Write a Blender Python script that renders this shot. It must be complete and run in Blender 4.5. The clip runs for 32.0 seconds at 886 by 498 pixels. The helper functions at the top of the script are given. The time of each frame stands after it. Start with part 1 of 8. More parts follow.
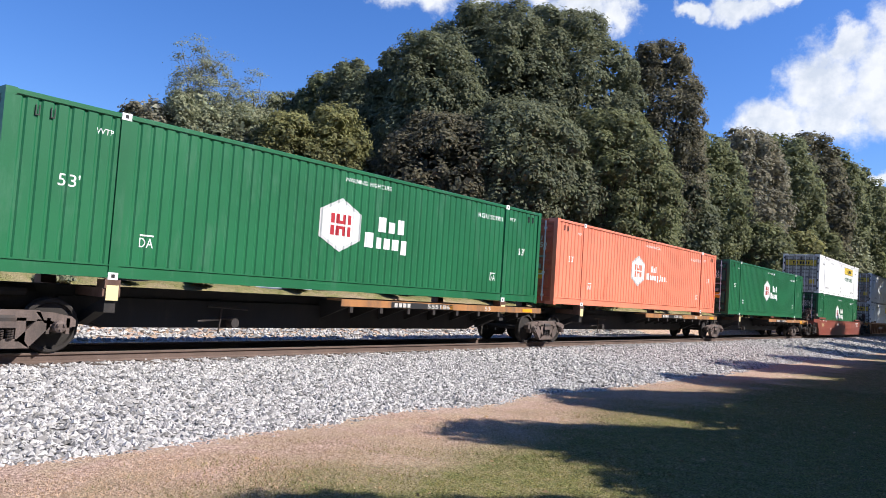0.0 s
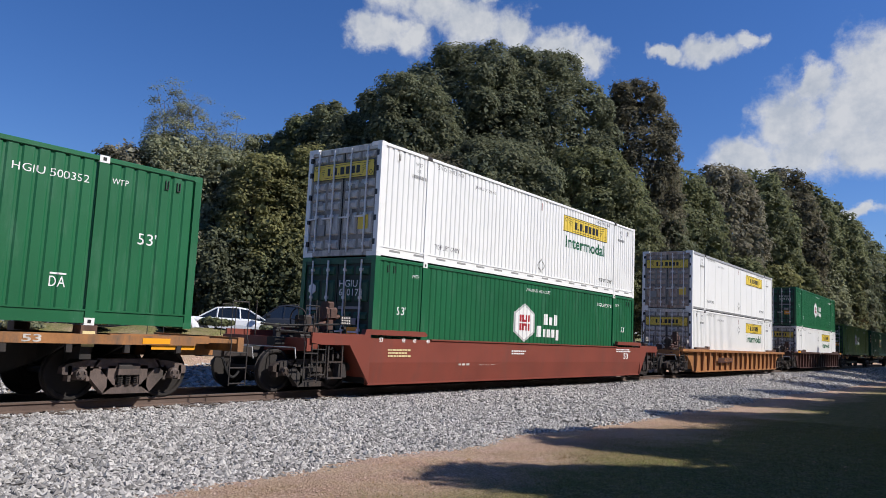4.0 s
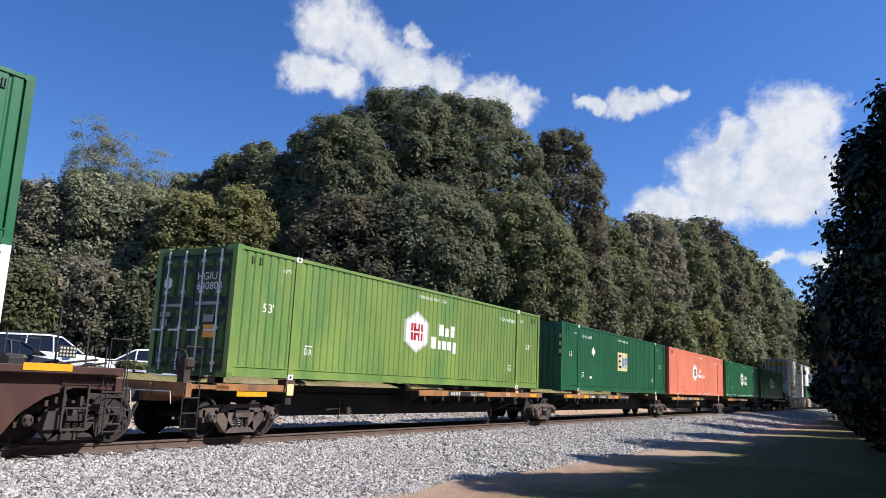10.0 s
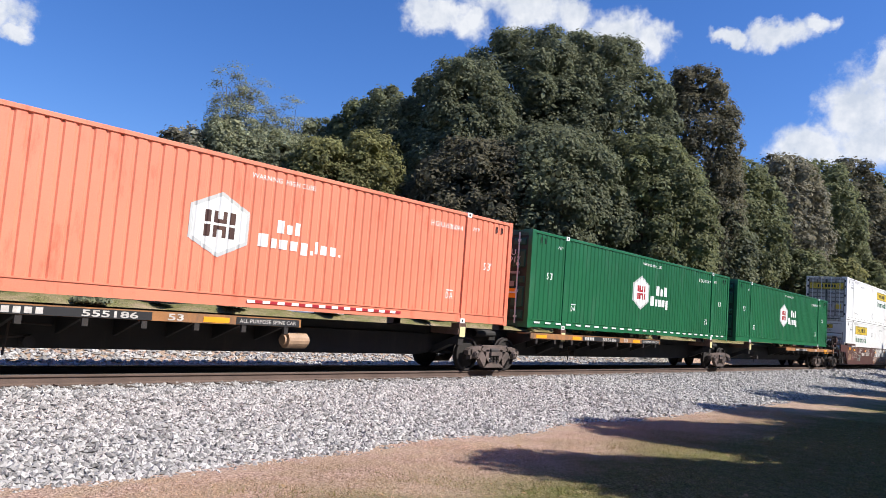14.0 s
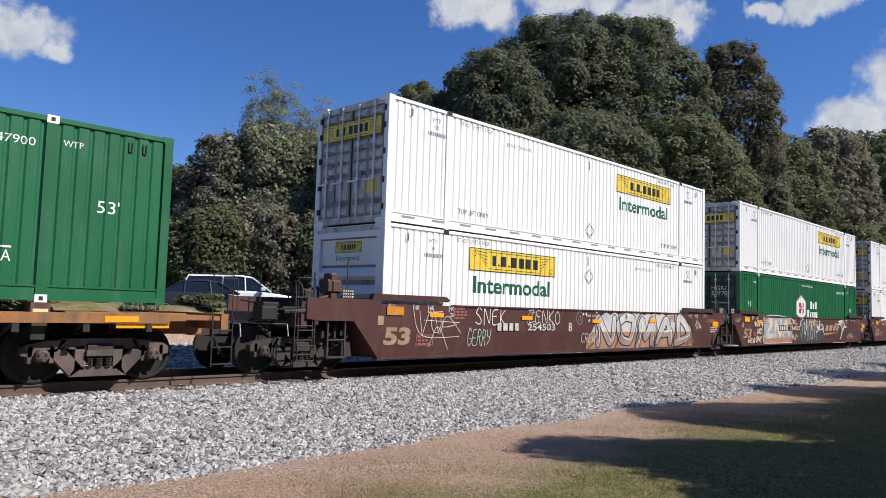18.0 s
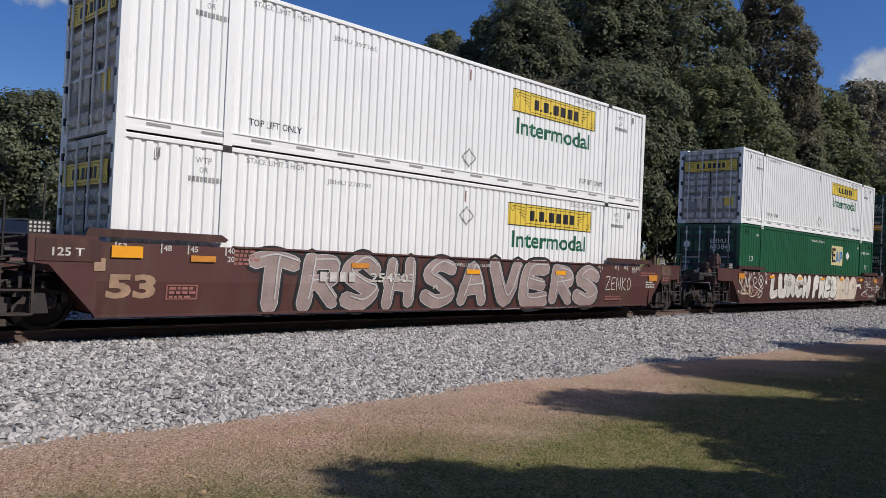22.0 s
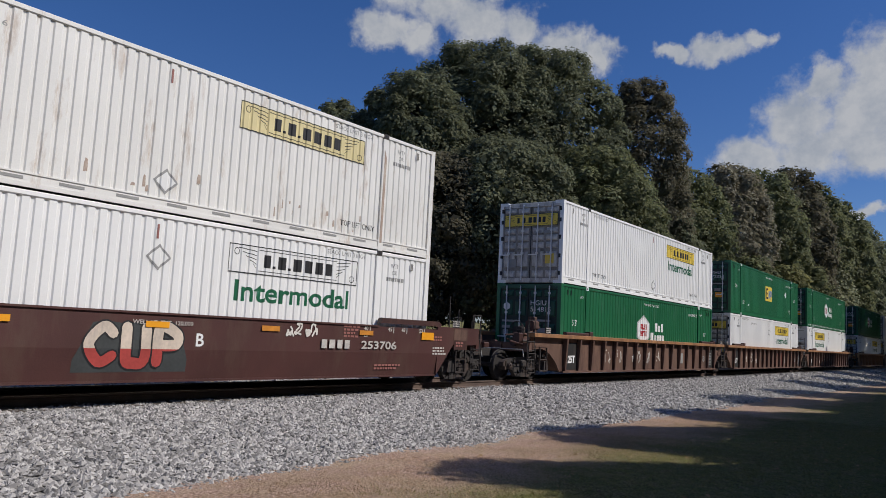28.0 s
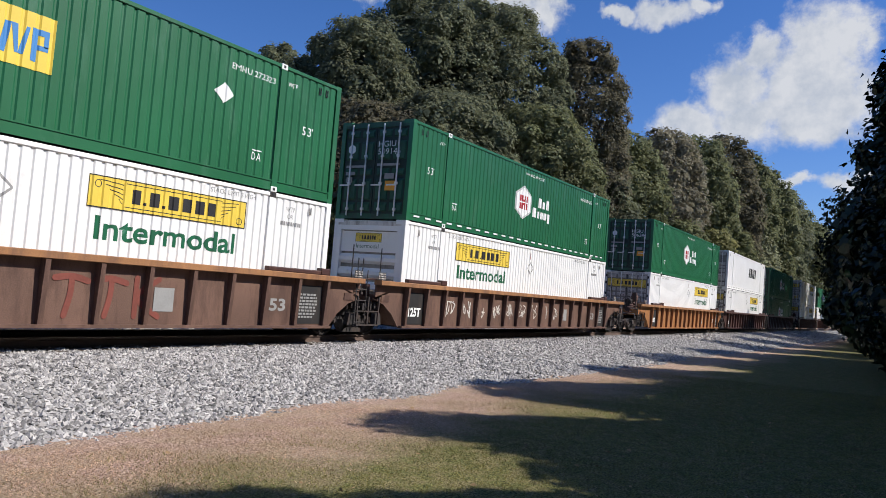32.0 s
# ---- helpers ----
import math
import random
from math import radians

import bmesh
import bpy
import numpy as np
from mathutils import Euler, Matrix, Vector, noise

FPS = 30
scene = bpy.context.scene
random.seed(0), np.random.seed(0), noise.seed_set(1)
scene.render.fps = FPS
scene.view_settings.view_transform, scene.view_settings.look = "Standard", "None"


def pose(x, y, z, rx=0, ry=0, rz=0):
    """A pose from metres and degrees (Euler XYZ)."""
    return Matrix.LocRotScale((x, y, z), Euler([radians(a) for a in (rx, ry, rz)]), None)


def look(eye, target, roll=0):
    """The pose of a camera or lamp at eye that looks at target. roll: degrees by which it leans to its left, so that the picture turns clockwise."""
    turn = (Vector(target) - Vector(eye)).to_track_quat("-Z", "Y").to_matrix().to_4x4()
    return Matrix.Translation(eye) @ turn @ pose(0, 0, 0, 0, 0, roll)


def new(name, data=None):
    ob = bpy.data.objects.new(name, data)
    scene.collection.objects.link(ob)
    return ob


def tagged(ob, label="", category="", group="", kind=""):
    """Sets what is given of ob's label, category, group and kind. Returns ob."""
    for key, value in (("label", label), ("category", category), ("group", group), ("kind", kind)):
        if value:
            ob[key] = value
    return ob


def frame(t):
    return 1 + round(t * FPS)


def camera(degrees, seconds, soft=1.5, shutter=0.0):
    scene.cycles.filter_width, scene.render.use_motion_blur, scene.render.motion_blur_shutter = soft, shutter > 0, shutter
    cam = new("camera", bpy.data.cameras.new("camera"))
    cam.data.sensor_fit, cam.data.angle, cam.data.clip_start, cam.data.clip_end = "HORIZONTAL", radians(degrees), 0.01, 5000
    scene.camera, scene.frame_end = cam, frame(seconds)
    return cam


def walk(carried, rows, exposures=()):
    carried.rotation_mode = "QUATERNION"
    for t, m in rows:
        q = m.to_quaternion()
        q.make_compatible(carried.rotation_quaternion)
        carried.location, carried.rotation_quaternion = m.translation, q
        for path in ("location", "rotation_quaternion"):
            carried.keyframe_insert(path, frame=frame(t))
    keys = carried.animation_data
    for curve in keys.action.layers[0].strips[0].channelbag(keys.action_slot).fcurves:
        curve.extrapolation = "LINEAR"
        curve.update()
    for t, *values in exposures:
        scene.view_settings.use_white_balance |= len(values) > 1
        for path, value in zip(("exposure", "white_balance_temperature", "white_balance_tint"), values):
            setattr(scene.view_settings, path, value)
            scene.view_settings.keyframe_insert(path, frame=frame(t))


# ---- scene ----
# the camera: held in the hand on the lawn, with rail top at z = 0 and the track along x
cam = camera(60.93, 32.0, soft=0.85)


def aim(x, y, z, yaw, pitch, roll):
    """Pose that looks along yaw (from +x towards +y) and pitch, in degrees."""
    a, b = radians(yaw), radians(pitch)
    return look((x, y, z), (x + math.cos(a) * math.cos(b), y + math.sin(a) * math.cos(b), z + math.sin(b)), roll)


EXPOSURES = [(0.0, 0.72), (1.0, 0.70), (2.5, 0.48), (4.5, -0.02), (6.0, -0.17), (7.0, -0.32), (8.0, -0.22), (9.0, 0.10), (10.0, 0.50), (11.0, 0.53), (12.0, 0.70), (13.0, 0.73), (14.0, 0.58), (17.0, 0.60),
             (18.0, 0.18), (19.0, -0.30), (20.0, -0.40), (21.0, -0.22), (22.0, -0.24), (23.0, -0.56), (24.0, -0.07), (25.0, -0.28), (27.5, -0.32), (28.2, -0.42), (29.0, -0.10), (30.0, 0.02), (31.0, 0.18), (32.0, 0.20)]
walk(cam, [(r[0], aim(*r[1:])) for r in (
    (0, -0.163, -0.108, 1.434, 38.05, 3.32, 3.76),
    (0.5, -0.058, -0.051, 1.433, 39.68, 3.39, 4.82),
    (1, 0.009, -0.014, 1.399, 38.40, 2.20, 3.37),
    (1.5, -0.012, -0.013, 1.431, 38.29, 3.68, 2.05),
    (2, -0.030, -0.018, 1.438, 36.79, 3.74, 2.76),
    (2.5, 0.013, 0.031, 1.417, 34.43, 3.77, 2.50),
    (4.5, 0.081, 0.025, 1.399, 37.20, 6.90, 2.74),
    (5, 0.020, 0.001, 1.422, 36.67, 6.69, 2.52),
    (5.5, 0.014, 0.004, 1.421, 36.50, 6.75, 3.57),
    (6, -0.000, 0.028, 1.426, 36.94, 6.33, 4.30),
    (6.5, 0.014, -0.001, 1.424, 36.93, 6.68, 4.00),
    (7, 0.002, -0.011, 1.420, 37.19, 6.90, 3.49),
    (7.5, 0.022, -0.000, 1.420, 37.57, 7.21, 3.35),
    (8, 0.040, 0.018, 1.418, 37.41, 6.38, 3.11),
    (8.5, 0.049, 0.010, 1.422, 35.95, 7.08, 2.75),
    (9, 0.063, -0.005, 1.423, 35.53, 7.81, 3.05),
    (9.5, 0.061, 0.023, 1.425, 33.76, 8.19, 2.75),
    (10, 0.105, 0.032, 1.409, 31.56, 9.99, 2.68),
    (10.5, 0.039, 0.031, 1.413, 33.47, 8.64, 1.54),
    (11, 0.015, 0.001, 1.428, 36.44, 6.21, 0.78),
    (11.5, 0.027, 0.007, 1.408, 36.51, 4.24, 0.56),
    (12, 0.050, 0.013, 1.395, 38.06, 1.29, 1.62),
    (12.5, -0.021, -0.009, 1.414, 40.47, 1.85, 1.25),
    (13, -0.079, -0.021, 1.426, 42.95, 2.42, 2.07),
    (13.5, -0.047, 0.011, 1.430, 40.45, 3.12, 3.40),
    (14, -0.033, -0.021, 1.430, 40.68, 5.08, 4.30),
    (14.5, -0.005, -0.087, 1.381, 40.74, 0.01, 2.25),
    (16.5, -0.095, -0.091, 1.404, 45.12, 0.34, 3.27),
    (17, -0.068, -0.077, 1.398, 44.55, 2.15, 3.87),
    (17.5, -0.048, -0.083, 1.405, 44.75, 4.68, 2.48),
    (18, -0.014, -0.047, 1.386, 43.65, 4.48, 1.75),
    (18.5, -0.002, -0.032, 1.388, 44.54, 3.13, 1.98),
    (19, -0.054, -0.054, 1.392, 46.14, 3.86, 2.39),
    (19.5, -0.012, -0.057, 1.396, 45.59, 2.56, 2.90),
    (20, -0.025, -0.036, 1.397, 43.94, 1.11, 1.94),
    (20.5, -0.030, -0.032, 1.394, 45.80, 0.75, 2.93),
    (21, -0.030, -0.037, 1.397, 46.53, -0.27, 3.29),
    (21.5, -0.031, -0.036, 1.398, 45.47, 0.95, 2.87),
    (22, -0.029, -0.036, 1.400, 45.36, 0.77, 2.52),
    (22.5, -0.032, -0.034, 1.400, 47.48, 0.95, 2.50),
    (23, -0.034, -0.039, 1.401, 47.91, 2.19, 2.52),
    (23.5, -0.036, -0.044, 1.401, 47.10, 2.33, 2.74),
    (24, -0.152, -0.110, 1.406, 47.21, 3.10, 4.38),
    (24.5, -0.077, -0.083, 1.393, 48.89, 2.56, 4.32),
    (25, 0.015, -0.039, 1.372, 49.73, 2.67, 2.65),
    (25.5, 0.106, 0.026, 1.363, 46.87, 2.39, 3.64),
    (27.5, 0.098, 0.087, 1.348, 43.56, 3.50, 3.74),
    (28, 0.014, 0.095, 1.352, 37.21, 6.38, 2.94),
    (28.5, -0.001, 0.106, 1.349, 38.32, 6.31, 4.20),
    (29, 0.011, 0.103, 1.364, 35.08, 5.73, 5.54),
    (29.5, 0.031, 0.084, 1.357, 32.47, 5.51, 4.38),
    (30, 0.029, 0.105, 1.367, 31.47, 4.39, 3.32),
    (30.5, 0.053, 0.129, 1.366, 30.45, 4.99, 4.39),
    (31, 0.113, 0.149, 1.366, 30.79, 3.12, 2.98),
    (31.5, 0.062, 0.122, 1.357, 33.42, 3.23, 4.92),
    (32, 0.060, 0.102, 1.375, 32.37, 3.14, 4.59),
)], exposures=EXPOSURES)

# ---- daylight ----
SUN_AZ, SUN_EL = -62.0, 44.0      # degrees: direction towards the sun, from +x towards +y, and its height
world = bpy.data.worlds.new("sky_world")
scene.world = world
world.use_nodes = True


def build_sky():
    nt = world.node_tree
    nt.nodes.clear()
    n, l = nt.nodes, nt.links
    out = n.new("ShaderNodeOutputWorld")
    bg = n.new("ShaderNodeBackground")
    sky = n.new("ShaderNodeTexSky")
    sky.sky_type = "NISHITA"
    sky.sun_disc = False
    sky.sun_elevation = radians(SUN_EL)
    sky.sun_rotation = radians(90.0 - SUN_AZ)
    sky.air_density, sky.dust_density, sky.ozone_density = 1.0, 0.3, 4.0
    sat = n.new("ShaderNodeHueSaturation")
    sat.inputs["Saturation"].default_value = 1.20
    l.new(sky.outputs[0], sat.inputs["Color"])
    bg.inputs[1].default_value = 0.084
    tint = n.new("ShaderNodeMix")
    tint.data_type, tint.blend_type = "RGBA", "MULTIPLY"
    tint.inputs[0].default_value = 1.0
    tint.inputs[7].default_value = (0.88, 0.945, 1.27, 1)
    l.new(sat.outputs[0], tint.inputs[6])
    l.new(tint.outputs[2], bg.inputs[0])
    # fair-weather clouds: soft heaps at azimuth, height, half width and half height in degrees
    tc = n.new("ShaderNodeTexCoord")
    sep = n.new("ShaderNodeSeparateXYZ")
    l.new(tc.outputs["Generated"], sep.inputs[0])

    def calc(op, a, b=None, c=None):
        q = n.new("ShaderNodeMath")
        q.operation = op
        for k, s in enumerate((a, b, c)):
            if s is None:
                continue
            if isinstance(s, (int, float)):
                q.inputs[k].default_value = s
            else:
                l.new(s, q.inputs[k])
        return q.outputs[0]

    az = calc("MULTIPLY", calc("ARCTAN2", sep.outputs[1], sep.outputs[0]), 57.2958)
    el = calc("MULTIPLY", calc("ARCSINE", sep.outputs[2]), 57.2958)
    both = n.new("ShaderNodeCombineXYZ")
    l.new(az, both.inputs[0])
    l.new(el, both.inputs[1])

    def noise_tex(scale, detail, seed, rough=0.6):
        q = n.new("ShaderNodeTexNoise")
        q.noise_dimensions = "3D"
        q.inputs["Scale"].default_value, q.inputs["Detail"].default_value, q.inputs["Roughness"].default_value = scale, detail, rough
        mp = n.new("ShaderNodeMapping")
        mp.inputs["Location"].default_value = (0, 0, seed)
        l.new(both.outputs[0], mp.inputs[0])
        l.new(mp.outputs[0], q.inputs["Vector"])
        return q.outputs[0]

    # ragged edges: the heaps' outlines are drawn through a wandering grid
    puff = calc("SUBTRACT", noise_tex(0.75, 8.0, 3.0, 0.62), 0.5)
    waz = calc("ADD", az, calc("MULTIPLY", calc("SUBTRACT", noise_tex(0.33, 6.0, 21.0), 0.5), 4.6))
    wel = calc("ADD", el, calc("MULTIPLY", calc("SUBTRACT", noise_tex(0.33, 6.0, 34.0), 0.5), 3.4))
    total = None
    for a0, e0, w, h in ((41.2, 26.2, 2.9, 2.9), (38.4, 24.4, 2.6, 2.0), (42.8, 22.5, 2.8, 1.3), (40.0, 21.9, 1.8, 1.3), (34.5, 25.6, 1.3, 1.0), (35.4, 23.2, 2.6, 1.8), (32.0, 23.0, 2.0, 1.5), (28.6, 21.7, 2.2, 1.3), (25.8, 20.9, 1.7, 1.2),
                         (20.6, 21.0, 1.2, 0.5), (17.0, 21.0, 2.6, 0.9), (14.4, 21.5, 1.2, 0.6),
                         (14.9, 13.4, 2.3, 1.5), (11.8, 15.8, 2.6, 2.7), (11.5, 13.7, 3.0, 1.7), (8.0, 15.6, 3.1, 3.3), (6.6, 18.0, 2.4, 3.2), (5.0, 15.5, 2.4, 3.3), (7.0, 13.5, 3.6, 1.8), (10.0, 18.3, 1.5, 1.4), (4.6, 18.6, 1.6, 2.4), (8.0, 9.3, 1.9, 0.5), (3.4, 9.4, 2.6, 0.7),
                         (74.5, 17.3, 3.2, 1.5), (72.0, 16.3, 1.6, 0.7), (98.0, 24.0, 6.0, 2.5), (130.0, 18.0, 9.0, 3.5), (-60.0, 22.0, 8.0, 4.0), (-120.0, 16.0, 9.0, 3.0), (170.0, 20.0, 8.0, 3.0)):
        dx = calc("DIVIDE", calc("SUBTRACT", waz, a0), w)
        dy = calc("DIVIDE", calc("SUBTRACT", wel, e0), h)
        d = calc("SUBTRACT", 1.0, calc("SQRT", calc("ADD", calc("MULTIPLY", dx, dx), calc("MULTIPLY", dy, dy))))
        total = d if total is None else calc("SMOOTH_MAX", total, d, 0.30)
    field = calc("ADD", total, calc("MULTIPLY", puff, 1.15))
    mask = n.new("ShaderNodeMapRange")
    mask.interpolation_type = "SMOOTHSTEP"
    mask.inputs[1].default_value, mask.inputs[2].default_value = -0.26, 0.52
    l.new(field, mask.inputs[0])
    shade = n.new("ShaderNodeValToRGB")
    shade.color_ramp.elements[0].position, shade.color_ramp.elements[0].color = 0.32, (0.66, 0.72, 0.82, 1)
    shade.color_ramp.elements[1].position, shade.color_ramp.elements[1].color = 0.60, (0.93, 0.95, 0.99, 1)
    l.new(noise_tex(0.5, 5.0, 5.0), shade.inputs[0])
    cloud = n.new("ShaderNodeBackground")
    cloud.inputs[1].default_value = 0.66
    l.new(shade.outputs[0], cloud.inputs[0])
    mix = n.new("ShaderNodeMixShader")
    l.new(calc("MULTIPLY", mask.outputs[0], 0.93), mix.inputs[0])
    l.new(bg.outputs[0], mix.inputs[1])
    l.new(cloud.outputs[0], mix.inputs[2])
    l.new(mix.outputs[0], out.inputs[0])


build_sky()
sun_data = bpy.data.lights.new("sun", "SUN")
sun_data.energy, sun_data.angle, sun_data.color = 5.0, radians(0.53), (1.0, 0.95, 0.89)
sun = new("sun", sun_data)
_a, _e = radians(SUN_AZ), radians(SUN_EL)
sun.matrix_basis = look((math.cos(_a) * math.cos(_e) * 60, math.sin(_a) * math.cos(_e) * 60, math.sin(_e) * 60), (0, 0, 0))


# ---- materials ----
def mat(name, color, rough=0.6, metal=0.0, var=0.12, scale=3.0, fine=40.0, bump=0.15, dirt=None, dirt_amount=0.0, dirt_scale=1.2, spec=0.5, per_object=0.0):
    """Surface with broad and fine variation of its colour, fine relief and optional patches of dirt."""
    m = bpy.data.materials.new(name)
    m.use_nodes = True
    nt = m.node_tree
    n, l = nt.nodes, nt.links
    b = n["Principled BSDF"]
    b.inputs["Roughness"].default_value, b.inputs["Metallic"].default_value = rough, metal
    b.inputs["Specular IOR Level"].default_value = spec
    tc = n.new("ShaderNodeTexCoord")
    n1 = n.new("ShaderNodeTexNoise")
    n1.inputs["Scale"].default_value, n1.inputs["Detail"].default_value = scale, 4.0
    n2 = n.new("ShaderNodeTexNoise")
    n2.inputs["Scale"].default_value, n2.inputs["Detail"].default_value = fine, 3.0
    for q in (n1, n2):
        l.new(tc.outputs["Object"], q.inputs["Vector"])
    mix = n.new("ShaderNodeMath")
    mix.operation = "MULTIPLY_ADD"
    l.new(n2.outputs[0], mix.inputs[0])
    mix.inputs[1].default_value = 0.5
    l.new(n1.outputs[0], mix.inputs[2])
    ramp = n.new("ShaderNodeValToRGB")
    ramp.color_ramp.elements[0].position, ramp.color_ramp.elements[1].position = 0.45, 1.05
    lo = [c * (1 - var) for c in color]
    hi = [min(1, c * (1 + var)) for c in color]
    ramp.color_ramp.elements[0].color, ramp.color_ramp.elements[1].color = (*lo, 1), (*hi, 1)
    l.new(mix.outputs[0], ramp.inputs[0])
    col = ramp.outputs[0]
    if dirt:
        n3 = n.new("ShaderNodeTexNoise")
        n3.inputs["Scale"].default_value, n3.inputs["Detail"].default_value, n3.inputs["Roughness"].default_value = dirt_scale, 8.0, 0.7
        mp = n.new("ShaderNodeMapping")
        mp.inputs["Scale"].default_value = (2.0, 2.0, 0.5)
        l.new(tc.outputs["Object"], mp.inputs[0])
        l.new(mp.outputs[0], n3.inputs["Vector"])
        r3 = n.new("ShaderNodeValToRGB")
        r3.color_ramp.elements[0].position, r3.color_ramp.elements[1].position = 0.62 - 0.35 * dirt_amount, 0.80 - 0.2 * dirt_amount
        l.new(n3.outputs[0], r3.inputs[0])
        mx = n.new("ShaderNodeMix")
        mx.data_type = "RGBA"
        l.new(r3.outputs[0], mx.inputs[0])
        l.new(col, mx.inputs[6])
        mx.inputs[7].default_value = (*dirt, 1)
        col = mx.outputs[2]
    if per_object:
        oi = n.new("ShaderNodeObjectInfo")
        mr = n.new("ShaderNodeMapRange")
        mr.inputs[3].default_value, mr.inputs[4].default_value = 1 - per_object, 1 + per_object
        l.new(oi.outputs["Random"], mr.inputs[0])
        hs = n.new("ShaderNodeHueSaturation")
        l.new(mr.outputs[0], hs.inputs["Value"])
        l.new(col, hs.inputs["Color"])
        col = hs.outputs[0]
    l.new(col, b.inputs["Base Color"])
    if bump:
        bp = n.new("ShaderNodeBump")
        bp.inputs["Strength"].default_value, bp.inputs["Distance"].default_value = bump, 0.02
        l.new(n2.outputs[0], bp.inputs["Height"])
        l.new(bp.outputs[0], b.inputs["Normal"])
    return m


def leaf_mat(name, color, var=0.35, rough=0.65, trans=0.35, spec=0.15):
    m = bpy.data.materials.new(name)
    m.use_nodes = True
    n, l = m.node_tree.nodes, m.node_tree.links
    b = n["Principled BSDF"]
    b.inputs["Roughness"].default_value = rough
    b.inputs["Specular IOR Level"].default_value = spec
    g = n.new("ShaderNodeNewGeometry")
    ramp = n.new("ShaderNodeValToRGB")
    e = ramp.color_ramp.elements
    e[0].color = (*[c * (1 - var) for c in color], 1)
    e[1].color = (*[min(1, c * (1 + var)) for c in color], 1)
    mid = e.new(0.85)
    mid.color = (color[0] * 1.25, color[1] * 1.1, color[2], 1)
    l.new(g.outputs["Random Per Island"], ramp.inputs[0])
    tc = n.new("ShaderNodeTexCoord")
    nz = n.new("ShaderNodeTexNoise")
    nz.inputs["Scale"].default_value = 0.35
    l.new(tc.outputs["Object"], nz.inputs["Vector"])
    mr = n.new("ShaderNodeMapRange")
    mr.inputs[1].default_value, mr.inputs[2].default_value = 0.35, 0.65
    mr.inputs[3].default_value, mr.inputs[4].default_value = 0.75, 1.25
    l.new(nz.outputs[0], mr.inputs[0])
    hs = n.new("ShaderNodeHueSaturation")
    l.new(mr.outputs[0], hs.inputs["Value"])
    l.new(ramp.outputs[0], hs.inputs["Color"])
    l.new(hs.outputs[0], b.inputs["Base Color"])
    tr = n.new("ShaderNodeBsdfTranslucent")
    l.new(hs.outputs[0], tr.inputs[0])
    ms = n.new("ShaderNodeMixShader")
    ms.inputs[0].default_value = trans
    l.new(b.outputs[0], ms.inputs[1])
    l.new(tr.outputs[0], ms.inputs[2])
    l.new(ms.outputs[0], n["Material Output"].inputs[0])
    return m


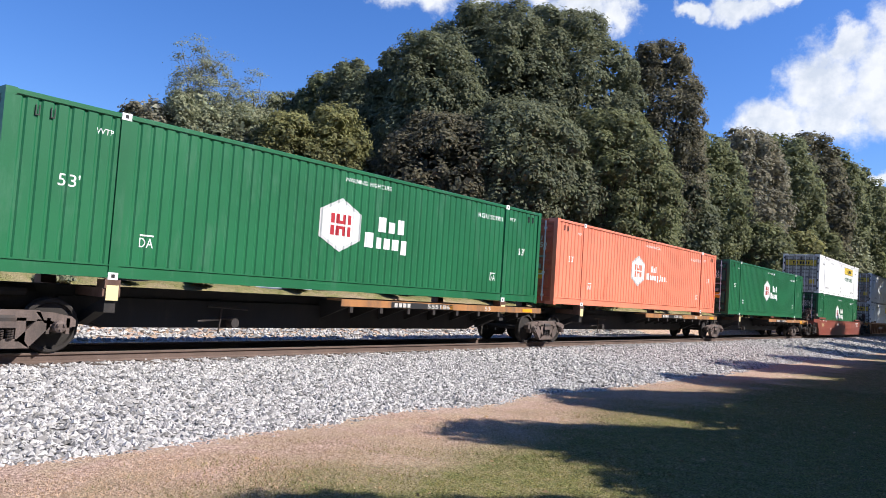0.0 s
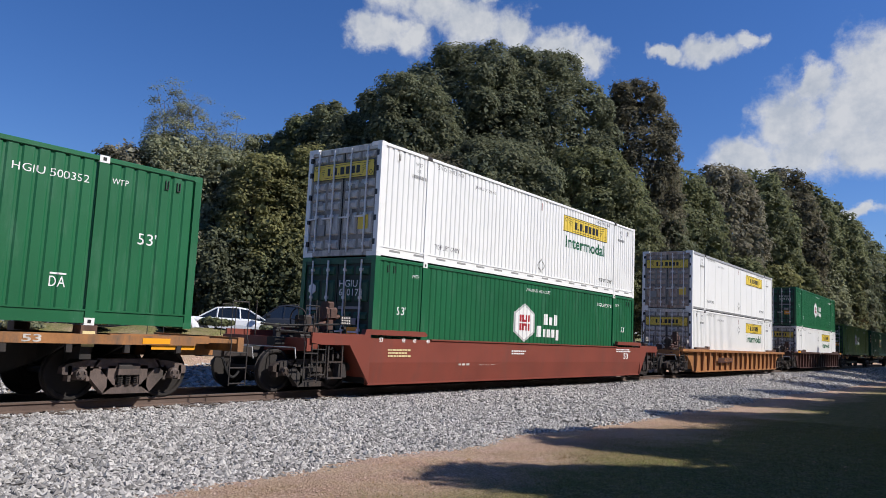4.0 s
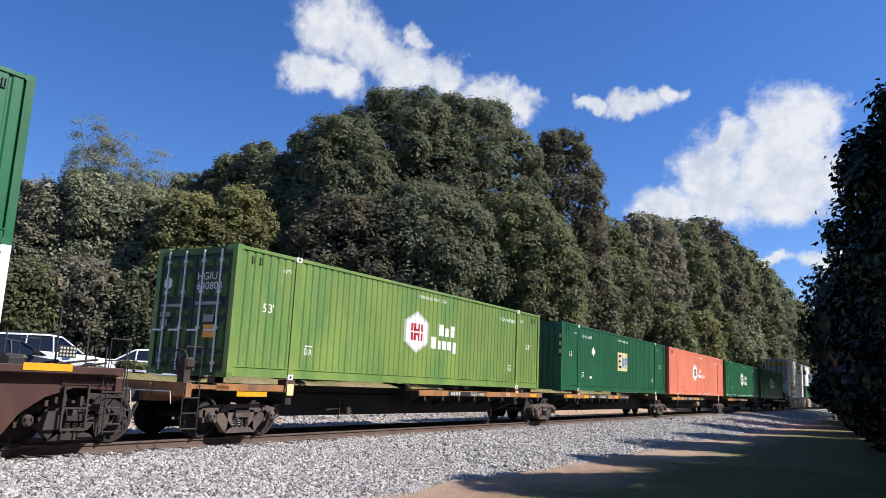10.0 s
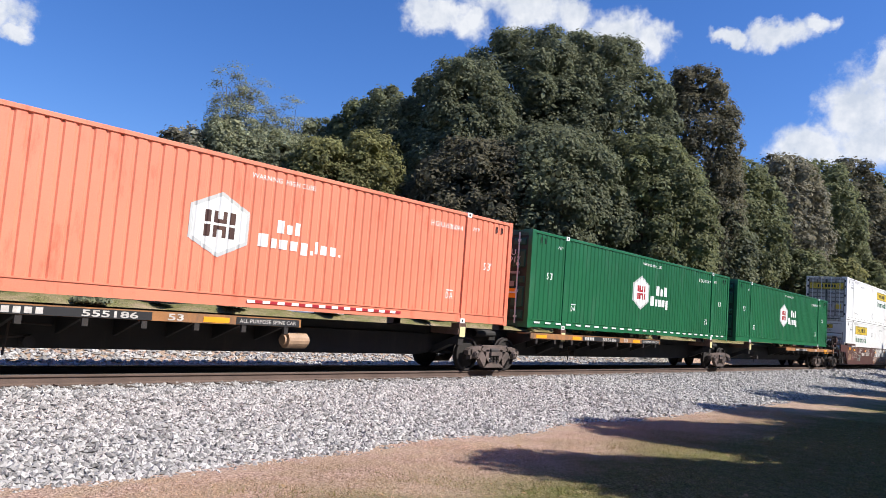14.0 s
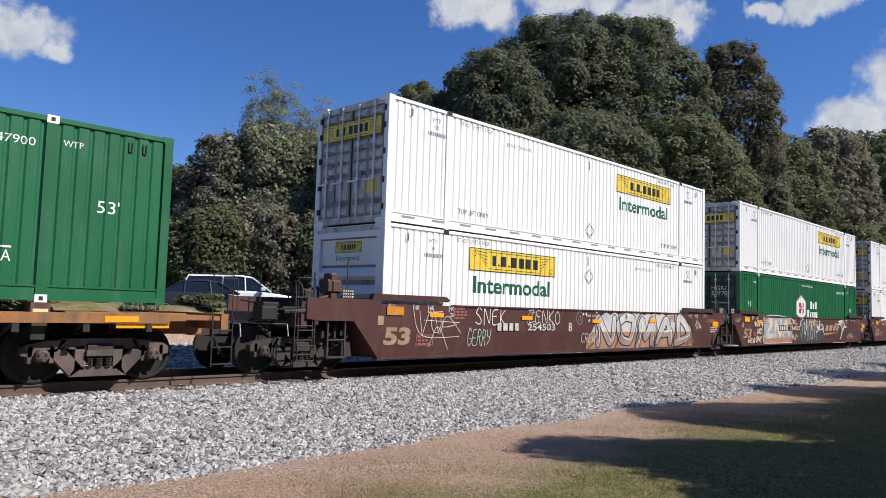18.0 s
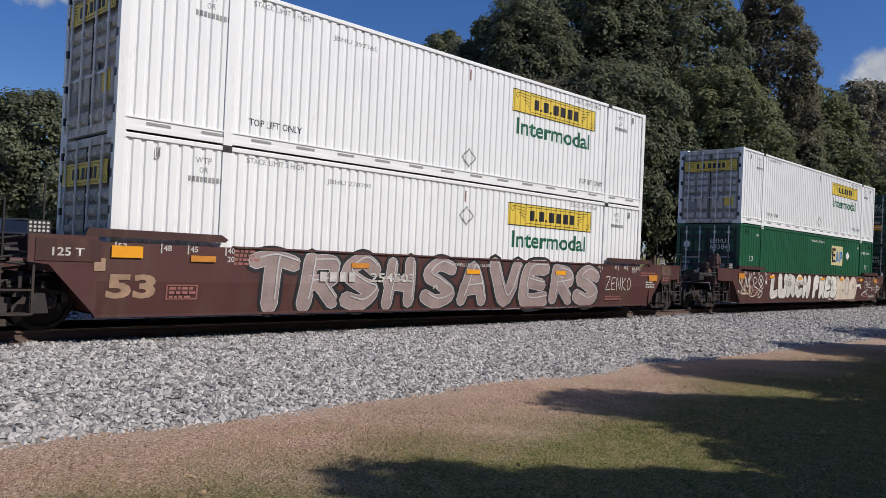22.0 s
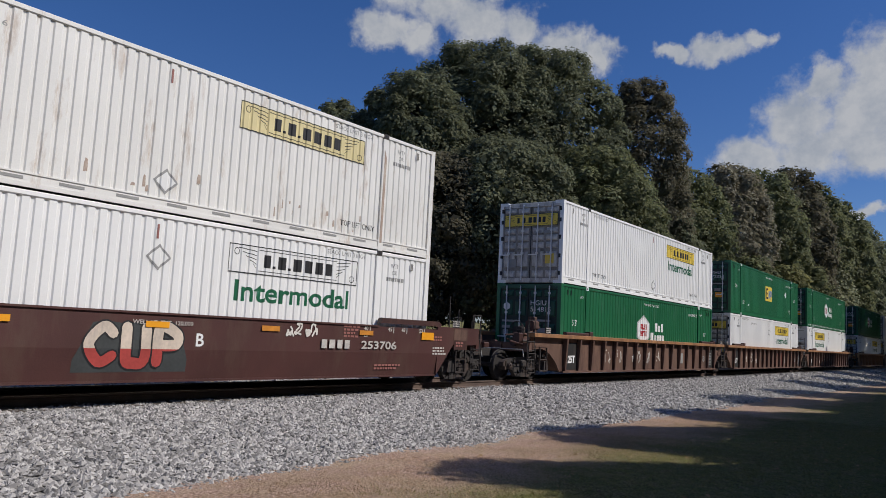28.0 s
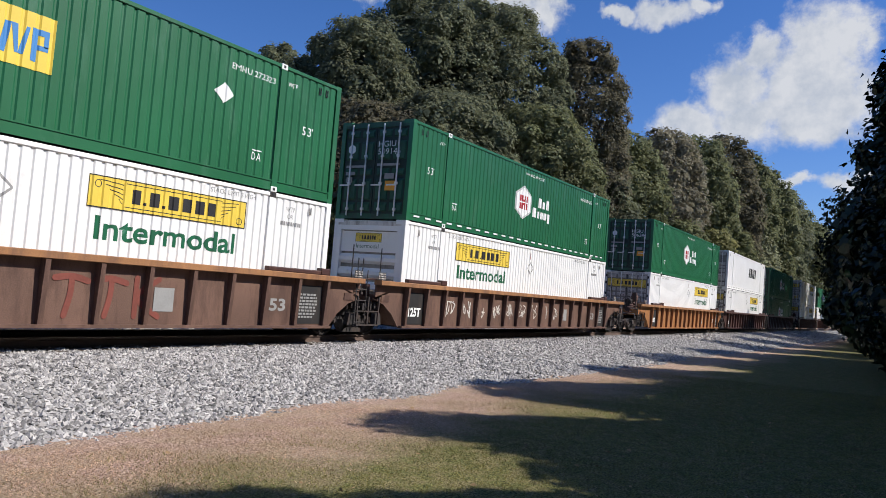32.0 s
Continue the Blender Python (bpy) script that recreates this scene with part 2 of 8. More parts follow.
RUST = (0.10, 0.045, 0.025)
GRIME = (0.09, 0.075, 0.06)
M = {
    "green": mat("green_paint", (0.012, 0.122, 0.048), 0.42, var=0.16, scale=0.6, bump=0.04, dirt=(0.05, 0.16, 0.09), dirt_amount=0.25, per_object=0.06),
    "green2": mat("dark_green_paint", (0.012, 0.098, 0.042), 0.45, var=0.16, scale=0.6, bump=0.04, dirt=(0.04, 0.12, 0.07), dirt_amount=0.25, per_object=0.06),
    "lime": mat("faded_lime_green_paint", (0.175, 0.26, 0.06), 0.5, var=0.22, scale=0.35, bump=0.04, dirt=(0.07, 0.19, 0.055), dirt_amount=0.5, dirt_scale=0.5),
    "orange": mat("salmon_orange_paint", (0.72, 0.222, 0.132), 0.5, var=0.12, scale=0.5, bump=0.04, dirt=(0.55, 0.10, 0.05), dirt_amount=0.2, per_object=0.05),
    "white": mat("white_container_paint", (0.84, 0.84, 0.82), 0.5, var=0.05, scale=0.7, bump=0.03, dirt=(0.60, 0.56, 0.50), dirt_amount=0.06, per_object=0.05),
    "whiterust": mat("rust_marked_white_paint", (0.78, 0.77, 0.73), 0.55, var=0.08, scale=0.7, bump=0.03, dirt=(0.42, 0.30, 0.20), dirt_amount=0.18, dirt_scale=1.4),
    "roofgrey": mat("grey_roof_paint", (0.35, 0.36, 0.37), 0.5),
    # door paints: darker than the matching side paints, with patches of dirt
    "door_white": mat("dirty_white_door_paint", (0.60, 0.57, 0.52), 0.5, var=0.18, dirt=(0.17, 0.135, 0.105), dirt_amount=0.42, dirt_scale=2.0, per_object=0.1),
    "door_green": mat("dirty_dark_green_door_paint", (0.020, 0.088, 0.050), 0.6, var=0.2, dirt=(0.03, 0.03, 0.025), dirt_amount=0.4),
    "door_orange": mat("dirty_rust_red_door_paint", (0.52, 0.11, 0.06), 0.6, var=0.2, dirt=(0.20, 0.06, 0.04), dirt_amount=0.25),
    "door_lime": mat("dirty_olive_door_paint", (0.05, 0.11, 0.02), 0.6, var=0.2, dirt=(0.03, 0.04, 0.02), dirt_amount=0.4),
    "door_rusty": mat("rust_streaked_white_door_paint", (0.60, 0.53, 0.45), 0.6, var=0.2, dirt=(0.21, 0.095, 0.05), dirt_amount=0.8, dirt_scale=1.6),
    "chordtan": mat("faded_tan_orange_paint", (0.33, 0.155, 0.06), 0.65, var=0.25, scale=0.8, bump=0.1, dirt=(0.16, 0.08, 0.045), dirt_amount=0.5),
    # frames darker than the panels: shade between them put into the colour
    "doorgap": mat("grimy_grey_with_recess_shade", (0.26, 0.24, 0.215), 0.6, var=0.25, dirt=(0.10, 0.085, 0.07), dirt_amount=0.4, dirt_scale=2.4),
    "doorgapg": mat("recess_shaded_black_green_frame", (0.012, 0.028, 0.02), 0.6, var=0.2),
    "lockbar": mat("grey_painted_lock_bar_steel", (0.78, 0.77, 0.74), 0.45, 0.0),
    "steel": mat("worn_galvanised_steel", (0.42, 0.42, 0.42), 0.45, 0.6),
    "mark_white": mat("white_marking_paint", (0.80, 0.80, 0.78), 0.55, var=0.06, bump=0.02),
    "mark_black": mat("black_marking_paint", (0.018, 0.018, 0.02), 0.55, var=0.2, bump=0.02),
    "mark_pale": mat("pale_grey_marking_paint", (0.50, 0.51, 0.50), 0.6, var=0.12, bump=0.02),
    "mark_grey": mat("faded_grey_marking_paint", (0.30, 0.30, 0.29), 0.6, var=0.15, bump=0.02),
    "mark_red": mat("red_marking_paint", (0.38, 0.02, 0.03), 0.5, var=0.12, bump=0.02),
    "mark_green": mat("dark_green_lettering_paint", (0.008, 0.11, 0.05), 0.5, var=0.15, bump=0.02),
    "mark_yellow": mat("yellow_sign_paint", (0.78, 0.57, 0.075), 0.5, var=0.08, scale=2, bump=0.02),
    "mark_cream": mat("faded_cream_sign_paint", (0.72, 0.62, 0.33), 0.5, var=0.08, scale=2, bump=0.02),
    "mark_blue": mat("blue_lettering_paint", (0.05, 0.22, 0.52), 0.5, var=0.12, bump=0.02),
    "mark_tan": mat("dusty_tan_lettering_paint", (0.36, 0.235, 0.15), 0.65, var=0.3, scale=5, fine=30, bump=0.02),
    "mark_worn": mat("worn_white_lettering_paint", (0.50, 0.47, 0.43), 0.6, var=0.3, scale=6, fine=35, bump=0.02),
    "mark_rose": mat("faded_rose_lettering_paint", (0.30, 0.12, 0.10), 0.6, var=0.2, bump=0.02),
    "mark_ochre": mat("dusty_orange_reflector_tape", (0.56, 0.22, 0.03), 0.5, var=0.2, scale=6, bump=0.0),
    "mark_amber": mat("amber_reflector_tape", (0.85, 0.36, 0.02), 0.4, var=0.08, bump=0.0),
    "brown": mat("freight_car_brown_paint", (0.078, 0.028, 0.024), 0.55, var=0.22, scale=0.8, bump=0.08, dirt=(0.10, 0.055, 0.04), dirt_amount=0.35, per_object=0.08),
    "redbrown": mat("weathered_red_brown_paint", (0.20, 0.045, 0.028), 0.55, var=0.18, scale=0.8, bump=0.06, dirt=(0.16, 0.05, 0.035), dirt_amount=0.3),
    "darkbrown": mat("dark_brown_paint", (0.055, 0.022, 0.018), 0.55, var=0.2, scale=0.8, bump=0.08, dirt=(0.11, 0.05, 0.03), dirt_amount=0.3),
    "ttx": mat("weathered_rusty_yellow_paint", (0.35, 0.15, 0.048), 0.6, var=0.3, scale=0.7, bump=0.1, dirt=(0.15, 0.065, 0.035), dirt_amount=0.45),
    "ttxrust": mat("rusted_brown_yellow_paint", (0.145, 0.080, 0.056), 0.65, var=0.35, scale=0.7, bump=0.12, dirt=(0.055, 0.025, 0.018), dirt_amount=0.5),
    "ttxtop": mat("dusty_faded_yellow_paint", (0.34, 0.15, 0.05), 0.7, var=0.25, scale=2, bump=0.1, dirt=GRIME, dirt_amount=0.45),
    "black": mat("sooty_black_paint", (0.014, 0.013, 0.013), 0.65, var=0.3, bump=0.1, dirt=(0.04, 0.03, 0.025), dirt_amount=0.3),
    # dark for side frames in shadow; truckdusty is the paler copy for sunlit ones
    "truck": mat("grimy_shadowed_cast_steel", (0.036, 0.031, 0.029), 0.75, 0.1, var=0.35, bump=0.25, dirt=(0.075, 0.046, 0.034), dirt_amount=0.35, per_object=0.2),
    "truckdusty": mat("dusty_brown_cast_steel", (0.125, 0.092, 0.080), 0.75, 0.1, var=0.35, bump=0.25, dirt=(0.05, 0.042, 0.036), dirt_amount=0.4, per_object=0.15),
    "rustgear": mat("rusty_brown_brake_gear", (0.085, 0.045, 0.035), 0.75, 0.1, var=0.3, bump=0.2, dirt=(0.17, 0.07, 0.035), dirt_amount=0.45),
    # near black: the shadow under the cars is put into the wheel colour
    "wheel": mat("rusty_shadowed_wheel_steel", (0.020, 0.016, 0.014), 0.8, 0.0, var=0.25, bump=0.1),
    "railtop": mat("polished_rail_steel", (0.45, 0.44, 0.43), 0.25, 0.9, var=0.1, bump=0.05),
    "rail": mat("dusty_rusty_rail_steel", (0.115, 0.078, 0.062), 0.8, 0.1, var=0.3, scale=2, bump=0.2),
    "tie": mat("weathered_creosote_timber", (0.075, 0.055, 0.042), 0.85, var=0.35, scale=2, fine=25, bump=0.3, per_object=0.2),
    "rubber": mat("black_rubber", (0.015, 0.015, 0.016), 0.8, var=0.15),
    "glass": mat("tinted_car_glass", (0.012, 0.015, 0.018), 0.08, var=0.05, bump=0.0, spec=0.8),
    "carwhite": mat("white_car_paint", (0.78, 0.79, 0.80), 0.25, var=0.02, bump=0.0),
    "carsilver": mat("silver_car_paint", (0.42, 0.43, 0.45), 0.3, 0.5, var=0.04, bump=0.0),
    "cardark": mat("dark_car_paint", (0.025, 0.028, 0.035), 0.25, var=0.05, bump=0.0),
    "carred": mat("deep_red_car_paint", (0.16, 0.015, 0.015), 0.25, var=0.05, bump=0.0),
    "chrome": mat("bright_metal", (0.6, 0.6, 0.6), 0.2, 0.9, var=0.05, bump=0.0),
    "lampred": mat("red_lamp_plastic", (0.35, 0.01, 0.01), 0.25, var=0.05, bump=0.0),
    "lampclear": mat("clear_lamp_plastic", (0.7, 0.7, 0.72), 0.15, var=0.05, bump=0.0),
    "bark": mat("grey_brown_bark", (0.10, 0.075, 0.055), 0.9, var=0.35, scale=4, fine=20, bump=0.5),
    "asphalt": mat("worn_asphalt", (0.075, 0.073, 0.07), 0.9, var=0.2, scale=0.5, fine=60, bump=0.15),
}


# ---- mesh helpers ----
class Solid:
    """Collects boxes, prisms and cylinders into one mesh."""

    def __init__(self):
        self.v, self.f = [], []

    def add(self, verts, faces):
        k = len(self.v)
        self.v += verts
        self.f += [tuple(i + k for i in q) for q in faces]
        return self

    def box(self, x0, x1, y0, y1, z0, z1, c=0.0):
        """A box; c cuts its long edges at a small chamfer (in y and z)."""
        if c:
            o = [(y0 + c, z0), (y1 - c, z0), (y1, z0 + c), (y1, z1 - c), (y1 - c, z1), (y0 + c, z1), (y0, z1 - c), (y0, z0 + c)]
            return self.prism_x(o, x0, x1)
        return self.add([(x0, y0, z0), (x1, y0, z0), (x1, y1, z0), (x0, y1, z0), (x0, y0, z1), (x1, y0, z1), (x1, y1, z1), (x0, y1, z1)],
                        [(3, 2, 1, 0), (4, 5, 6, 7), (0, 1, 5, 4), (1, 2, 6, 5), (2, 3, 7, 6), (3, 0, 4, 7)])

    def prism_y(self, o, y0, y1):
        """Outline of (x, z), counter-clockwise seen from -y, drawn out from y0 to y1."""
        n = len(o)
        return self.add([(x, y0, z) for x, z in o] + [(x, y1, z) for x, z in o],
                        [tuple(range(n)), tuple(range(2 * n - 1, n - 1, -1))] + [((i + 1) % n, i, i + n, (i + 1) % n + n) for i in range(n)])

    def prism_x(self, o, x0, x1):
        """Outline of (y, z), counter-clockwise seen from +x, drawn out from x0 to x1."""
        n = len(o)
        return self.add([(x0, y, z) for y, z in o] + [(x1, y, z) for y, z in o],
                        [tuple(range(n - 1, -1, -1)), tuple(range(n, 2 * n))] + [(i, (i + 1) % n, (i + 1) % n + n, i + n) for i in range(n)])

    def rod(self, p, q, r, n=8):
        """A round bar from p to q."""
        p, q = Vector(p), Vector(q)
        d = (q - p).normalized()
        a = d.orthogonal().normalized()
        b = d.cross(a)
        ring = [a * math.cos(6.2832 * i / n) * r + b * math.sin(6.2832 * i / n) * r for i in range(n)]
        return self.add([tuple(p + w) for w in ring] + [tuple(q + w) for w in ring],
                        [tuple(range(n - 1, -1, -1)), tuple(range(n, 2 * n))] + [(i, (i + 1) % n, (i + 1) % n + n, i + n) for i in range(n)])

    def turned(self, centre, profile, n=20):
        """A body of revolution round the y axis through centre: profile of (y, r)."""
        cx, cy, cz = centre
        k = len(profile)
        vs = [(cx + r * math.cos(6.2832 * i / n), cy + y, cz + r * math.sin(6.2832 * i / n)) for i in range(n) for y, r in profile]
        fs = [(i * k + j, i * k + j + 1, (i + 1) % n * k + j + 1, (i + 1) % n * k + j) for i in range(n) for j in range(k - 1)]
        fs += [tuple(i * k for i in range(n)), tuple(i * k + k - 1 for i in range(n - 1, -1, -1))]
        return self.add(vs, fs)

    def mesh(self, name, material):
        me = bpy.data.meshes.new(name)
        me.from_pydata(self.v, [], self.f)
        me.materials.append(material)
        me.update()
        return me


KEPT = {}


def shared(key, make):
    """A mesh that is built once and shared by all alike parts."""
    if key not in KEPT:
        KEPT[key] = make()
    return KEPT[key]


def part(name, me, parent, at=None, label=""):
    ob = new(name, me)
    ob.parent = parent
    if at is not None:
        ob.matrix_basis = at if isinstance(at, Matrix) else Matrix.Translation(at)
    if label:
        ob["label"] = label
    return ob


def quads_mesh(name, quads, material, smooth=False):
    """A mesh from an array of n four-cornered faces."""
    q = np.asarray(quads, dtype=np.float32)
    n = len(q)
    me = bpy.data.meshes.new(name)
    me.vertices.add(n * 4)
    me.vertices.foreach_set("co", q.ravel())
    me.loops.add(n * 4)
    me.loops.foreach_set("vertex_index", np.arange(n * 4, dtype=np.int32))
    me.polygons.add(n)
    me.polygons.foreach_set("loop_start", np.arange(0, n * 4, 4, dtype=np.int32))
    me.materials.append(material)
    me.update(calc_edges=True)
    return me


def indexed_mesh(name, verts, faces, material, k, flat=True):
    """A mesh from arrays of vertices and of faces with k corners each."""
    me = bpy.data.meshes.new(name)
    me.vertices.add(len(verts))
    me.vertices.foreach_set("co", np.asarray(verts, dtype=np.float32).ravel())
    me.loops.add(len(faces) * k)
    me.loops.foreach_set("vertex_index", np.asarray(faces, dtype=np.int32).ravel())
    me.polygons.add(len(faces))
    me.polygons.foreach_set("loop_start", np.arange(0, len(faces) * k, k, dtype=np.int32))
    me.materials.append(material)
    me.update(calc_edges=True)
    if flat:
        me.shade_flat()
    return me


def text_mesh(text, size_x, size_z, material, bold=0.0):
    """Flat raised lettering in the built-in font, fitted to a width and height, standing in the x-z plane and facing -y."""
    def make():
        cu = bpy.data.curves.new("lettering", "FONT")
        cu.body, cu.size, cu.offset, cu.resolution_u = text, 1.0, bold, 3
        ob = bpy.data.objects.new("lettering", cu)
        scene.collection.objects.link(ob)
        bpy.context.view_layer.update()
        me = bpy.data.meshes.new_from_object(ob.evaluated_get(bpy.context.evaluated_depsgraph_get()))
        bpy.data.objects.remove(ob)
        co = np.empty(len(me.vertices) * 3, dtype=np.float32)
        me.vertices.foreach_get("co", co)
        co = co.reshape(-1, 3)
        lo, hi = co.min(0), co.max(0)
        x = (co[:, 0] - lo[0]) / max(hi[0] - lo[0], 1e-6) * size_x
        z = (co[:, 1] - lo[1]) / max(hi[1] - lo[1], 1e-6) * size_z
        me.vertices.foreach_set("co", np.stack([x, np.zeros_like(x), z], 1).astype(np.float32).ravel())
        me.materials.clear()
        me.materials.append(material)
        me.update()
        return me
    return shared(("text", text, size_x, size_z, material.name, bold), make)


def plate_mesh(key, outlines, material, depth=0.004):
    """Thin raised shapes in the x-z plane, from outlines of (x, z)."""
    def make():
        s = Solid()
        for o in outlines:
            s.prism_y(o, -depth, 0.0)
        return s.mesh("plate", material)
    return shared(("plate", key, material.name), make)


def rect(x0, z0, x1, z1):
    return [(x0, z0), (x1, z0), (x1, z1), (x0, z1)]


def letter_blocks(key, widths, w, h, material, lean=0.0, gap=0.22, heights=None):
    """A brand's wordmark as plain upright blocks of its letters' widths and heights."""
    total = sum(widths) + gap * (len(widths) - 1)
    x, out = 0.0, []
    for i, q in enumerate(widths):
        x0, x1 = x / total * w, (x + q) / total * w
        z0, z1 = heights[i] if heights else (0.0, 1.0)
        z0, z1 = z0 * h, z1 * h

        def sk(u0, v0, u1, v1):
            k0, k1 = lean * (v0 - z0) / max(z1 - z0, 1e-6), lean * (v1 - z0) / max(z1 - z0, 1e-6)
            out.append([(u0 + k0, v0), (u1 + k0, v0), (u1 + k1, v1), (u0 + k1, v1)])
        if q < 0.5:
            sk(x0, z0, x1, z1)
        else:
            sk(x0 + 0.06 * (x1 - x0), z0, x1 - 0.10 * (x1 - x0), z1)
        x += q + gap
    return plate_mesh((key, w, h), out, material)


# ---- ground and track ----
YC = 13.63            # centre line of the track


def ground_z(x, y):
    """Height of the natural ground under x, y."""
    if y < 8.0:
        z = -0.52 + (8.0 - max(y, -2.0)) / 8.0 * 0.14
    elif y < 18.0:
        z = -0.52
    else:
        z = -0.52 + min(1.0, (y - 18.0) / 5.0) ** 1.3 * 1.25
    if 18.5 < y < 27:
        z += (0.66 + 0.06 * math.sin(x * 0.9) + 0.05 * math.sin(x * 2.3)) * math.exp(-((y - 22.3) / 1.25) ** 2)
    if y > 45:
        z += min(6.0, (y - 45) * 0.05)
    return z


def ground_material():
    m = bpy.data.materials.new("lawn_and_bare_earth")
    m.use_nodes = True
    n, l = m.node_tree.nodes, m.node_tree.links
    b = n["Principled BSDF"]
    b.inputs["Roughness"].default_value = 0.95
    b.inputs["Specular IOR Level"].default_value = 0.15
    tc = n.new("ShaderNodeTexCoord")

    def noise_tex(scale, detail=5.0):
        q = n.new("ShaderNodeTexNoise")
        q.inputs["Scale"].default_value, q.inputs["Detail"].default_value = scale, detail
        l.new(tc.outputs["Object"], q.inputs["Vector"])
        return q.outputs[0]

    def ramp(src, p0, c0, p1, c1):
        r = n.new("ShaderNodeValToRGB")
        r.color_ramp.elements[0].position, r.color_ramp.elements[0].color = p0, (*c0, 1)
        r.color_ramp.elements[1].position, r.color_ramp.elements[1].color = p1, (*c1, 1)
        l.new(src, r.inputs[0])
        return r.outputs[0]

    def mixc(f, a, c):
        q = n.new("ShaderNodeMix")
        q.data_type = "RGBA"
        l.new(f, q.inputs[0])
        l.new(a, q.inputs[6])
        l.new(c, q.inputs[7])
        return q.outputs[2]

    sep = n.new("ShaderNodeSeparateXYZ")
    l.new(tc.outputs["Object"], sep.inputs[0])
    wob = n.new("ShaderNodeMath")
    wob.operation = "MULTIPLY_ADD"
    l.new(noise_tex(0.9), wob.inputs[0])
    wob.inputs[1].default_value = 3.2
    l.new(sep.outputs["Y"], wob.inputs[2])
    band = n.new("ShaderNodeMapRange")      # earth strip along the ballast
    band.inputs[1].default_value, band.inputs[2].default_value = 6.3, 8.1
    l.new(wob.outputs[0], band.inputs[0])
    band2 = n.new("ShaderNodeMapRange")
    band2.inputs[1].default_value, band2.inputs[2].default_value = 24.0, 22.2
    l.new(wob.outputs[0], band2.inputs[0])
    mul = n.new("ShaderNodeMath")
    mul.operation = "MULTIPLY"
    l.new(band.outputs[0], mul.inputs[0])
    l.new(band2.outputs[0], mul.inputs[1])
    grass = mixc(ramp(noise_tex(5.0), 0.42, (0, 0, 0), 0.62, (1, 1, 1)),
                 ramp(noise_tex(34.0, 4.0), 0.38, (0.052, 0.056, 0.016), 0.60, (0.225, 0.222, 0.080)),
                 ramp(noise_tex(40.0, 4.0), 0.38, (0.078, 0.068, 0.026), 0.60, (0.32, 0.27, 0.130)))
    earth = mixc(ramp(noise_tex(2.2), 0.4, (0, 0, 0), 0.62, (1, 1, 1)),
                 ramp(noise_tex(30.0, 5.0), 0.36, (0.200, 0.118, 0.086), 0.62, (0.62, 0.45, 0.355)),
                 ramp(noise_tex(38.0, 5.0), 0.36, (0.170, 0.108, 0.066), 0.62, (0.60, 0.45, 0.32)))
    l.new(mixc(mul.outputs[0], grass, earth), b.inputs["Base Color"])
    bp = n.new("ShaderNodeBump")
    bp.inputs["Strength"].default_value, bp.inputs["Distance"].default_value = 1.0, 0.045
    l.new(noise_tex(36.0), bp.inputs["Height"])
    l.new(bp.outputs[0], b.inputs["Normal"])
    return m


def build_ground():
    xs = np.concatenate([[-2500, -1200, -600, -300, -150, -80, -40, -20], np.arange(-10, 60, 0.8), [70, 90, 120, 160, 220, 320, 500, 900, 1500, 2500]])
    ys = np.concatenate([[-2500, -1200, -500, -200, -80, -30, -12, -6], np.arange(-3, 9, 0.5), np.arange(9, 18, 1.5), np.arange(18, 27, 0.45), np.arange(27, 36, 1.5), [40, 45, 60, 90, 140, 220, 400, 900, 2500]])
    vs = [(x, y, ground_z(x, y) + 0.05 * noise.noise((x * 0.35, y * 0.35, 0)) * (1 if -5 < y < 8.5 else 0)) for y in ys for x in xs]
    k = len(xs)
    fs = [(j * k + i, j * k + i + 1, (j + 1) * k + i + 1, (j + 1) * k + i) for j in range(len(ys) - 1) for i in range(k - 1)]
    tagged(new("ground", indexed_mesh("ground", vs, fs, ground_material(), 4, False)), "thin dry lawn with a bare reddish earth strip beside the track", "ground", kind="structure")


def ballast_z(y):
    """Height of the ballast bed across the track."""
    d = abs(y - YC)
    if d < 1.75:
        return -0.20
    if d < 6.4:
        return -0.20 - (d - 1.75) / 4.65 * 0.36
    return -0.56 - (d - 6.4) * 0.3


def stone_material():
    m = bpy.data.materials.new("crushed_granite")
    m.use_nodes = True
    n, l = m.node_tree.nodes, m.node_tree.links
    b = n["Principled BSDF"]
    b.inputs["Roughness"].default_value = 0.85
    g = n.new("ShaderNodeNewGeometry")
    r = n.new("ShaderNodeValToRGB")
    e = r.color_ramp.elements
    e[0].color, e[1].color = (0.14, 0.133, 0.126, 1), (0.62, 0.595, 0.565, 1)
    for p, c in ((0.18, (0.26, 0.247, 0.235)), (0.5, (0.41, 0.39, 0.37)), (0.82, (0.54, 0.51, 0.48))):
        q = e.new(p)
        q.color = (*c, 1)
    l.new(g.outputs["Random Per Island"], r.inputs[0])
    tc = n.new("ShaderNodeTexCoord")
    nz = n.new("ShaderNodeTexNoise")
    nz.inputs["Scale"].default_value = 60.0
    l.new(tc.outputs["Object"], nz.inputs["Vector"])
    mx = n.new("ShaderNodeMix")
    mx.data_type, mx.blend_type = "RGBA", "MULTIPLY"
    mx.inputs[0].default_value = 0.35
    l.new(r.outputs[0], mx.inputs[6])
    l.new(nz.outputs[0], mx.inputs[7])
    l.new(mx.outputs[2], b.inputs["Base Color"])
    return m


STONE = stone_material()


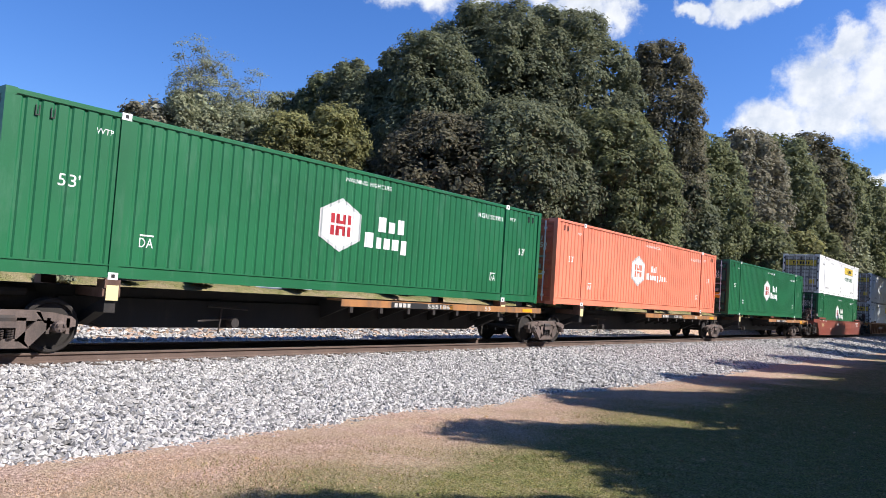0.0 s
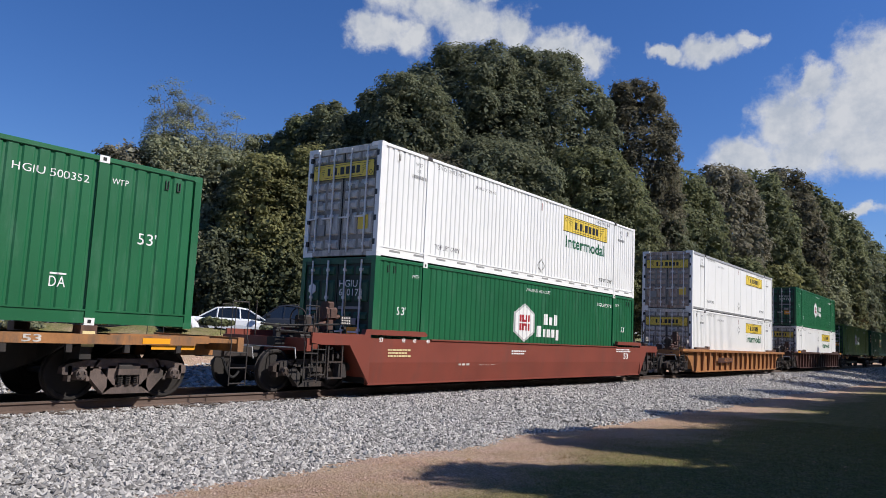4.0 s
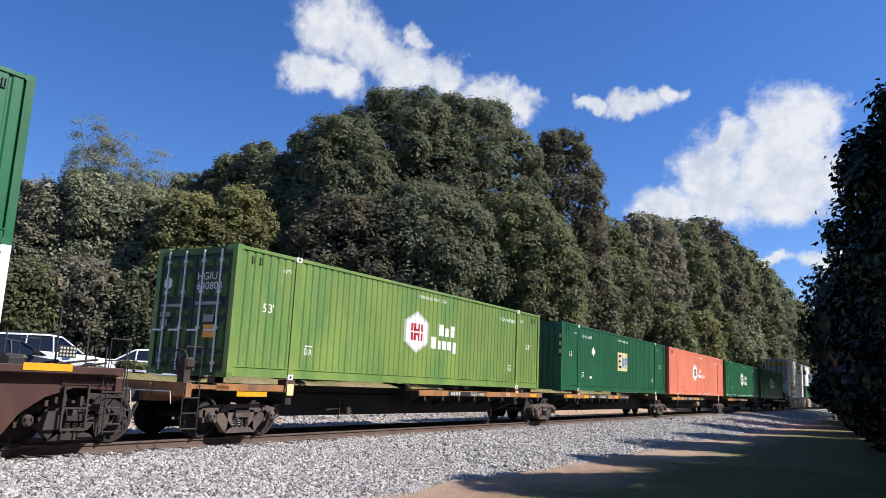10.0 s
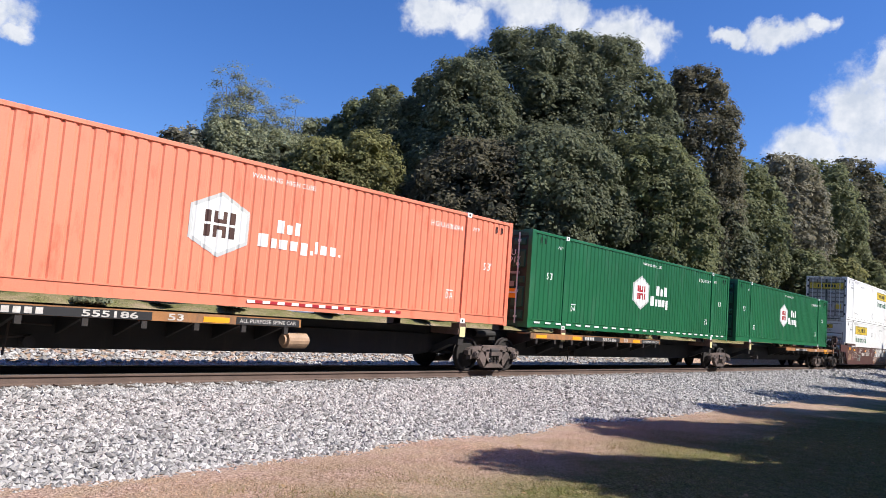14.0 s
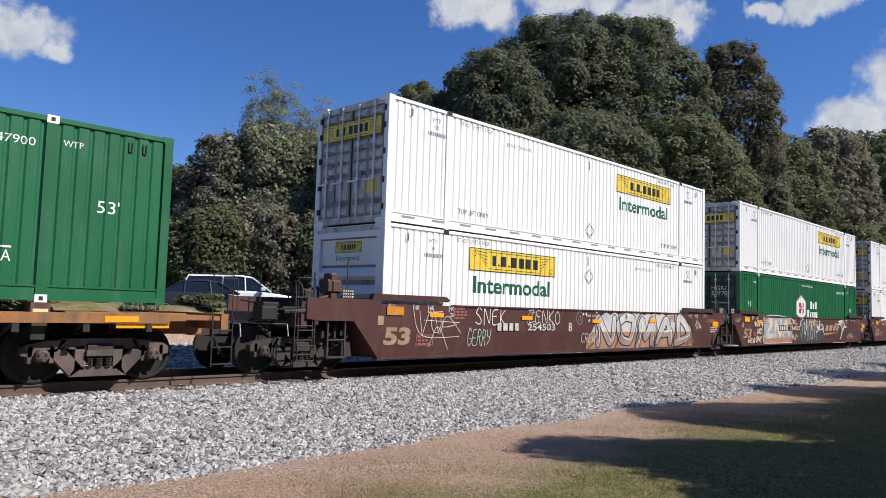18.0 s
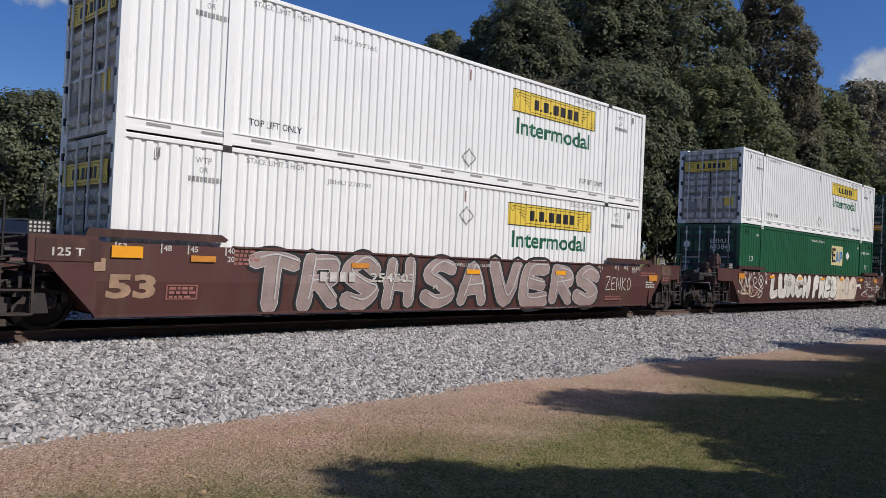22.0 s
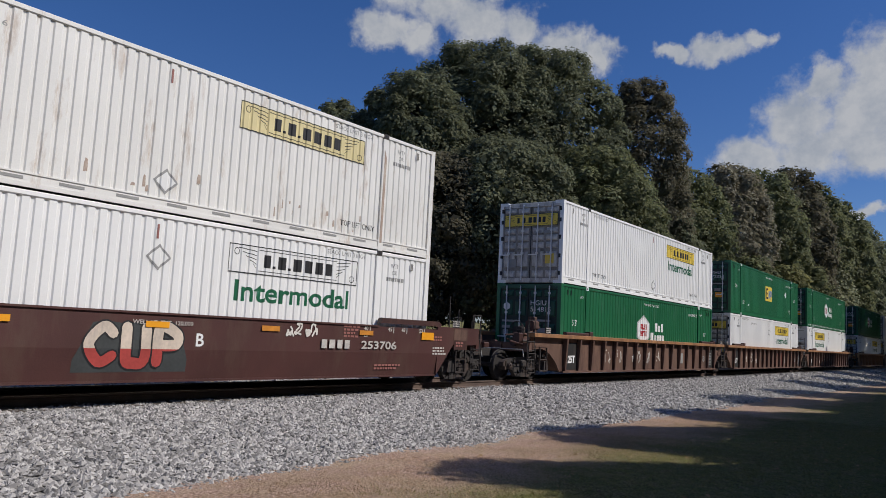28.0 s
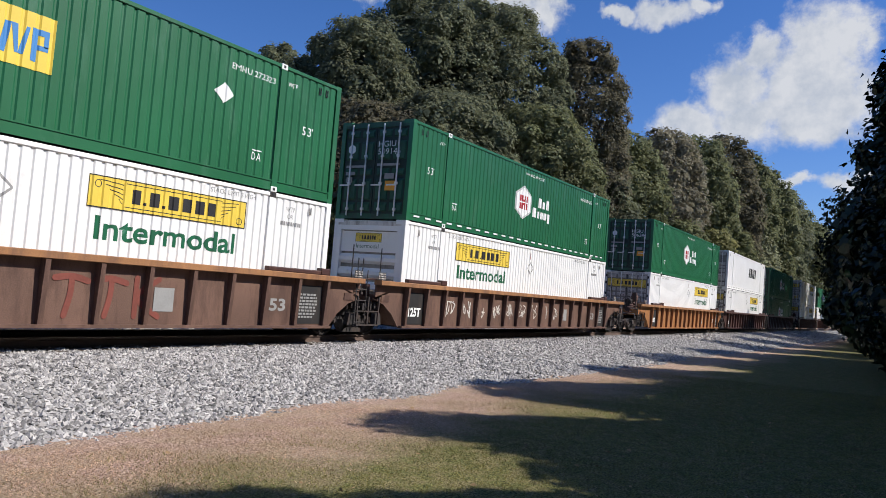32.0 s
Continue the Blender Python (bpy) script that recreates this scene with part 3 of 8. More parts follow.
def scatter_stones(name, x0, x1, y0, y1, per_m2, size, seed, zf=None, thin=None):
    """Crushed stones lying on the ballast: warped octahedra of the given size."""
    rng = np.random.default_rng(seed)
    n = int((x1 - x0) * (y1 - y0) * per_m2)
    x, y = rng.uniform(x0, x1, n), rng.uniform(y0, y1, n)
    if thin is not None:
        keep = rng.random(n) < thin(x, y)
        x, y = x[keep], y[keep]
        n = len(x)
    z = np.array([(zf or ballast_z)(q) for q in y])
    base = np.array([(1, 0, 0), (-1, 0, 0), (0, 1, 0), (0, -1, 0), (0, 0, 1), (0, 0, -1)], dtype=np.float32)
    v = base[None] * rng.uniform(0.7, 1.2, (n, 6, 1)) + rng.normal(0, 0.17, (n, 6, 3))
    v *= (size * rng.uniform(0.6, 1.4, (n, 1, 1))) * np.array([1.25, 0.9, 0.7])
    a = rng.uniform(0, 6.28, n)
    c, s = np.cos(a)[:, None], np.sin(a)[:, None]
    v = np.stack([v[..., 0] * c - v[..., 1] * s + x[:, None], v[..., 0] * s + v[..., 1] * c + y[:, None], v[..., 2] + (z + size * rng.uniform(-0.1, 0.5, n))[:, None]], -1)
    tri = np.array([(0, 2, 4), (2, 1, 4), (1, 3, 4), (3, 0, 4), (2, 0, 5), (1, 2, 5), (3, 1, 5), (0, 3, 5)])
    f = (tri[None] + (np.arange(n) * 6)[:, None, None]).reshape(-1, 3)
    return indexed_mesh(name, v.reshape(-1, 3), f, STONE, 3)


def build_track():
    prof = [YC - 6.6, YC - 6.4, YC - 4.0, YC - 1.75, YC + 1.75, YC + 4.0, YC + 6.4, YC + 6.6]
    s = Solid()
    s.prism_x([(y, ballast_z(y)) for y in prof[::-1]][::-1] + [(prof[-1], -1.2), (prof[0], -1.2)], -450, 600)
    s.f = [tuple(reversed(q)) for q in s.f]
    bed = mat("fine_granite_chips", (0.31, 0.295, 0.275), 0.9, var=0.5, scale=14, fine=45, bump=0.9)
    tagged(new("ballast_bed", s.mesh("ballast_bed", bed)), "pale grey crushed granite ballast bed under the track", "ballast", kind="structure")
    edge = lambda x, y: np.clip((y - 7.0 - 0.35 * np.sin(x * 0.9) - 0.25 * np.sin(x * 2.3 + 1)) / 0.5, 0.03, 1.0)
    tagged(new("ballast_stones", scatter_stones("ballast_stones", 1.5, 16, 6.3, 13.0, 430, 0.042, 3, thin=edge)), "pale grey crushed granite stones lying loose beside the rail", "gravel", kind="stuff")
    tagged(new("ballast_stones_further", scatter_stones("ballast_stones_further", 16, 45, 6.6, 13.2, 190, 0.053, 4, thin=edge)), "pale grey crushed granite stones lying loose beside the rail", "gravel", kind="stuff")
    tagged(new("ballast_stones_distant", scatter_stones("ballast_stones_distant", 45, 130, 6.8, 13.2, 34, 0.095, 5)), "pale grey crushed granite stones along the far track", "gravel", kind="stuff")
    tagged(new("ballast_stones_behind", scatter_stones("ballast_stones_behind", 0, 46, 14.6, 20.6, 80, 0.075, 6, zf=lambda y: max(ballast_z(y), ground_z(0, y)))), "pale grey crushed granite stones beyond the track", "gravel", kind="stuff")
    for i, dy in enumerate((-0.7525, 0.7525)):
        r = Solid()
        o = [(-0.075, -0.17), (0.075, -0.17), (0.075, -0.158), (0.014, -0.135), (0.010, -0.05), (0.036, -0.035), (0.036, -0.006), (0.026, 0.0), (-0.026, 0.0), (-0.036, -0.006), (-0.036, -0.035), (-0.010, -0.05), (-0.014, -0.135), (-0.075, -0.158)]
        r.prism_x([(YC + dy + y, z) for y, z in o], -450, 600)
        ob = tagged(new("rail", r.mesh("rail", M["rail"])), "rusty brown steel rail with a worn bright top", "rail", group="rails of the track", kind="structure")
        t = Solid().box(-450, 600, YC + dy - 0.022, YC + dy + 0.022, 0.0, 0.002)
        part("running_surface", t.mesh("running_surface", M["railtop"]), ob, label="bright worn running surface")
    tie = Solid().box(-0.115, 0.115, -1.3, 1.3, -0.33, -0.165, c=0.0).mesh("sleeper", M["tie"])
    plate = Solid().box(-0.10, 0.10, -0.18, 0.18, -0.165, -0.152).mesh("tie_plate", M["rail"])
    bed_ob = tagged(new("track_timbers"), "weathered timber sleepers under the rails, sunk in ballast", "sleepers", kind="structure")
    rng = random.Random(7)
    for k in range(290):
        x = -12 + k * 0.5
        t = part("sleeper", tie, bed_ob, pose(x + rng.uniform(-0.02, 0.02), YC + rng.uniform(-0.06, 0.06), rng.uniform(-0.012, 0.006), 0, 0, rng.uniform(-1.2, 1.2)))
        if k < 130:
            for dy in (-0.7525, 0.7525):
                part("tie_plate", plate, t, (0, dy, 0))


build_ground()
build_track()


# ---- trees ----
def leaves_array(rng, centres, normals, size, aspect=0.6, spread=0.5):
    """Four-cornered leaf sprays at the given places, turned at random round their outward ways."""
    n = len(centres)
    d = normals + rng.normal(0, spread, (n, 3)) + np.array([0, 0, 0.25])
    d /= np.linalg.norm(d, axis=1, keepdims=True) + 1e-9
    a = np.cross(d, rng.normal(0, 1, (n, 3)))
    a /= np.linalg.norm(a, axis=1, keepdims=True) + 1e-9
    b = np.cross(d, a)
    s = (size * rng.uniform(0.55, 1.35, n))[:, None]
    a, b = a * s, b * s * aspect
    c = centres
    bend = d * s * 0.25
    return np.stack([c - a, c - b + bend, c + a, c + b + bend], 1)


def tree(name, x, y, height, radius, seed, leaf, label, count=9000, leaf_size=0.22, low=0.25, lobes=16, trunk_r=0.3, squash=1.0, category="tree", group="", sparse=1.0, lobe_r=0.42):
    """A tree: tapered trunk with limbs, and a crown of leaf sprays on uneven lobes."""
    rng = np.random.default_rng(seed)
    z0 = ground_z(x, y) - 0.1
    top = new(name)
    top.matrix_basis = pose(x, y, z0)
    tagged(top, label, category, group=group)
    cz, rz = height * (1 + low) / 2, height * (1 - low) / 2
    bark = Solid()
    prev, r = Vector((0, 0, 0)), trunk_r
    tips = []
    n_seg = 6
    for i in range(n_seg):
        nxt = Vector((rng.normal(0, 0.12) * radius * 0.2, rng.normal(0, 0.12) * radius * 0.2, height * 0.86 * (i + 1) / n_seg))
        taper_rod(bark, prev, nxt, r, r * 0.78)
        prev, r = nxt, r * 0.78
        tips.append((prev.copy(), r))
    lob = []
    for i in range(lobes):
        u = rng.normal(0, 1, 3)
        u /= np.linalg.norm(u)
        k = rng.uniform(0.45, 0.78)
        c = np.array([u[0] * radius * k, u[1] * radius * k * squash, cz + u[2] * rz * k])
        lr = rng.uniform(0.75, 1.2) * lobe_r
        lob.append((c, np.array([radius * lr, radius * lr, min(rz, radius) * lr * 0.9])))
        j = min(n_seg - 1, max(1, int(c[2] / height * n_seg) - 1))
        p, pr = tips[j - 1]
        taper_rod(bark, p, Vector(c), pr * 0.5, 0.02, 5)
    part("trunk", bark.mesh("trunk", M["bark"]), top)
    w = np.array([l[1][0] ** 2 for l in lob])
    pick = rng.choice(len(lob), count, p=w / w.sum())
    u = rng.normal(0, 1, (count, 3))
    u /= np.linalg.norm(u, axis=1, keepdims=True)
    cs = np.array([l[0] for l in lob])[pick]
    rs = np.array([l[1] for l in lob])[pick]
    # clumps: draw the sprays together round a few hundred twig ends
    k = max(90, count // 40)
    tw = rng.normal(0, 1, (k, 3))
    tw /= np.linalg.norm(tw, axis=1, keepdims=True)
    u = tw[rng.integers(0, k, count)] * 1.0 + rng.normal(0, 0.10, (count, 3))
    rad = rng.uniform(0.78, 1.08, count) ** sparse
    pts = cs + u * rs * rad[:, None]
    pts[:, 2] = np.maximum(pts[:, 2], 0.25)
    part("crown", quads_mesh("crown", leaves_array(rng, pts, u, leaf_size), leaf), top)
    return top


def taper_rod(s, p, q, r0, r1, n=7):
    d = q - p
    if d.length < 1e-4:
        return
    d.normalize()
    a = d.orthogonal().normalized()
    b = d.cross(a)
    ring = [a * math.cos(6.2832 * i / n) + b * math.sin(6.2832 * i / n) for i in range(n)]
    s.add([tuple(p + w * r0) for w in ring] + [tuple(q + w * r1) for w in ring], [tuple(range(n - 1, -1, -1)), tuple(range(n, 2 * n))] + [(i, (i + 1) % n, (i + 1) % n + n, i + n) for i in range(n)])


LEAF = {
    "oak": leaf_mat("dark_oak_leaves", (0.155, 0.182, 0.115), trans=0.45),
    "dark": leaf_mat("dusky_brown_green_leaves", (0.150, 0.150, 0.104), trans=0.45),
    # mid, light and brown are paled, with haze put into the colour
    "mid": leaf_mat("mid_green_leaves", (0.170, 0.198, 0.106), trans=0.45),
    "yellow": leaf_mat("yellowing_green_leaves", (0.225, 0.240, 0.110), trans=0.45),
    "light": leaf_mat("light_grey_green_leaves", (0.275, 0.310, 0.205), trans=0.45),
    "brown": leaf_mat("thin_brown_grey_foliage", (0.240, 0.240, 0.180), trans=0.45),
    # nearly black, about a tenth of the other leaf colours
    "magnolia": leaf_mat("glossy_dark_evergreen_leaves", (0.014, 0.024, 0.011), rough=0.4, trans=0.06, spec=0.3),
}


def broadleaf(name, x, y, height, radius, seed, leaf, label, leaf_size=0.11, clump=0.55, low=0.06, trunk_r=0.3, cover=1.0, airy=False, category="tree", group="trees behind the track"):
    """A broad-leaved tree: forked trunk, limbs out to the lobes of its crown, and leaf sprays gathered into twig clumps."""
    rng = np.random.default_rng(seed)
    top = new(name)
    top.matrix_basis = pose(x, y, ground_z(x, y) - 0.1)
    tagged(top, label, category, group=group)
    cz, rz = height * (1 + low) / 2, height * (1 - low) / 2
    # lobes: one core and rounded masses round it
    blobs = [(np.array([0, 0, cz]), np.array([radius * 0.87, radius * 0.87, rz * 0.90]))] if not airy else []
    k = 60 if not airy else 20
    for i in range(k):
        q = (i + 0.5) / k
        zz = 1 - 1.75 * q
        a = i * 2.39996 + rng.uniform(-0.4, 0.4)
        rr = math.sqrt(max(0.0, 1 - zz * zz))
        u = np.array([rr * math.cos(a), rr * math.sin(a), zz])
        lr = rng.uniform(0.12, 0.25) if not airy else rng.uniform(0.22, 0.36)
        d = rng.uniform(0.97, 1.03) - lr * 0.9 if not airy else rng.uniform(0.35, 0.95) - lr * 0.5
        blobs.append((np.array([u[0] * radius * d, u[1] * radius * d, cz + u[2] * (rz - lr * min(radius, rz) * 0.9)]) if not airy else np.array([u[0] * radius * d, u[1] * radius * d, cz + u[2] * rz * d]), np.array([radius * lr, radius * lr, min(radius, rz) * lr * (0.9 if not airy else 0.8)])))
    bark, tips = Solid(), []
    lean = rng.normal(0, 0.05, 2) * radius
    knots, prev, r = [], Vector((0, 0, 0)), trunk_r
    for i in range(6):
        f = (i + 1) / 6
        nxt = Vector((lean[0] * f + rng.normal(0, 0.04) * radius, lean[1] * f + rng.normal(0, 0.04) * radius, height * (0.66 if not airy else 0.86) * f))
        taper_rod(bark, prev, nxt, r, r * 0.74)
        prev, r = nxt, r * 0.74
        knots.append((prev.copy(), r))
    for c, rad in blobs[0 if airy else 1:]:
        j = min(5, max(1, int(c[2] / height * 6) - 1))
        p, pr = knots[j - 1]
        mid = p.lerp(Vector(c), 0.5) + Vector(rng.normal(0, 0.06, 3) * radius)
        taper_rod(bark, p, mid, pr * 0.5, pr * 0.28, 5)
        taper_rod(bark, mid, Vector(c), pr * 0.28, 0.015, 5)
        if airy:
            for _ in range(10):
                tip = Vector(c) + Vector(rng.normal(0, 0.85, 3) * rad)
                tips.append(tip)
                taper_rod(bark, mid.lerp(Vector(c), rng.uniform(0.3, 1.0)), tip, 0.016, 0.005, 4)
    part("trunk", bark.mesh("trunk", M["bark"]), top)
    # clump centres over the open surface of the lobes
    cs, us = [], []
    for i, (c, rad) in enumerate(blobs):
        area = 12.57 * ((rad[0] ** 3.2 + 2 * (rad[0] * rad[2]) ** 1.6) / 3) ** 0.625
        n = max(4, int(area / (clump * clump * 0.80) * (1 if not airy else 1.5)))
        u = rng.normal(0, 1, (n, 3))
        u /= np.linalg.norm(u, axis=1, keepdims=True)
        p = c + u * rad * rng.uniform(0.82, 1.09, (n, 1))
        keep = p[:, 2] > 0.3
        keep &= (p[:, 2] > 0.30 * height) | (rng.random(n) < 0.6)
        if not airy:
            for j, (c2, r2) in enumerate(blobs):
                if j != i:
                    keep &= (((p - c2) / (r2 * 0.93)) ** 2).sum(1) > 1
        cs.append(p[keep])
        us.append(u[keep])
    if airy:
        cs = [np.array(tips)]
        us = [(cs[0] - np.array([0, 0, cz])) / np.linalg.norm(cs[0] - np.array([0, 0, cz]), axis=1, keepdims=True)]
    cs, us = np.concatenate(cs), np.concatenate(us)
    per = max(8, int(1.55 * cover * clump * clump * 0.80 / (1.24 * leaf_size ** 2)))
    n = len(cs)
    size = rng.uniform(0.65, 1.3, (n, 1, 1)) * clump
    w = rng.normal(0, 0.42, (n, per, 3))
    out = us[:, None, :]
    along = (w * out).sum(-1, keepdims=True)
    w = w - out * along * 0.60
    w[..., 2] *= 0.85
    pts = (cs[:, None, :] + w * size).reshape(-1, 3)
    nor = (w * 0.8 + out * 0.85 + np.array([0, 0, 0.45])).reshape(-1, 3)
    pts[:, 2] = np.maximum(pts[:, 2], 0.2)
    quads = leaves_array(rng, pts, nor, leaf_size, 0.62, 0.42)
    if not airy:
        # the shaded inside: coarse sprays on the lobes' inner shells
        ins, inn = [], []
        for c, rad in blobs:
            m = int(12.57 * rad[0] * rad[2] / (leaf_size ** 2 * 14))
            u = rng.normal(0, 1, (m, 3))
            u /= np.linalg.norm(u, axis=1, keepdims=True)
            ins.append(c + u * rad * rng.uniform(0.80, 0.90, (m, 1)))
            inn.append(u)
        q2 = leaves_array(rng, np.concatenate(ins), np.concatenate(inn), leaf_size * 2.0, 0.75, 0.35)
        q2[..., 2] = np.maximum(q2[..., 2], 0.05)
        quads = np.concatenate([quads, q2])
    part("crown", quads_mesh("crown", quads, leaf), top)
    return top


def build_trees():
    big = "tall broad dark green oak tree with a dense rounded crown"
    for i, (az, d, el, r, leaf, low) in enumerate((
            (35.2, 53, 21.3, 6.8, "oak", 0.10), (39.9, 47, 19.0, 4.6, "oak", 0.06), (30.0, 55, 21.2, 6.4, "oak", 0.08),
            (22.6, 60, 18.5, 4.0, "dark", 0.10), (26.0, 47, 14.6, 4.6, "mid", 0.03), (33.0, 43, 14.0, 4.8, "oak", 0.02),
            (38.6, 42, 13.0, 4.4, "dark", 0.02), (44.2, 53, 15.9, 3.0, "oak", 0.04))):
        a = radians(az)
        broadleaf("oak_tree", d * math.cos(a), d * math.sin(a), d * math.tan(radians(el)) + 1.3, r, 20 + i, LEAF[leaf], big, 0.112, 0.62, low, 0.45)
    # the wood that closes in on the track further on
    for i, (x, y, h, r, leaf) in enumerate((
            (66, 23.5, 16.6, 4.6, "mid"), (76, 22.5, 18.8, 4.6, "brown"), (87, 22.0, 20.6, 5.0, "mid"), (99, 21.5, 23.6, 5.0, "dark"), (109, 21.0, 24.0, 4.8, "mid"), (122, 21.0, 24.0, 6, "mid"),
            (139, 21.0, 23.8, 6, "oak"), (158, 20.5, 23, 6, "mid"), (182, 20, 23, 6.5, "mid"), (212, 20, 24, 7, "oak"), (245, 19, 24, 7.5, "mid"), (280, 16, 24, 9, "oak"),
            (57, 23.5, 12.5, 4.8, "oak"), (73, 19.8, 10.5, 3.4, "mid"), (84, 19.4, 11, 3.4, "yellow"), (95, 19.2, 12, 3.4, "mid"), (107, 19, 13, 3.6, "light"), (120, 18.8, 14, 3.6, "mid"), (133, 18.6, 14, 3.6, "oak"))):
        d = math.hypot(x, y)
        broadleaf("woodland_tree", x, y, h, r, 60 + i, LEAF[leaf], "tall leafy tree at the edge of the wood along the track", 0.125 + 0.0012 * max(0, d - 40), 0.60 + 0.004 * max(0, d - 40), 0.03, 0.3, 0.78)
    # slender trees and the mixed edge behind the car park
    for az, d, el, r, seed in ((56.7, 44, 17.2, 2.7, 91), (53.2, 45, 15.4, 2.5, 92)):
        a = radians(az)
        broadleaf("slender_tree", d * math.cos(a), d * math.sin(a), d * math.tan(radians(el)) + 1.3, r, seed, LEAF["light"], "slender tree with thin light green foliage and bare twigs", 0.060, 0.60, 0.34, 0.13, 0.85, True)
    for i, (az, d, el, r, leaf) in enumerate((
            (47.6, 62, 15.6, 3.6, "mid"), (50.6, 64, 13.6, 3.6, "oak"), (46.0, 58, 16.7, 3.0, "oak"), (50.4, 41, 12.2, 2.5, "yellow"), (47.0, 42, 13.2, 2.5, "yellow"), (54.0, 43, 12.3, 2.8, "light"), (57.6, 43, 12.9, 2.4, "light"), (60.4, 43, 11.7, 2.3, "brown"), (62.6, 46, 9.2, 2.4, "mid"),
            (65.6, 48, 8.3, 3.0, "mid"), (69.4, 50, 7.4, 3.4, "oak"), (74.3, 44, 9.4, 3.8, "oak"), (78.5, 50, 8.8, 4.2, "mid"), (83, 46, 8.5, 4.5, "oak"), (89, 48, 9, 5, "mid"),
            (57, 40, 6.8, 2.3, "brown"), (53, 40, 6.4, 2.3, "oak"), (49, 41, 7.2, 2.6, "mid"), (61, 39, 6.2, 2.2, "mid"), (64.5, 41, 5.2, 2.3, "light"), (44.5, 42, 8.2, 2.9, "mid"), (67.5, 42, 4.8, 2.4, "mid"), (71, 41, 5.2, 2.4, "light"), (41.5, 41, 7.0, 2.8, "yellow"), (51.5, 57, 12.0, 4.4, "light"), (57.5, 57, 11.4, 4.4, "mid"), (63, 55, 9.0, 4.4, "light"))):
        b = radians(az)
        h = d * math.tan(radians(el)) + 1.2
        small = h < 6.5
        broadleaf("shrub" if small else "woodland_tree", d * math.cos(b), d * math.sin(b), h, r, 100 + i, LEAF[leaf], "dense green shrub at the edge of the car park" if small else "leafy tree in early autumn green behind the car park",
                  0.10 if d < 52 else 0.14, 0.56, 0.01, 0.09 if small else 0.2, category="shrub" if small else "tree")
    for i, (x, y, h, r) in enumerate(((10, 21, 1.1, 0.8), (12.4, 21.6, 1.3, 0.9), (15, 21.2, 1.0, 0.8), (17.2, 22, 1.4, 0.9), (19.5, 21.4, 1.0, 0.8), (22, 22, 1.2, 0.9), (25, 21.5, 1.1, 0.8), (28, 22, 1.3, 1.0), (33, 21.5, 1.4, 1.1), (38, 21, 1.5, 1.2), (44, 20.5, 1.6, 1.3), (7, 21.3, 1.2, 0.9), (4, 21.5, 1.2, 0.9))):
        tree("weed_clump", x, y + 0.9, h * 0.42, r * 0.8, 180 + i, LEAF["mid" if i % 2 else "light"], "low clump of green weeds on the bank behind the track", 1500, 0.09, 0.0, 9, 0.02, category="weeds", group="weeds on the bank", sparse=1.5)
    # evergreen row beside the lawn, on the camera's side
    # the second tree is unseen, added to close a lit gap in the lawn's shade
    row = [(9.2, -4.6, 11.5, 1.35), (11.1, -3.5, 7.5, 1.9), (13.1, -2.5, 9.9, 2.1), (18.5, -1.65, 9.4, 3.0), (25.5, -1.6, 9.6, 3.0), (33, -1.0, 10.0, 3.1), (41, -0.6, 10.3, 3.2), (50, -0.2, 10.5, 3.4), (60, 0.5, 11, 3.6), (73, 1.8, 13.0, 4.0), (88, 3.4, 20, 5.4), (98, 4.4, 21, 5.4), (107, 4.8, 21, 5.2), (117, 5.2, 18, 4.6), (135, 5.4, 18, 4.6), (155, 5.6, 18, 4.6), (177, 5.6, 18, 4.6), (200, 5.6, 18, 4.6), (226, 5.6, 18, 4.6)]
    # unseen back rows, added to close the place and block sky light
    row += [(12.5, -9.5, 11, 3.0), (17, -8.2, 13, 3.8), (24, -7.6, 13, 3.8), (32, -7.4, 13, 4.0), (41, -7.0, 13, 4.2), (52, -6.6, 13, 4.4), (65, -6, 13, 4.6), (82, -5, 15, 5)]
    row += [(24, -15, 20, 5.5), (33, -14, 20, 5.5), (43, -14, 20, 5.5), (6, -22, 18, 5.5), (-4, -24, 18, 5.5), (-14, -24, 18, 5.5), (-24, -20, 16, 5.5)]
    row += [(28, -0.3, 4.4, 2.0), (34, 0.2, 4.4, 2.0), (41, 0.6, 4.6, 2.0), (49, 1.2, 4.8, 2.2), (58, 1.8, 5.0, 2.4), (68, 2.6, 5.5, 2.6), (79, 4.2, 6.0, 3.0)]
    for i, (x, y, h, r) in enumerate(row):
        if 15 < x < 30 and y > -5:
            broadleaf("magnolia_tree", x, y, h, r, 140 + i, LEAF["magnolia"], "dark evergreen magnolia tree with large glossy leaves, in partly unseen rows beside the lawn", 0.085, 0.42, 0.02, 0.2, group="evergreen trees beside the lawn")
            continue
        tree("magnolia_tree", x, y, h, r, 140 + i, LEAF["magnolia"], "dark evergreen magnolia tree with large glossy leaves, in partly unseen rows beside the lawn", (34000 if x < 15 else 24000) if x < 30 and y > -5 else 7000 if x > 70 and y > 0 else 4500, (0.095 if x < 15 else 0.105) if x < 30 and y > -5 else 0.34 if y > -12 else 0.5, 0.02, 30, 0.2, group="evergreen trees beside the lawn", lobe_r=0.46)


build_trees()


# ---- containers ----
CL, CW, CH = 16.154, 1.295, 2.896       # length, half width, height
WHITE_PITCH = 0.212                     # corrugation of the white containers


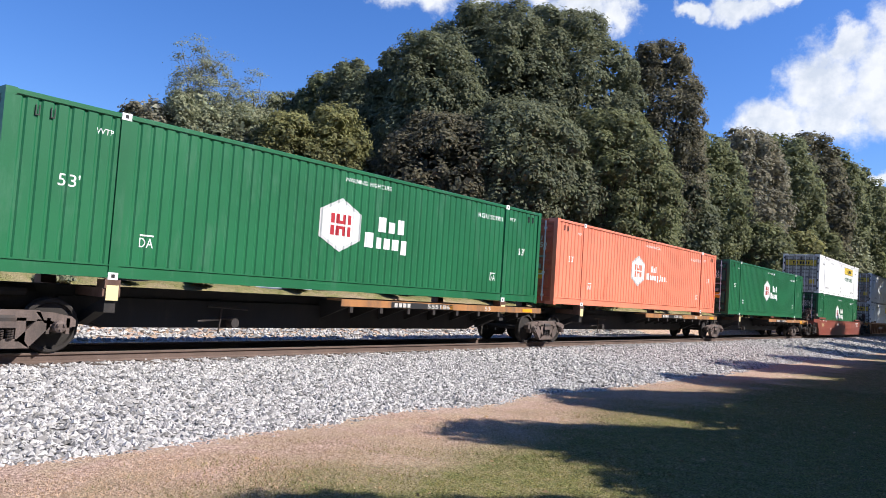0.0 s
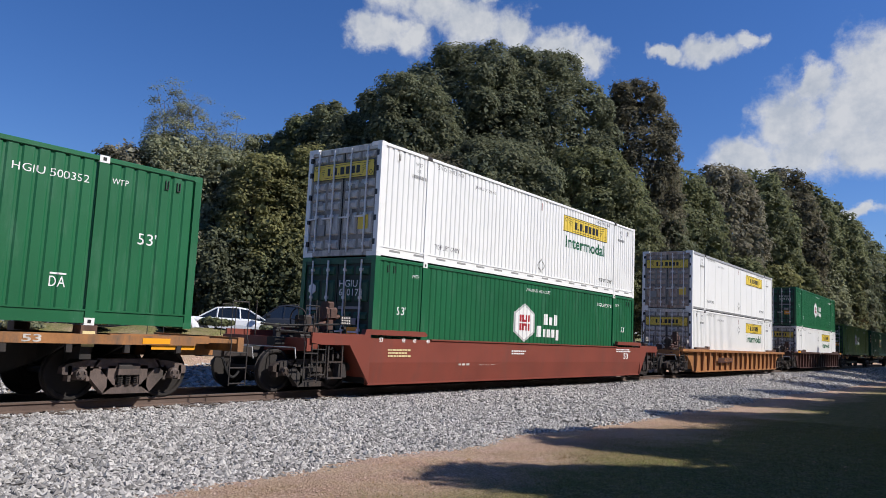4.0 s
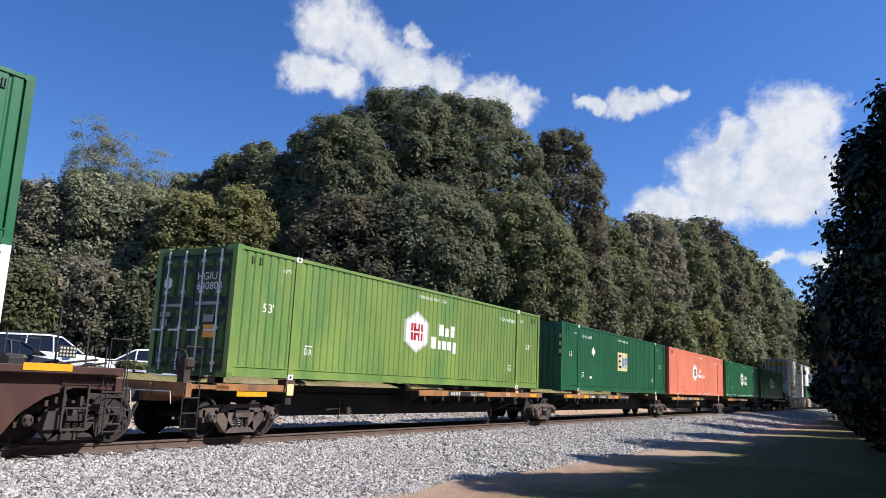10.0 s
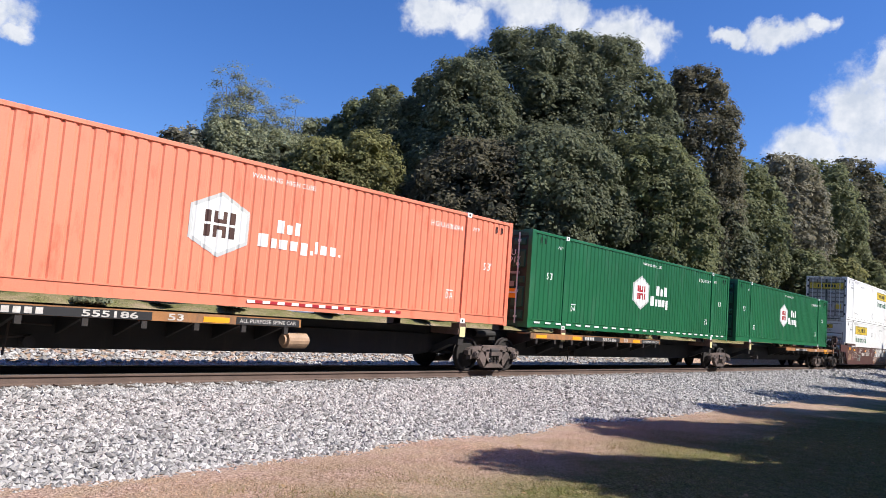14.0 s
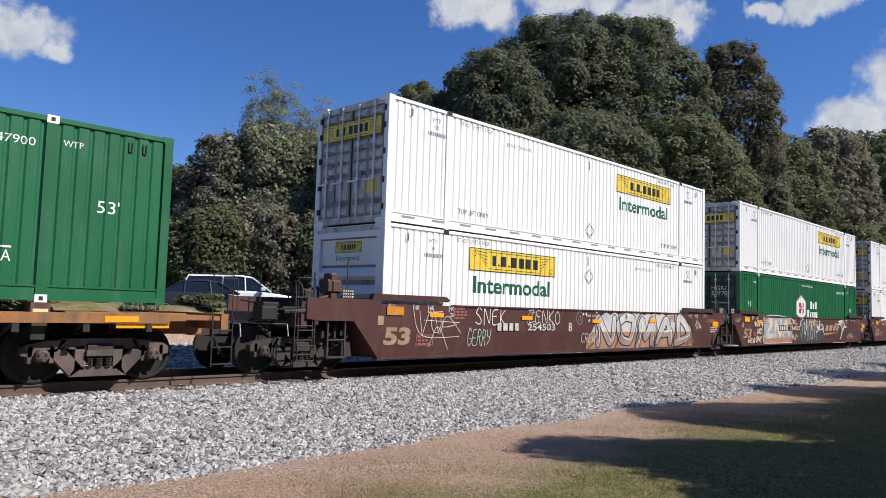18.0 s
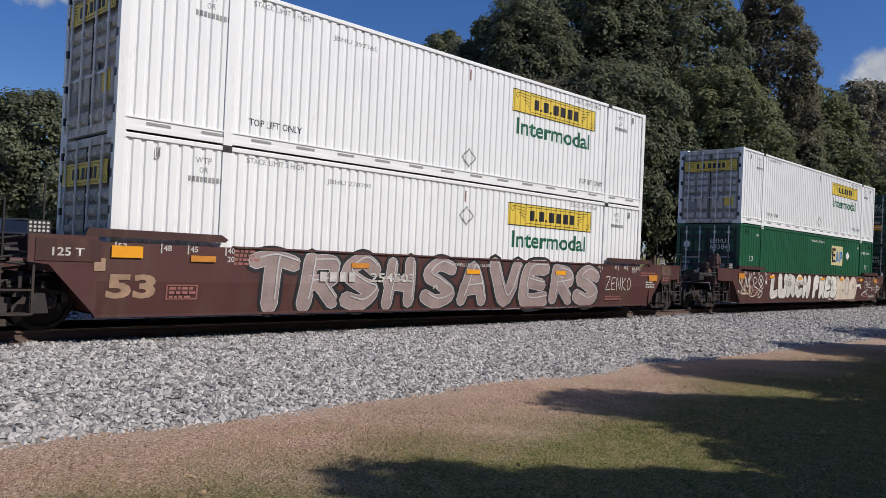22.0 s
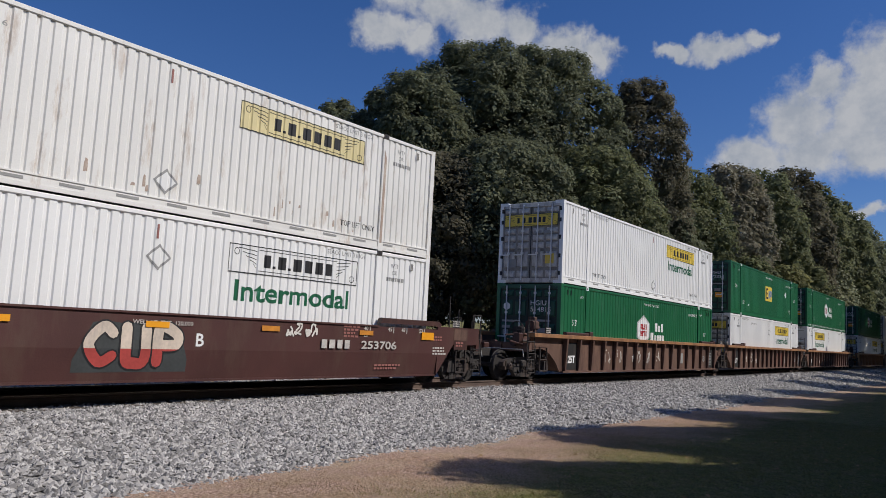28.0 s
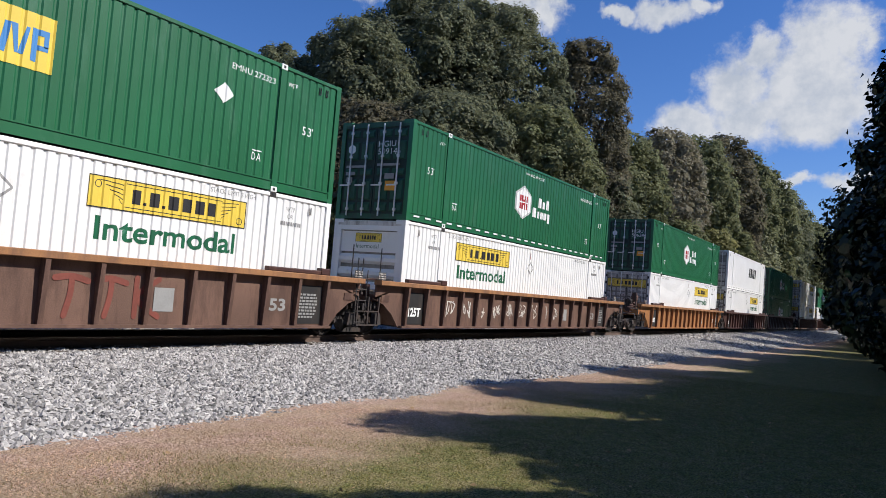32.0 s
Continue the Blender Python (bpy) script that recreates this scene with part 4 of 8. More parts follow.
def corrugated(x0, x1, z0, z1, y, out, pitch, depth, material, flat=0.52):
    """Trapezoid-corrugated sheet from x0 to x1; out is -1 or 1, the side it faces."""
    n = max(1, round((x1 - x0) / pitch))
    p = (x1 - x0) / n
    prof = []
    for i in range(n):
        s = x0 + i * p
        prof += [(s, 0), (s + p * flat, 0), (s + p * (flat + 0.12), depth), (s + p * 0.88, depth)]
    prof.append((x1, 0))
    vs = [(px, y - out * d, z) for px, d in prof for z in (z0, z1)]
    if out < 0:
        fs = [(2 * i, 2 * i + 2, 2 * i + 3, 2 * i + 1) for i in range(len(prof) - 1)]
    else:
        fs = [(2 * i + 1, 2 * i + 3, 2 * i + 2, 2 * i) for i in range(len(prof) - 1)]
    return indexed_mesh("side_panel", vs, fs, material, 4)


def end_wall(material, ribs, horizontal):
    """End wall at x = 0 facing -x: upright corrugation, or level ribs."""
    s = Solid()
    if horizontal:
        for y0, y1, z0, z1 in ((-1.17, -1.03, 0.16, 2.72), (1.03, 1.17, 0.16, 2.72), (-1.03, 1.03, 2.58, 2.72), (-1.03, 1.03, 0.16, 0.26)):
            s.box(0.0, 0.115, y0, y1, z0, z1)
        for z in (0.42, 0.82, 1.22, 1.62):
            s.prism_y([(0.115, z - 0.02), (0.012, z + 0.06), (0.012, z + 0.17), (0.115, z + 0.27)], -1.03, 1.03)
        s.box(0.07, 0.115, -1.03, 1.03, 1.95, 2.55)
    else:
        prof = []
        for i in range(ribs):
            y = -1.17 + i * 2.34 / ribs
            w = 2.34 / ribs
            prof += [(y, 0.03), (y + w * 0.5, 0.03), (y + w * 0.62, 0.07), (y + w * 0.88, 0.07)]
        prof.append((1.17, 0.03))
        s.add([(x, y, z) for y, x in prof for z in (0.16, 2.72)], [(2 * i, 2 * i + 1, 2 * i + 3, 2 * i + 2) for i in range(len(prof) - 1)])
    return s.mesh("end_wall", material)


def door_leaf(parent, y, material, frame_material, panels, key):
    """One door leaf, 1.16 wide towards +y, with level pressed panels as parts."""
    d = part("door", shared(("leaf", key), lambda: Solid().box(0.045, 0.085, 0.012, 1.148, 0.17, 2.70).mesh("door", frame_material)), parent, (0, y, 0))
    for z0, z1 in panels:
        h = z1 - z0

        def panel():
            w = 0.45
            return Solid().add([(0.045, 0, 0), (0.045, w, 0), (0.045, w, h), (0.045, 0, h), (0.004, 0.03, 0.03), (0.004, w - 0.03, 0.03), (0.004, w - 0.03, h - 0.075), (0.004, 0.03, h - 0.075)],
                               [(4, 7, 6, 5), (0, 4, 5, 1), (1, 5, 6, 2), (2, 6, 7, 3), (3, 7, 4, 0)]).mesh("door_panel", material)
        me = shared(("panel", key, round(h, 3)), panel)
        for y0 in (0.08, 0.62):
            part("door_panel", me, d, (0, y0, z0))
    return d


def bar_mesh():
    s = Solid()
    s.rod((0, 0, 0.10), (0, 0, 2.80), 0.024, 8)
    for z in (0.30, 1.05, 1.85, 2.55):
        s.box(-0.02, 0.07, -0.045, 0.045, z - 0.035, z + 0.035)
    s.box(-0.03, 0.0, -0.03, 0.32, 0.98, 1.02)
    return s.mesh("locking_bar", M["lockbar"])


DOOR_PANELS_WHITE = [(0.20, 0.44), (0.56, 1.12), (1.22, 1.44), (1.50, 1.70), (1.76, 1.96), (2.50, 2.68)]
DOOR_PANELS = [(0.24, 0.50), (0.58, 1.20), (1.30, 1.50), (1.75, 2.30), (2.42, 2.64)]


def container_body(name, label, paint, door, end="door", smooth=False, white=False, tape=False, group="containers on the train"):
    """A 53-foot steel container: frame, corrugated sides, roof, ends; origin at its lower left corner line, centred across."""
    top = tagged(new(name), label, "shipping container", group=group)
    pm = M[paint]
    k = (paint, smooth, white)
    dz = 0.14 if not white else 0.0
    zl, zh = (0.26, CH - 0.10) if not smooth else (0.12, CH - 0.14)
    pitch = 0.245 if not white else WHITE_PITCH
    if smooth:
        def smooth_side(out):
            s = Solid()
            n = 13
            for i in range(n):
                x0, x1 = 0.12 + i * (CL - 0.24) / n, 0.12 + (i + 1) * (CL - 0.24) / n
                y = out * (CW - 0.028)
                s.box(x0 + 0.004, x1 - 0.004, min(y, y - out * 0.03), max(y, y - out * 0.03), zl, zh)
                s.box(x1 - 0.035, x1 + 0.035, min(y + out * 0.006, y), max(y + out * 0.006, y), zl, zh) if i < n - 1 else None
                for j in range(28):
                    for xx in (x1 - 0.018, x1 + 0.018):
                        if i < n - 1:
                            s.box(xx - 0.007, xx + 0.007, min(y + out * 0.011, y), max(y + out * 0.011, y), zl + 0.05 + j * 0.093, zl + 0.064 + j * 0.093)
            return s.mesh("side_panel", pm)
        part("side_panel", shared(("side", k, -1), lambda: smooth_side(-1)), top)
        part("side_panel", shared(("side", k, 1), lambda: smooth_side(1)), top)
    else:
        for out in (-1, 1):
            part("side_panel", shared(("side", k, out), lambda: corrugated(0.1, CL - 0.1, zl, zh, out * (CW - 0.022), out, pitch, 0.022 if white else 0.021, pm, 0.62 if not white else 0.55)), top)
    part("roof", shared(("roof", k), lambda: Solid().box(0.06, CL - 0.06, -CW + 0.06, CW - 0.06, CH - 0.06, CH - 0.025).mesh("roof", M["roofgrey"] if smooth else pm)), top)
    part("floor_frame", shared(("floor", k), lambda: Solid().box(0.06, CL - 0.06, -CW + 0.07, CW - 0.07, 0.05, 0.16).mesh("floor_frame", M["black"])), top)

    def bottom(out):
        s = Solid()
        a, b, c = out * CW, out * (CW - 0.06), out * (CW - 0.016)
        o = [(b, 0.03), (a, 0.03), (a, 0.10), (c, 0.10), (c, 0.235), (a, 0.235), (a, 0.262), (b, 0.262)]
        s.prism_x(o if out > 0 else o[::-1], 0.14, CL - 0.14)
        return s.mesh("bottom_rail", pm)

    def toprail(out):
        a, b = out * CW, out * (CW - 0.08)
        return Solid().box(0.14, CL - 0.14, min(a, b), max(a, b), CH - 0.10 - (0.05 if smooth else 0), CH - 0.012, c=0.012).mesh("top_rail", M["roofgrey"] if smooth else pm)

    for out in (-1, 1):
        if smooth:
            part("bottom_rail", shared(("brs", k, out), lambda: Solid().box(0.14, CL - 0.14, min(out * CW, out * (CW - 0.06)), max(out * CW, out * (CW - 0.06)), 0.03, 0.12).mesh("bottom_rail", M["steel"])), top)
        else:
            part("bottom_rail", shared(("br", k, out), lambda: bottom(out)), top)
        part("top_rail", shared(("tr", k, out), lambda: toprail(out)), top)
        post = shared(("post", k, out), lambda: Solid().box(0.0, 0.15, min(out * CW, out * (CW - 0.14)), max(out * CW, out * (CW - 0.14)), 0.10, CH - 0.10, c=0.01).mesh("corner_post", pm))
        for x in (0.0, CL - 0.15):
            part("corner_post", post, top, (x, 0, 0))
        lift = shared(("lift", k, out), lambda: Solid().box(-0.085, 0.085, min(out * (CW + 0.004), out * (CW - 0.06)), max(out * (CW + 0.004), out * (CW - 0.06)), 0.0, CH, c=0.006).mesh("lifting_post", pm))
        for x in (1.981, CL - 1.981):
            part("lifting_post", lift, top, (x, 0, 0))
            cast = shared(("cast", white, out), lambda: Solid().box(-0.09, 0.09, min(out * (CW + 0.008), out * (CW - 0.10)), max(out * (CW + 0.008), out * (CW - 0.10)), -0.004, 0.12).mesh("lifting_casting", M["mark_white"] if not white else M["truck"]))
            # raised black plate drawn for the shade inside the casting's hole
            hole = shared(("hole", out), lambda: Solid().box(-0.03, 0.03, min(out * (CW + 0.012), out * CW), max(out * (CW + 0.012), out * CW), 0.03, 0.09).mesh("casting_slot", M["mark_black"]))
            for z in (0.0, CH - 0.116):
                if white and z == 0.0:
                    continue
                q = part("lifting_casting", cast, top, (x, 0, z))
                part("casting_slot", hole, q)
    fit = shared(("fit", k), lambda: Solid().box(0.0, 0.17, -0.17, 0.17, 0.0, 0.11).mesh("corner_fitting", pm))
    for x in (0.0, CL - 0.17):
        for out in (-1, 1):
            for z in (0.0, CH - 0.11):
                part("corner_fitting", fit, top, (x, out * (CW - 0.168), z))
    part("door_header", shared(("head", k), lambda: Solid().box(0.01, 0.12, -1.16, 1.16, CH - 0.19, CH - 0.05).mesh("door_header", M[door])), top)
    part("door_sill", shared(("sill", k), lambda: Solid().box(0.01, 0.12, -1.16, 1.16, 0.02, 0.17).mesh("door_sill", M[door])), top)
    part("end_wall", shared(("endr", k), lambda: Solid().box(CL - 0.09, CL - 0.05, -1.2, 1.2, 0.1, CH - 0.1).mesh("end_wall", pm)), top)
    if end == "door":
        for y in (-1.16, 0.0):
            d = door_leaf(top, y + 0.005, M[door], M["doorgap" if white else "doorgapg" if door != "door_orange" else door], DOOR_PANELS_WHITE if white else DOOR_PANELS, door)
            for yy in (0.30, 0.86):
                part("locking_bar", shared("bar", bar_mesh), d, (-0.028, yy, 0))
    else:
        part("end_wall", shared(("endl", paint, end), lambda: end_wall(M[door if end == "level" else paint], 7 if end == "level" else 9, end == "level")), top)
    if not smooth:
        hook = shared(("hook", white), lambda: Solid().box(-0.035, -0.02, -0.012, 0, 0, 0.16).box(0.02, 0.035, -0.012, 0, 0, 0.16).box(-0.035, 0.035, -0.014, 0, -0.01, 0.01).mesh("tie_hook", M["mark_black"] if not white else M["doorgap"]))
        for x in (0.50, 0.74, CL - 0.50, CL - 0.74) if not white else (0.72, CL - 0.72):
            part("tie_hook", hook, top, (x, -CW + 0.012, 2.54))
    if end == "level":
        # back sheet coloured darker than the ribs, so that the recesses look shaded
        part("end_sheet", shared("esheet", lambda: Solid().box(0.115, 0.14, -1.17, 1.17, 0.16, 2.72).mesh("end_sheet", M["doorgap"])), top, label="grimy grey end sheet, darkened in colour for shade between the ribs")
    if tape:
        t = shared("tape", lambda: Solid().box(0, 0.30, -0.003, 0, 0, 0.05).mesh("reflective_tape", M["mark_white"]))
        for i in range(26):
            part("reflective_tape", t, top, (0.35 + i * 0.6, -CW - 0.002, 0.14))
    if white and not smooth:
        t = shared("tapeg", lambda: Solid().box(0, 0.42, -0.003, 0, 0, 0.05).mesh("reflective_tape", M["mark_grey"]))
        for i in range(16):
            part("reflective_tape", t, top, (0.5 + i * 0.98, -CW + 0.013, 0.145))
    return top


YF = -CW - 0.004       # lettering plane on the near side


def letters(top, text, x, z, w, h, material="mark_white", bold=0.0, name="lettering"):
    part(name, text_mesh(text, w, h, M[material], bold), top, (x, YF, z))


def end_letters(parent, text, y, z, w, h, material="mark_white", x=-0.012):
    """Lettering on the end that faces -x; y is its left edge seen from there (larger y)."""
    part("lettering", text_mesh(text, w, h, M[material]), parent, Matrix.Translation((x, y, z)) @ pose(0, 0, 0, 0, 0, -90))


HEX = [(0.5, 0.0), (1.0, 0.25), (1.0, 0.75), (0.5, 1.0), (0.0, 0.75), (0.0, 0.25)]


def hub_marks(top, ink="mark_red", inc=False, number="", slogan=True):
    """White hexagon badge with a barred emblem, wordmark blocks and small lettering."""
    x, z, w, h = (6.10 if inc else 6.66), 0.92, 1.30, 1.24
    badge = part("badge", plate_mesh(("hex", w, h), [[(a * w, b * h) for a, b in HEX]], M["mark_pale"]), top, (x, YF, z))
    part("badge_face", plate_mesh(("hexf", w, h), [[((0.5 + (a - 0.5) * 0.87) * w, (0.5 + (b - 0.5) * 0.87) * h) for a, b in HEX]], M["mark_white"], 0.002), badge, (0, -0.0035, 0))
    bars = [rect(0.25, 0.30, 0.34, 0.48), rect(0.25, 0.52, 0.34, 0.70), rect(0.66, 0.30, 0.75, 0.48), rect(0.66, 0.52, 0.75, 0.70),
            rect(0.39, 0.30, 0.46, 0.48), rect(0.54, 0.30, 0.61, 0.48), rect(0.46, 0.42, 0.54, 0.48), rect(0.39, 0.52, 0.46, 0.70), rect(0.54, 0.52, 0.61, 0.70), rect(0.46, 0.52, 0.54, 0.58)]
    part("emblem", plate_mesh(("emblem", w, h), [[(a * w, b * h) for a, b in q] for q in bars], M[ink]), badge, (0, -0.0055, 0))
    if inc:
        a = letter_blocks("wm1", [1.1, 0.9, 0.9], 0.62, 0.26, M["mark_white"], heights=[(0, 1), (0, 0.74), (0, 1)])
        b = letter_blocks("wm2", [1.2, 0.7, 1, 1, 1, 0.3, 0.4, 1, 0.9, 0.3], 2.18, 0.26, M["mark_white"], heights=[(0, 1), (0, 0.74), (0, 0.74), (0, 0.74), (-0.25, 0.74), (-0.15, 0.2), (0, 1), (0, 0.74), (0, 0.74), (0, 0.2)])
        part("wordmark", a, top, (8.05, YF, 1.56))
        part("wordmark", b, top, (7.62, YF, 1.24))
    else:
        a = letter_blocks("wm3", [1.1, 0.95, 0.95], 0.98, 0.36, M["mark_white"], heights=[(0, 1), (0, 0.74), (0, 1)])
        b = letter_blocks("wm4", [1.3, 0.75, 1, 1, 1], 1.56, 0.36, M["mark_white"], heights=[(0, 1), (0, 0.74), (0, 0.74), (0, 0.74), (-0.25, 0.74)])
        part("wordmark", a, top, (8.55, YF, 1.52))
        part("wordmark", b, top, (8.12, YF, 1.11))
    if slogan:
        letters(top, "WARNING  HIGH CUBE", 7.36, 2.56, 1.6, 0.10)
    small_marks(top, number)


def small_marks(top, number="", flip=False, right=12.7):
    letters(top, "53'", 0.92, 1.48, 0.37, 0.21)
    letters(top, "53'", 14.93, 1.46, 0.37, 0.21)
    letters(top, "WTP", 1.48, 2.45, 0.31, 0.10)
    letters(top, "WTP", 14.35 if right < 14 else 13.62, 2.45, 0.31, 0.10)
    for x in (2.42, 13.45):
        letters(top, "DA", x, 0.60, 0.27, 0.17)
        part("marking_bar", plate_mesh("dabar", [rect(0, 0, 0.27, 0.03)], M["mark_white"]), top, (x, YF, 0.80))
    if number:
        letters(top, number, 2.5 if flip else right, 2.38 if right < 14 else 2.22, 1.25, 0.13)


def green_door_marks(top, number):
    a, b = (number.split() + ["", ""])[:2]
    end_letters(top, a, -0.12, 2.12, 0.62, 0.17)
    end_letters(top, b, -0.12, 1.90, 0.80, 0.17)
    part("badge", plate_mesh("hexs", [[(p * 0.26, q * 0.30) for p, q in HEX]], M["mark_white"]), top, Matrix.Translation((-0.012, 0.98, 1.92)) @ pose(0, 0, 0, 0, 0, -90))
    for y, z, w, h, m in ((1.02, 1.52, 0.75, 0.07, "mark_grey"), (-0.12, 1.56, 0.8, 0.07, "mark_grey"), (1.02, 1.30, 0.34, 0.10, "mark_grey"), (0.98, 1.08, 0.22, 0.16, "mark_grey"), (-0.42, 1.18, 0.33, 0.16, "mark_grey")):
        part("notice", plate_mesh(("nb", w, h), [rect(0, 0, w, h)], M[m]), top, Matrix.Translation((-0.012, y, z)) @ pose(0, 0, 0, 0, 0, -90))
    part("placard", plate_mesh("nbo", [rect(0, 0, 0.38, 0.28)], M["mark_amber"]), top, Matrix.Translation((-0.014, -0.46, 0.84)) @ pose(0, 0, 0, 0, 0, -90), "orange warning placard")


def jb_sign(top, x, z, w, h, paint="mark_yellow", at=None, word=True):
    """Yellow name board with a black rim, scroll ends and the name as plain letter blocks."""
    m0 = at or Matrix.Translation((x, YF, z))
    board = part("sign", plate_mesh(("board", w, h), [rect(0, 0, w, h)], M[paint]), top, m0)
    e = h * 0.035
    rim = [rect(0, 0, w, e), rect(0, h - e, w, h), rect(0, e, e, h - e), rect(w - e, e, w, h - e),
           rect(w * 0.20, h * 0.12, w * 0.82, h * 0.12 + e * 0.7), rect(w * 0.20, h * 0.86, w * 0.82, h * 0.86 + e * 0.7)]
    for s, x0 in ((1, 0.0), (-1, w)):
        for i in range(5):
            u = 0.06 + i * 0.026
            o = [(x0 + s * w * u, h * (0.86 - 0.13 * i)), (x0 + s * w * 0.19, h * (0.80 - 0.15 * i)), (x0 + s * w * 0.19, h * (0.80 - 0.15 * i) + e * 0.8), (x0 + s * w * u, h * (0.86 - 0.13 * i) + e * 0.8)]
            rim.append(o if s > 0 else o[::-1])
        cx, cz, r = x0 + s * w * 0.05, h * 0.74, h * 0.13
        if s < 0:
            cz = h * 0.24
        for i in range(10):
            a0, a1 = 0.628 * i, 0.628 * (i + 1)
            rim.append([(cx + math.cos(a0) * r * 0.8, cz + math.sin(a0) * r * 0.8), (cx + math.cos(a0) * r, cz + math.sin(a0) * r), (cx + math.cos(a1) * r, cz + math.sin(a1) * r), (cx + math.cos(a1) * r * 0.8, cz + math.sin(a1) * r * 0.8)])
    part("sign_rim", plate_mesh(("rim", w, h), rim, M["mark_black"], 0.002), board, (0, -0.004, 0))
    part("wordmark", letter_blocks("jbw", [0.75, 0.22, 1.0, 0.22, 1.1, 1.0, 1.05, 0.95], w * 0.54, h * 0.46, M["mark_black"], heights=[(0, 1), (0, 0.2), (0, 1), (0, 0.2), (0, 1), (0, 1), (0, 1), (0, 1)]), board, (w * 0.24, -0.004, h * 0.27))
    if word:
        part("lettering", text_mesh("Intermodal", w * 0.885, h * 0.74, M["mark_green"], 0.022), top, m0 @ Matrix.Translation((w * 0.05, 0.001, -h * 0.98)))


def jb_marks(top, number="", flip=False, word=True, paint="mark_yellow", upper=True, smooth=False):
    jb_sign(top, 2.86 if flip else 9.80, 1.98, 3.66, 0.575, paint, word=word)
    for x in (1.28, 14.52):
        letters(top, "WTP", x + 0.12, 2.52, 0.30, 0.11, "mark_grey")
        letters(top, "OR", x + 0.2, 2.36, 0.16, 0.10, "mark_grey")
        part("notice", plate_mesh("pin", [rect(i * 0.075, 0, i * 0.075 + 0.05, 0.09) for i in range(9)], M["mark_grey"]), top, (x, YF, 2.20))
    for x in (2.40, 12.45):
        letters(top, "STACK LIMIT 3 HIGH", x, 2.64, 1.25, 0.10, "mark_grey")
    if number:
        letters(top, number, 4.2 if not flip else 11.0, 2.42, 1.15, 0.12, "mark_grey")
    if upper:
        for x in (2.40, 12.80):
            letters(top, "TOP LIFT ONLY", x, 0.44, 1.15, 0.13, "mark_black")
    if not flip or True:
        x = 8.02
        d = [[(0.26, 0), (0.52, 0.24), (0.26, 0.48), (0, 0.24)]]
        q = part("placard_holder", plate_mesh("dia", d, M["mark_grey"]), top, (x, YF, 0.34 if upper else 1.85), "diamond placard holder")
        part("placard", plate_mesh("dia2", [[(0.26, 0.06), (0.46, 0.24), (0.26, 0.42), (0.06, 0.24)]], M["mark_white"], 0.003), q, (0, -0.004, 0))
        part("marking_bar", plate_mesh("redbar", [rect(0, 0, 0.04, 0.26)], M["mark_rose"]), top, (8.2, YF, 2.42))


def jb_door_marks(top, rusty=False):
    jb_sign(top, 0, 0, 2.16, 0.43, at=Matrix.Translation((-0.005, 1.08, 2.02)) @ pose(0, 0, 0, 0, 0, -90), word=False)
    part("placard", plate_mesh("nbo2", [rect(0, 0, 0.34, 0.36)], M["mark_yellow"]), top, Matrix.Translation((0.0, -0.62, 0.68)) @ pose(0, 0, 0, 0, 0, -90), "yellow warning placard")
    for y, z, w, h in ((0.9, 0.55, 0.35, 0.3), (-0.2, 0.95, 0.2, 0.28), (-0.55, 1.75, 0.35, 0.1), (-0.15, 1.75, 0.3, 0.1), (1.0, 1.35, 0.3, 0.12)):
        part("notice", plate_mesh(("nb", w, h), [rect(0, 0, w, h)], M["mark_grey"]), top, Matrix.Translation((0.0, y, z)) @ pose(0, 0, 0, 0, 0, -90))
    seam = shared("seam", lambda: Solid().box(0.03, 0.046, -0.014, 0.014, 0.15, 2.74).mesh("door_seam", M["rubber"]))
    part("door_seam", seam, top, label="black rubber seal between the doors")
    hinge = shared("hinge", lambda: Solid().box(0.0, 0.10, -0.03, 0.05, -0.07, 0.07, c=0.01).mesh("hinge", M["mark_black"]))
    for y in (-1.19, 1.17):
        for z in (0.35, 0.95, 1.60, 2.20, 2.60):
            part("hinge", hinge, top, (-0.004, y, z))


def emp_marks(top, x, z, number="", paint="mark_cream", dark="mark_black", diamond=3.64, flip=True):
    w, h = 1.52, 0.92
    b = part("sign", plate_mesh(("emp", w, h), [rect(0, 0, w, h)], M[paint]), top, (x, YF, z))
    part("wordmark", plate_mesh("emp1", [rect(0.12, 0.14, 0.24, 0.80), rect(0.24, 0.14, 0.54, 0.26), rect(0.24, 0.42, 0.48, 0.53), rect(0.24, 0.69, 0.54, 0.80)], M[dark]), b, (0, -0.004, 0))
    part("wordmark", plate_mesh("emp2", [[(0.62, 0.16), (0.74, 0.16), (0.80, 0.66), (0.70, 0.66)], [(0.80, 0.66), (0.88, 0.20), (0.94, 0.20), (0.90, 0.66)], [(0.94, 0.20), (1.04, 0.66), (1.10, 0.66), (1.02, 0.20)], rect(1.14, 0.14, 1.24, 0.68), rect(1.24, 0.58, 1.42, 0.68), rect(1.34, 0.40, 1.42, 0.58), rect(1.24, 0.34, 1.42, 0.42)], M["mark_blue"]), b, (0, -0.004, 0))
    letters(top, "WARNING  HIGH CUBE", 7.42, 2.54, 1.6, 0.10)
    small_marks(top, number, flip, 12.7 if z < 1.3 else 14.42)
    part("placard_holder", plate_mesh("dia3", [[(0.26, 0), (0.52, 0.22), (0.26, 0.44), (0, 0.22)]], M["mark_white"]), top, (diamond, YF, 1.60 if z < 1.3 else 1.84), "white diamond placard")
    part("notice", plate_mesh("nbs", [rect(0, 0, 0.26, 0.10)], M["mark_white"]), top, (3.48, YF, 0.58))


# ---- railcar parts ----
WR = 0.46        # wheel radius


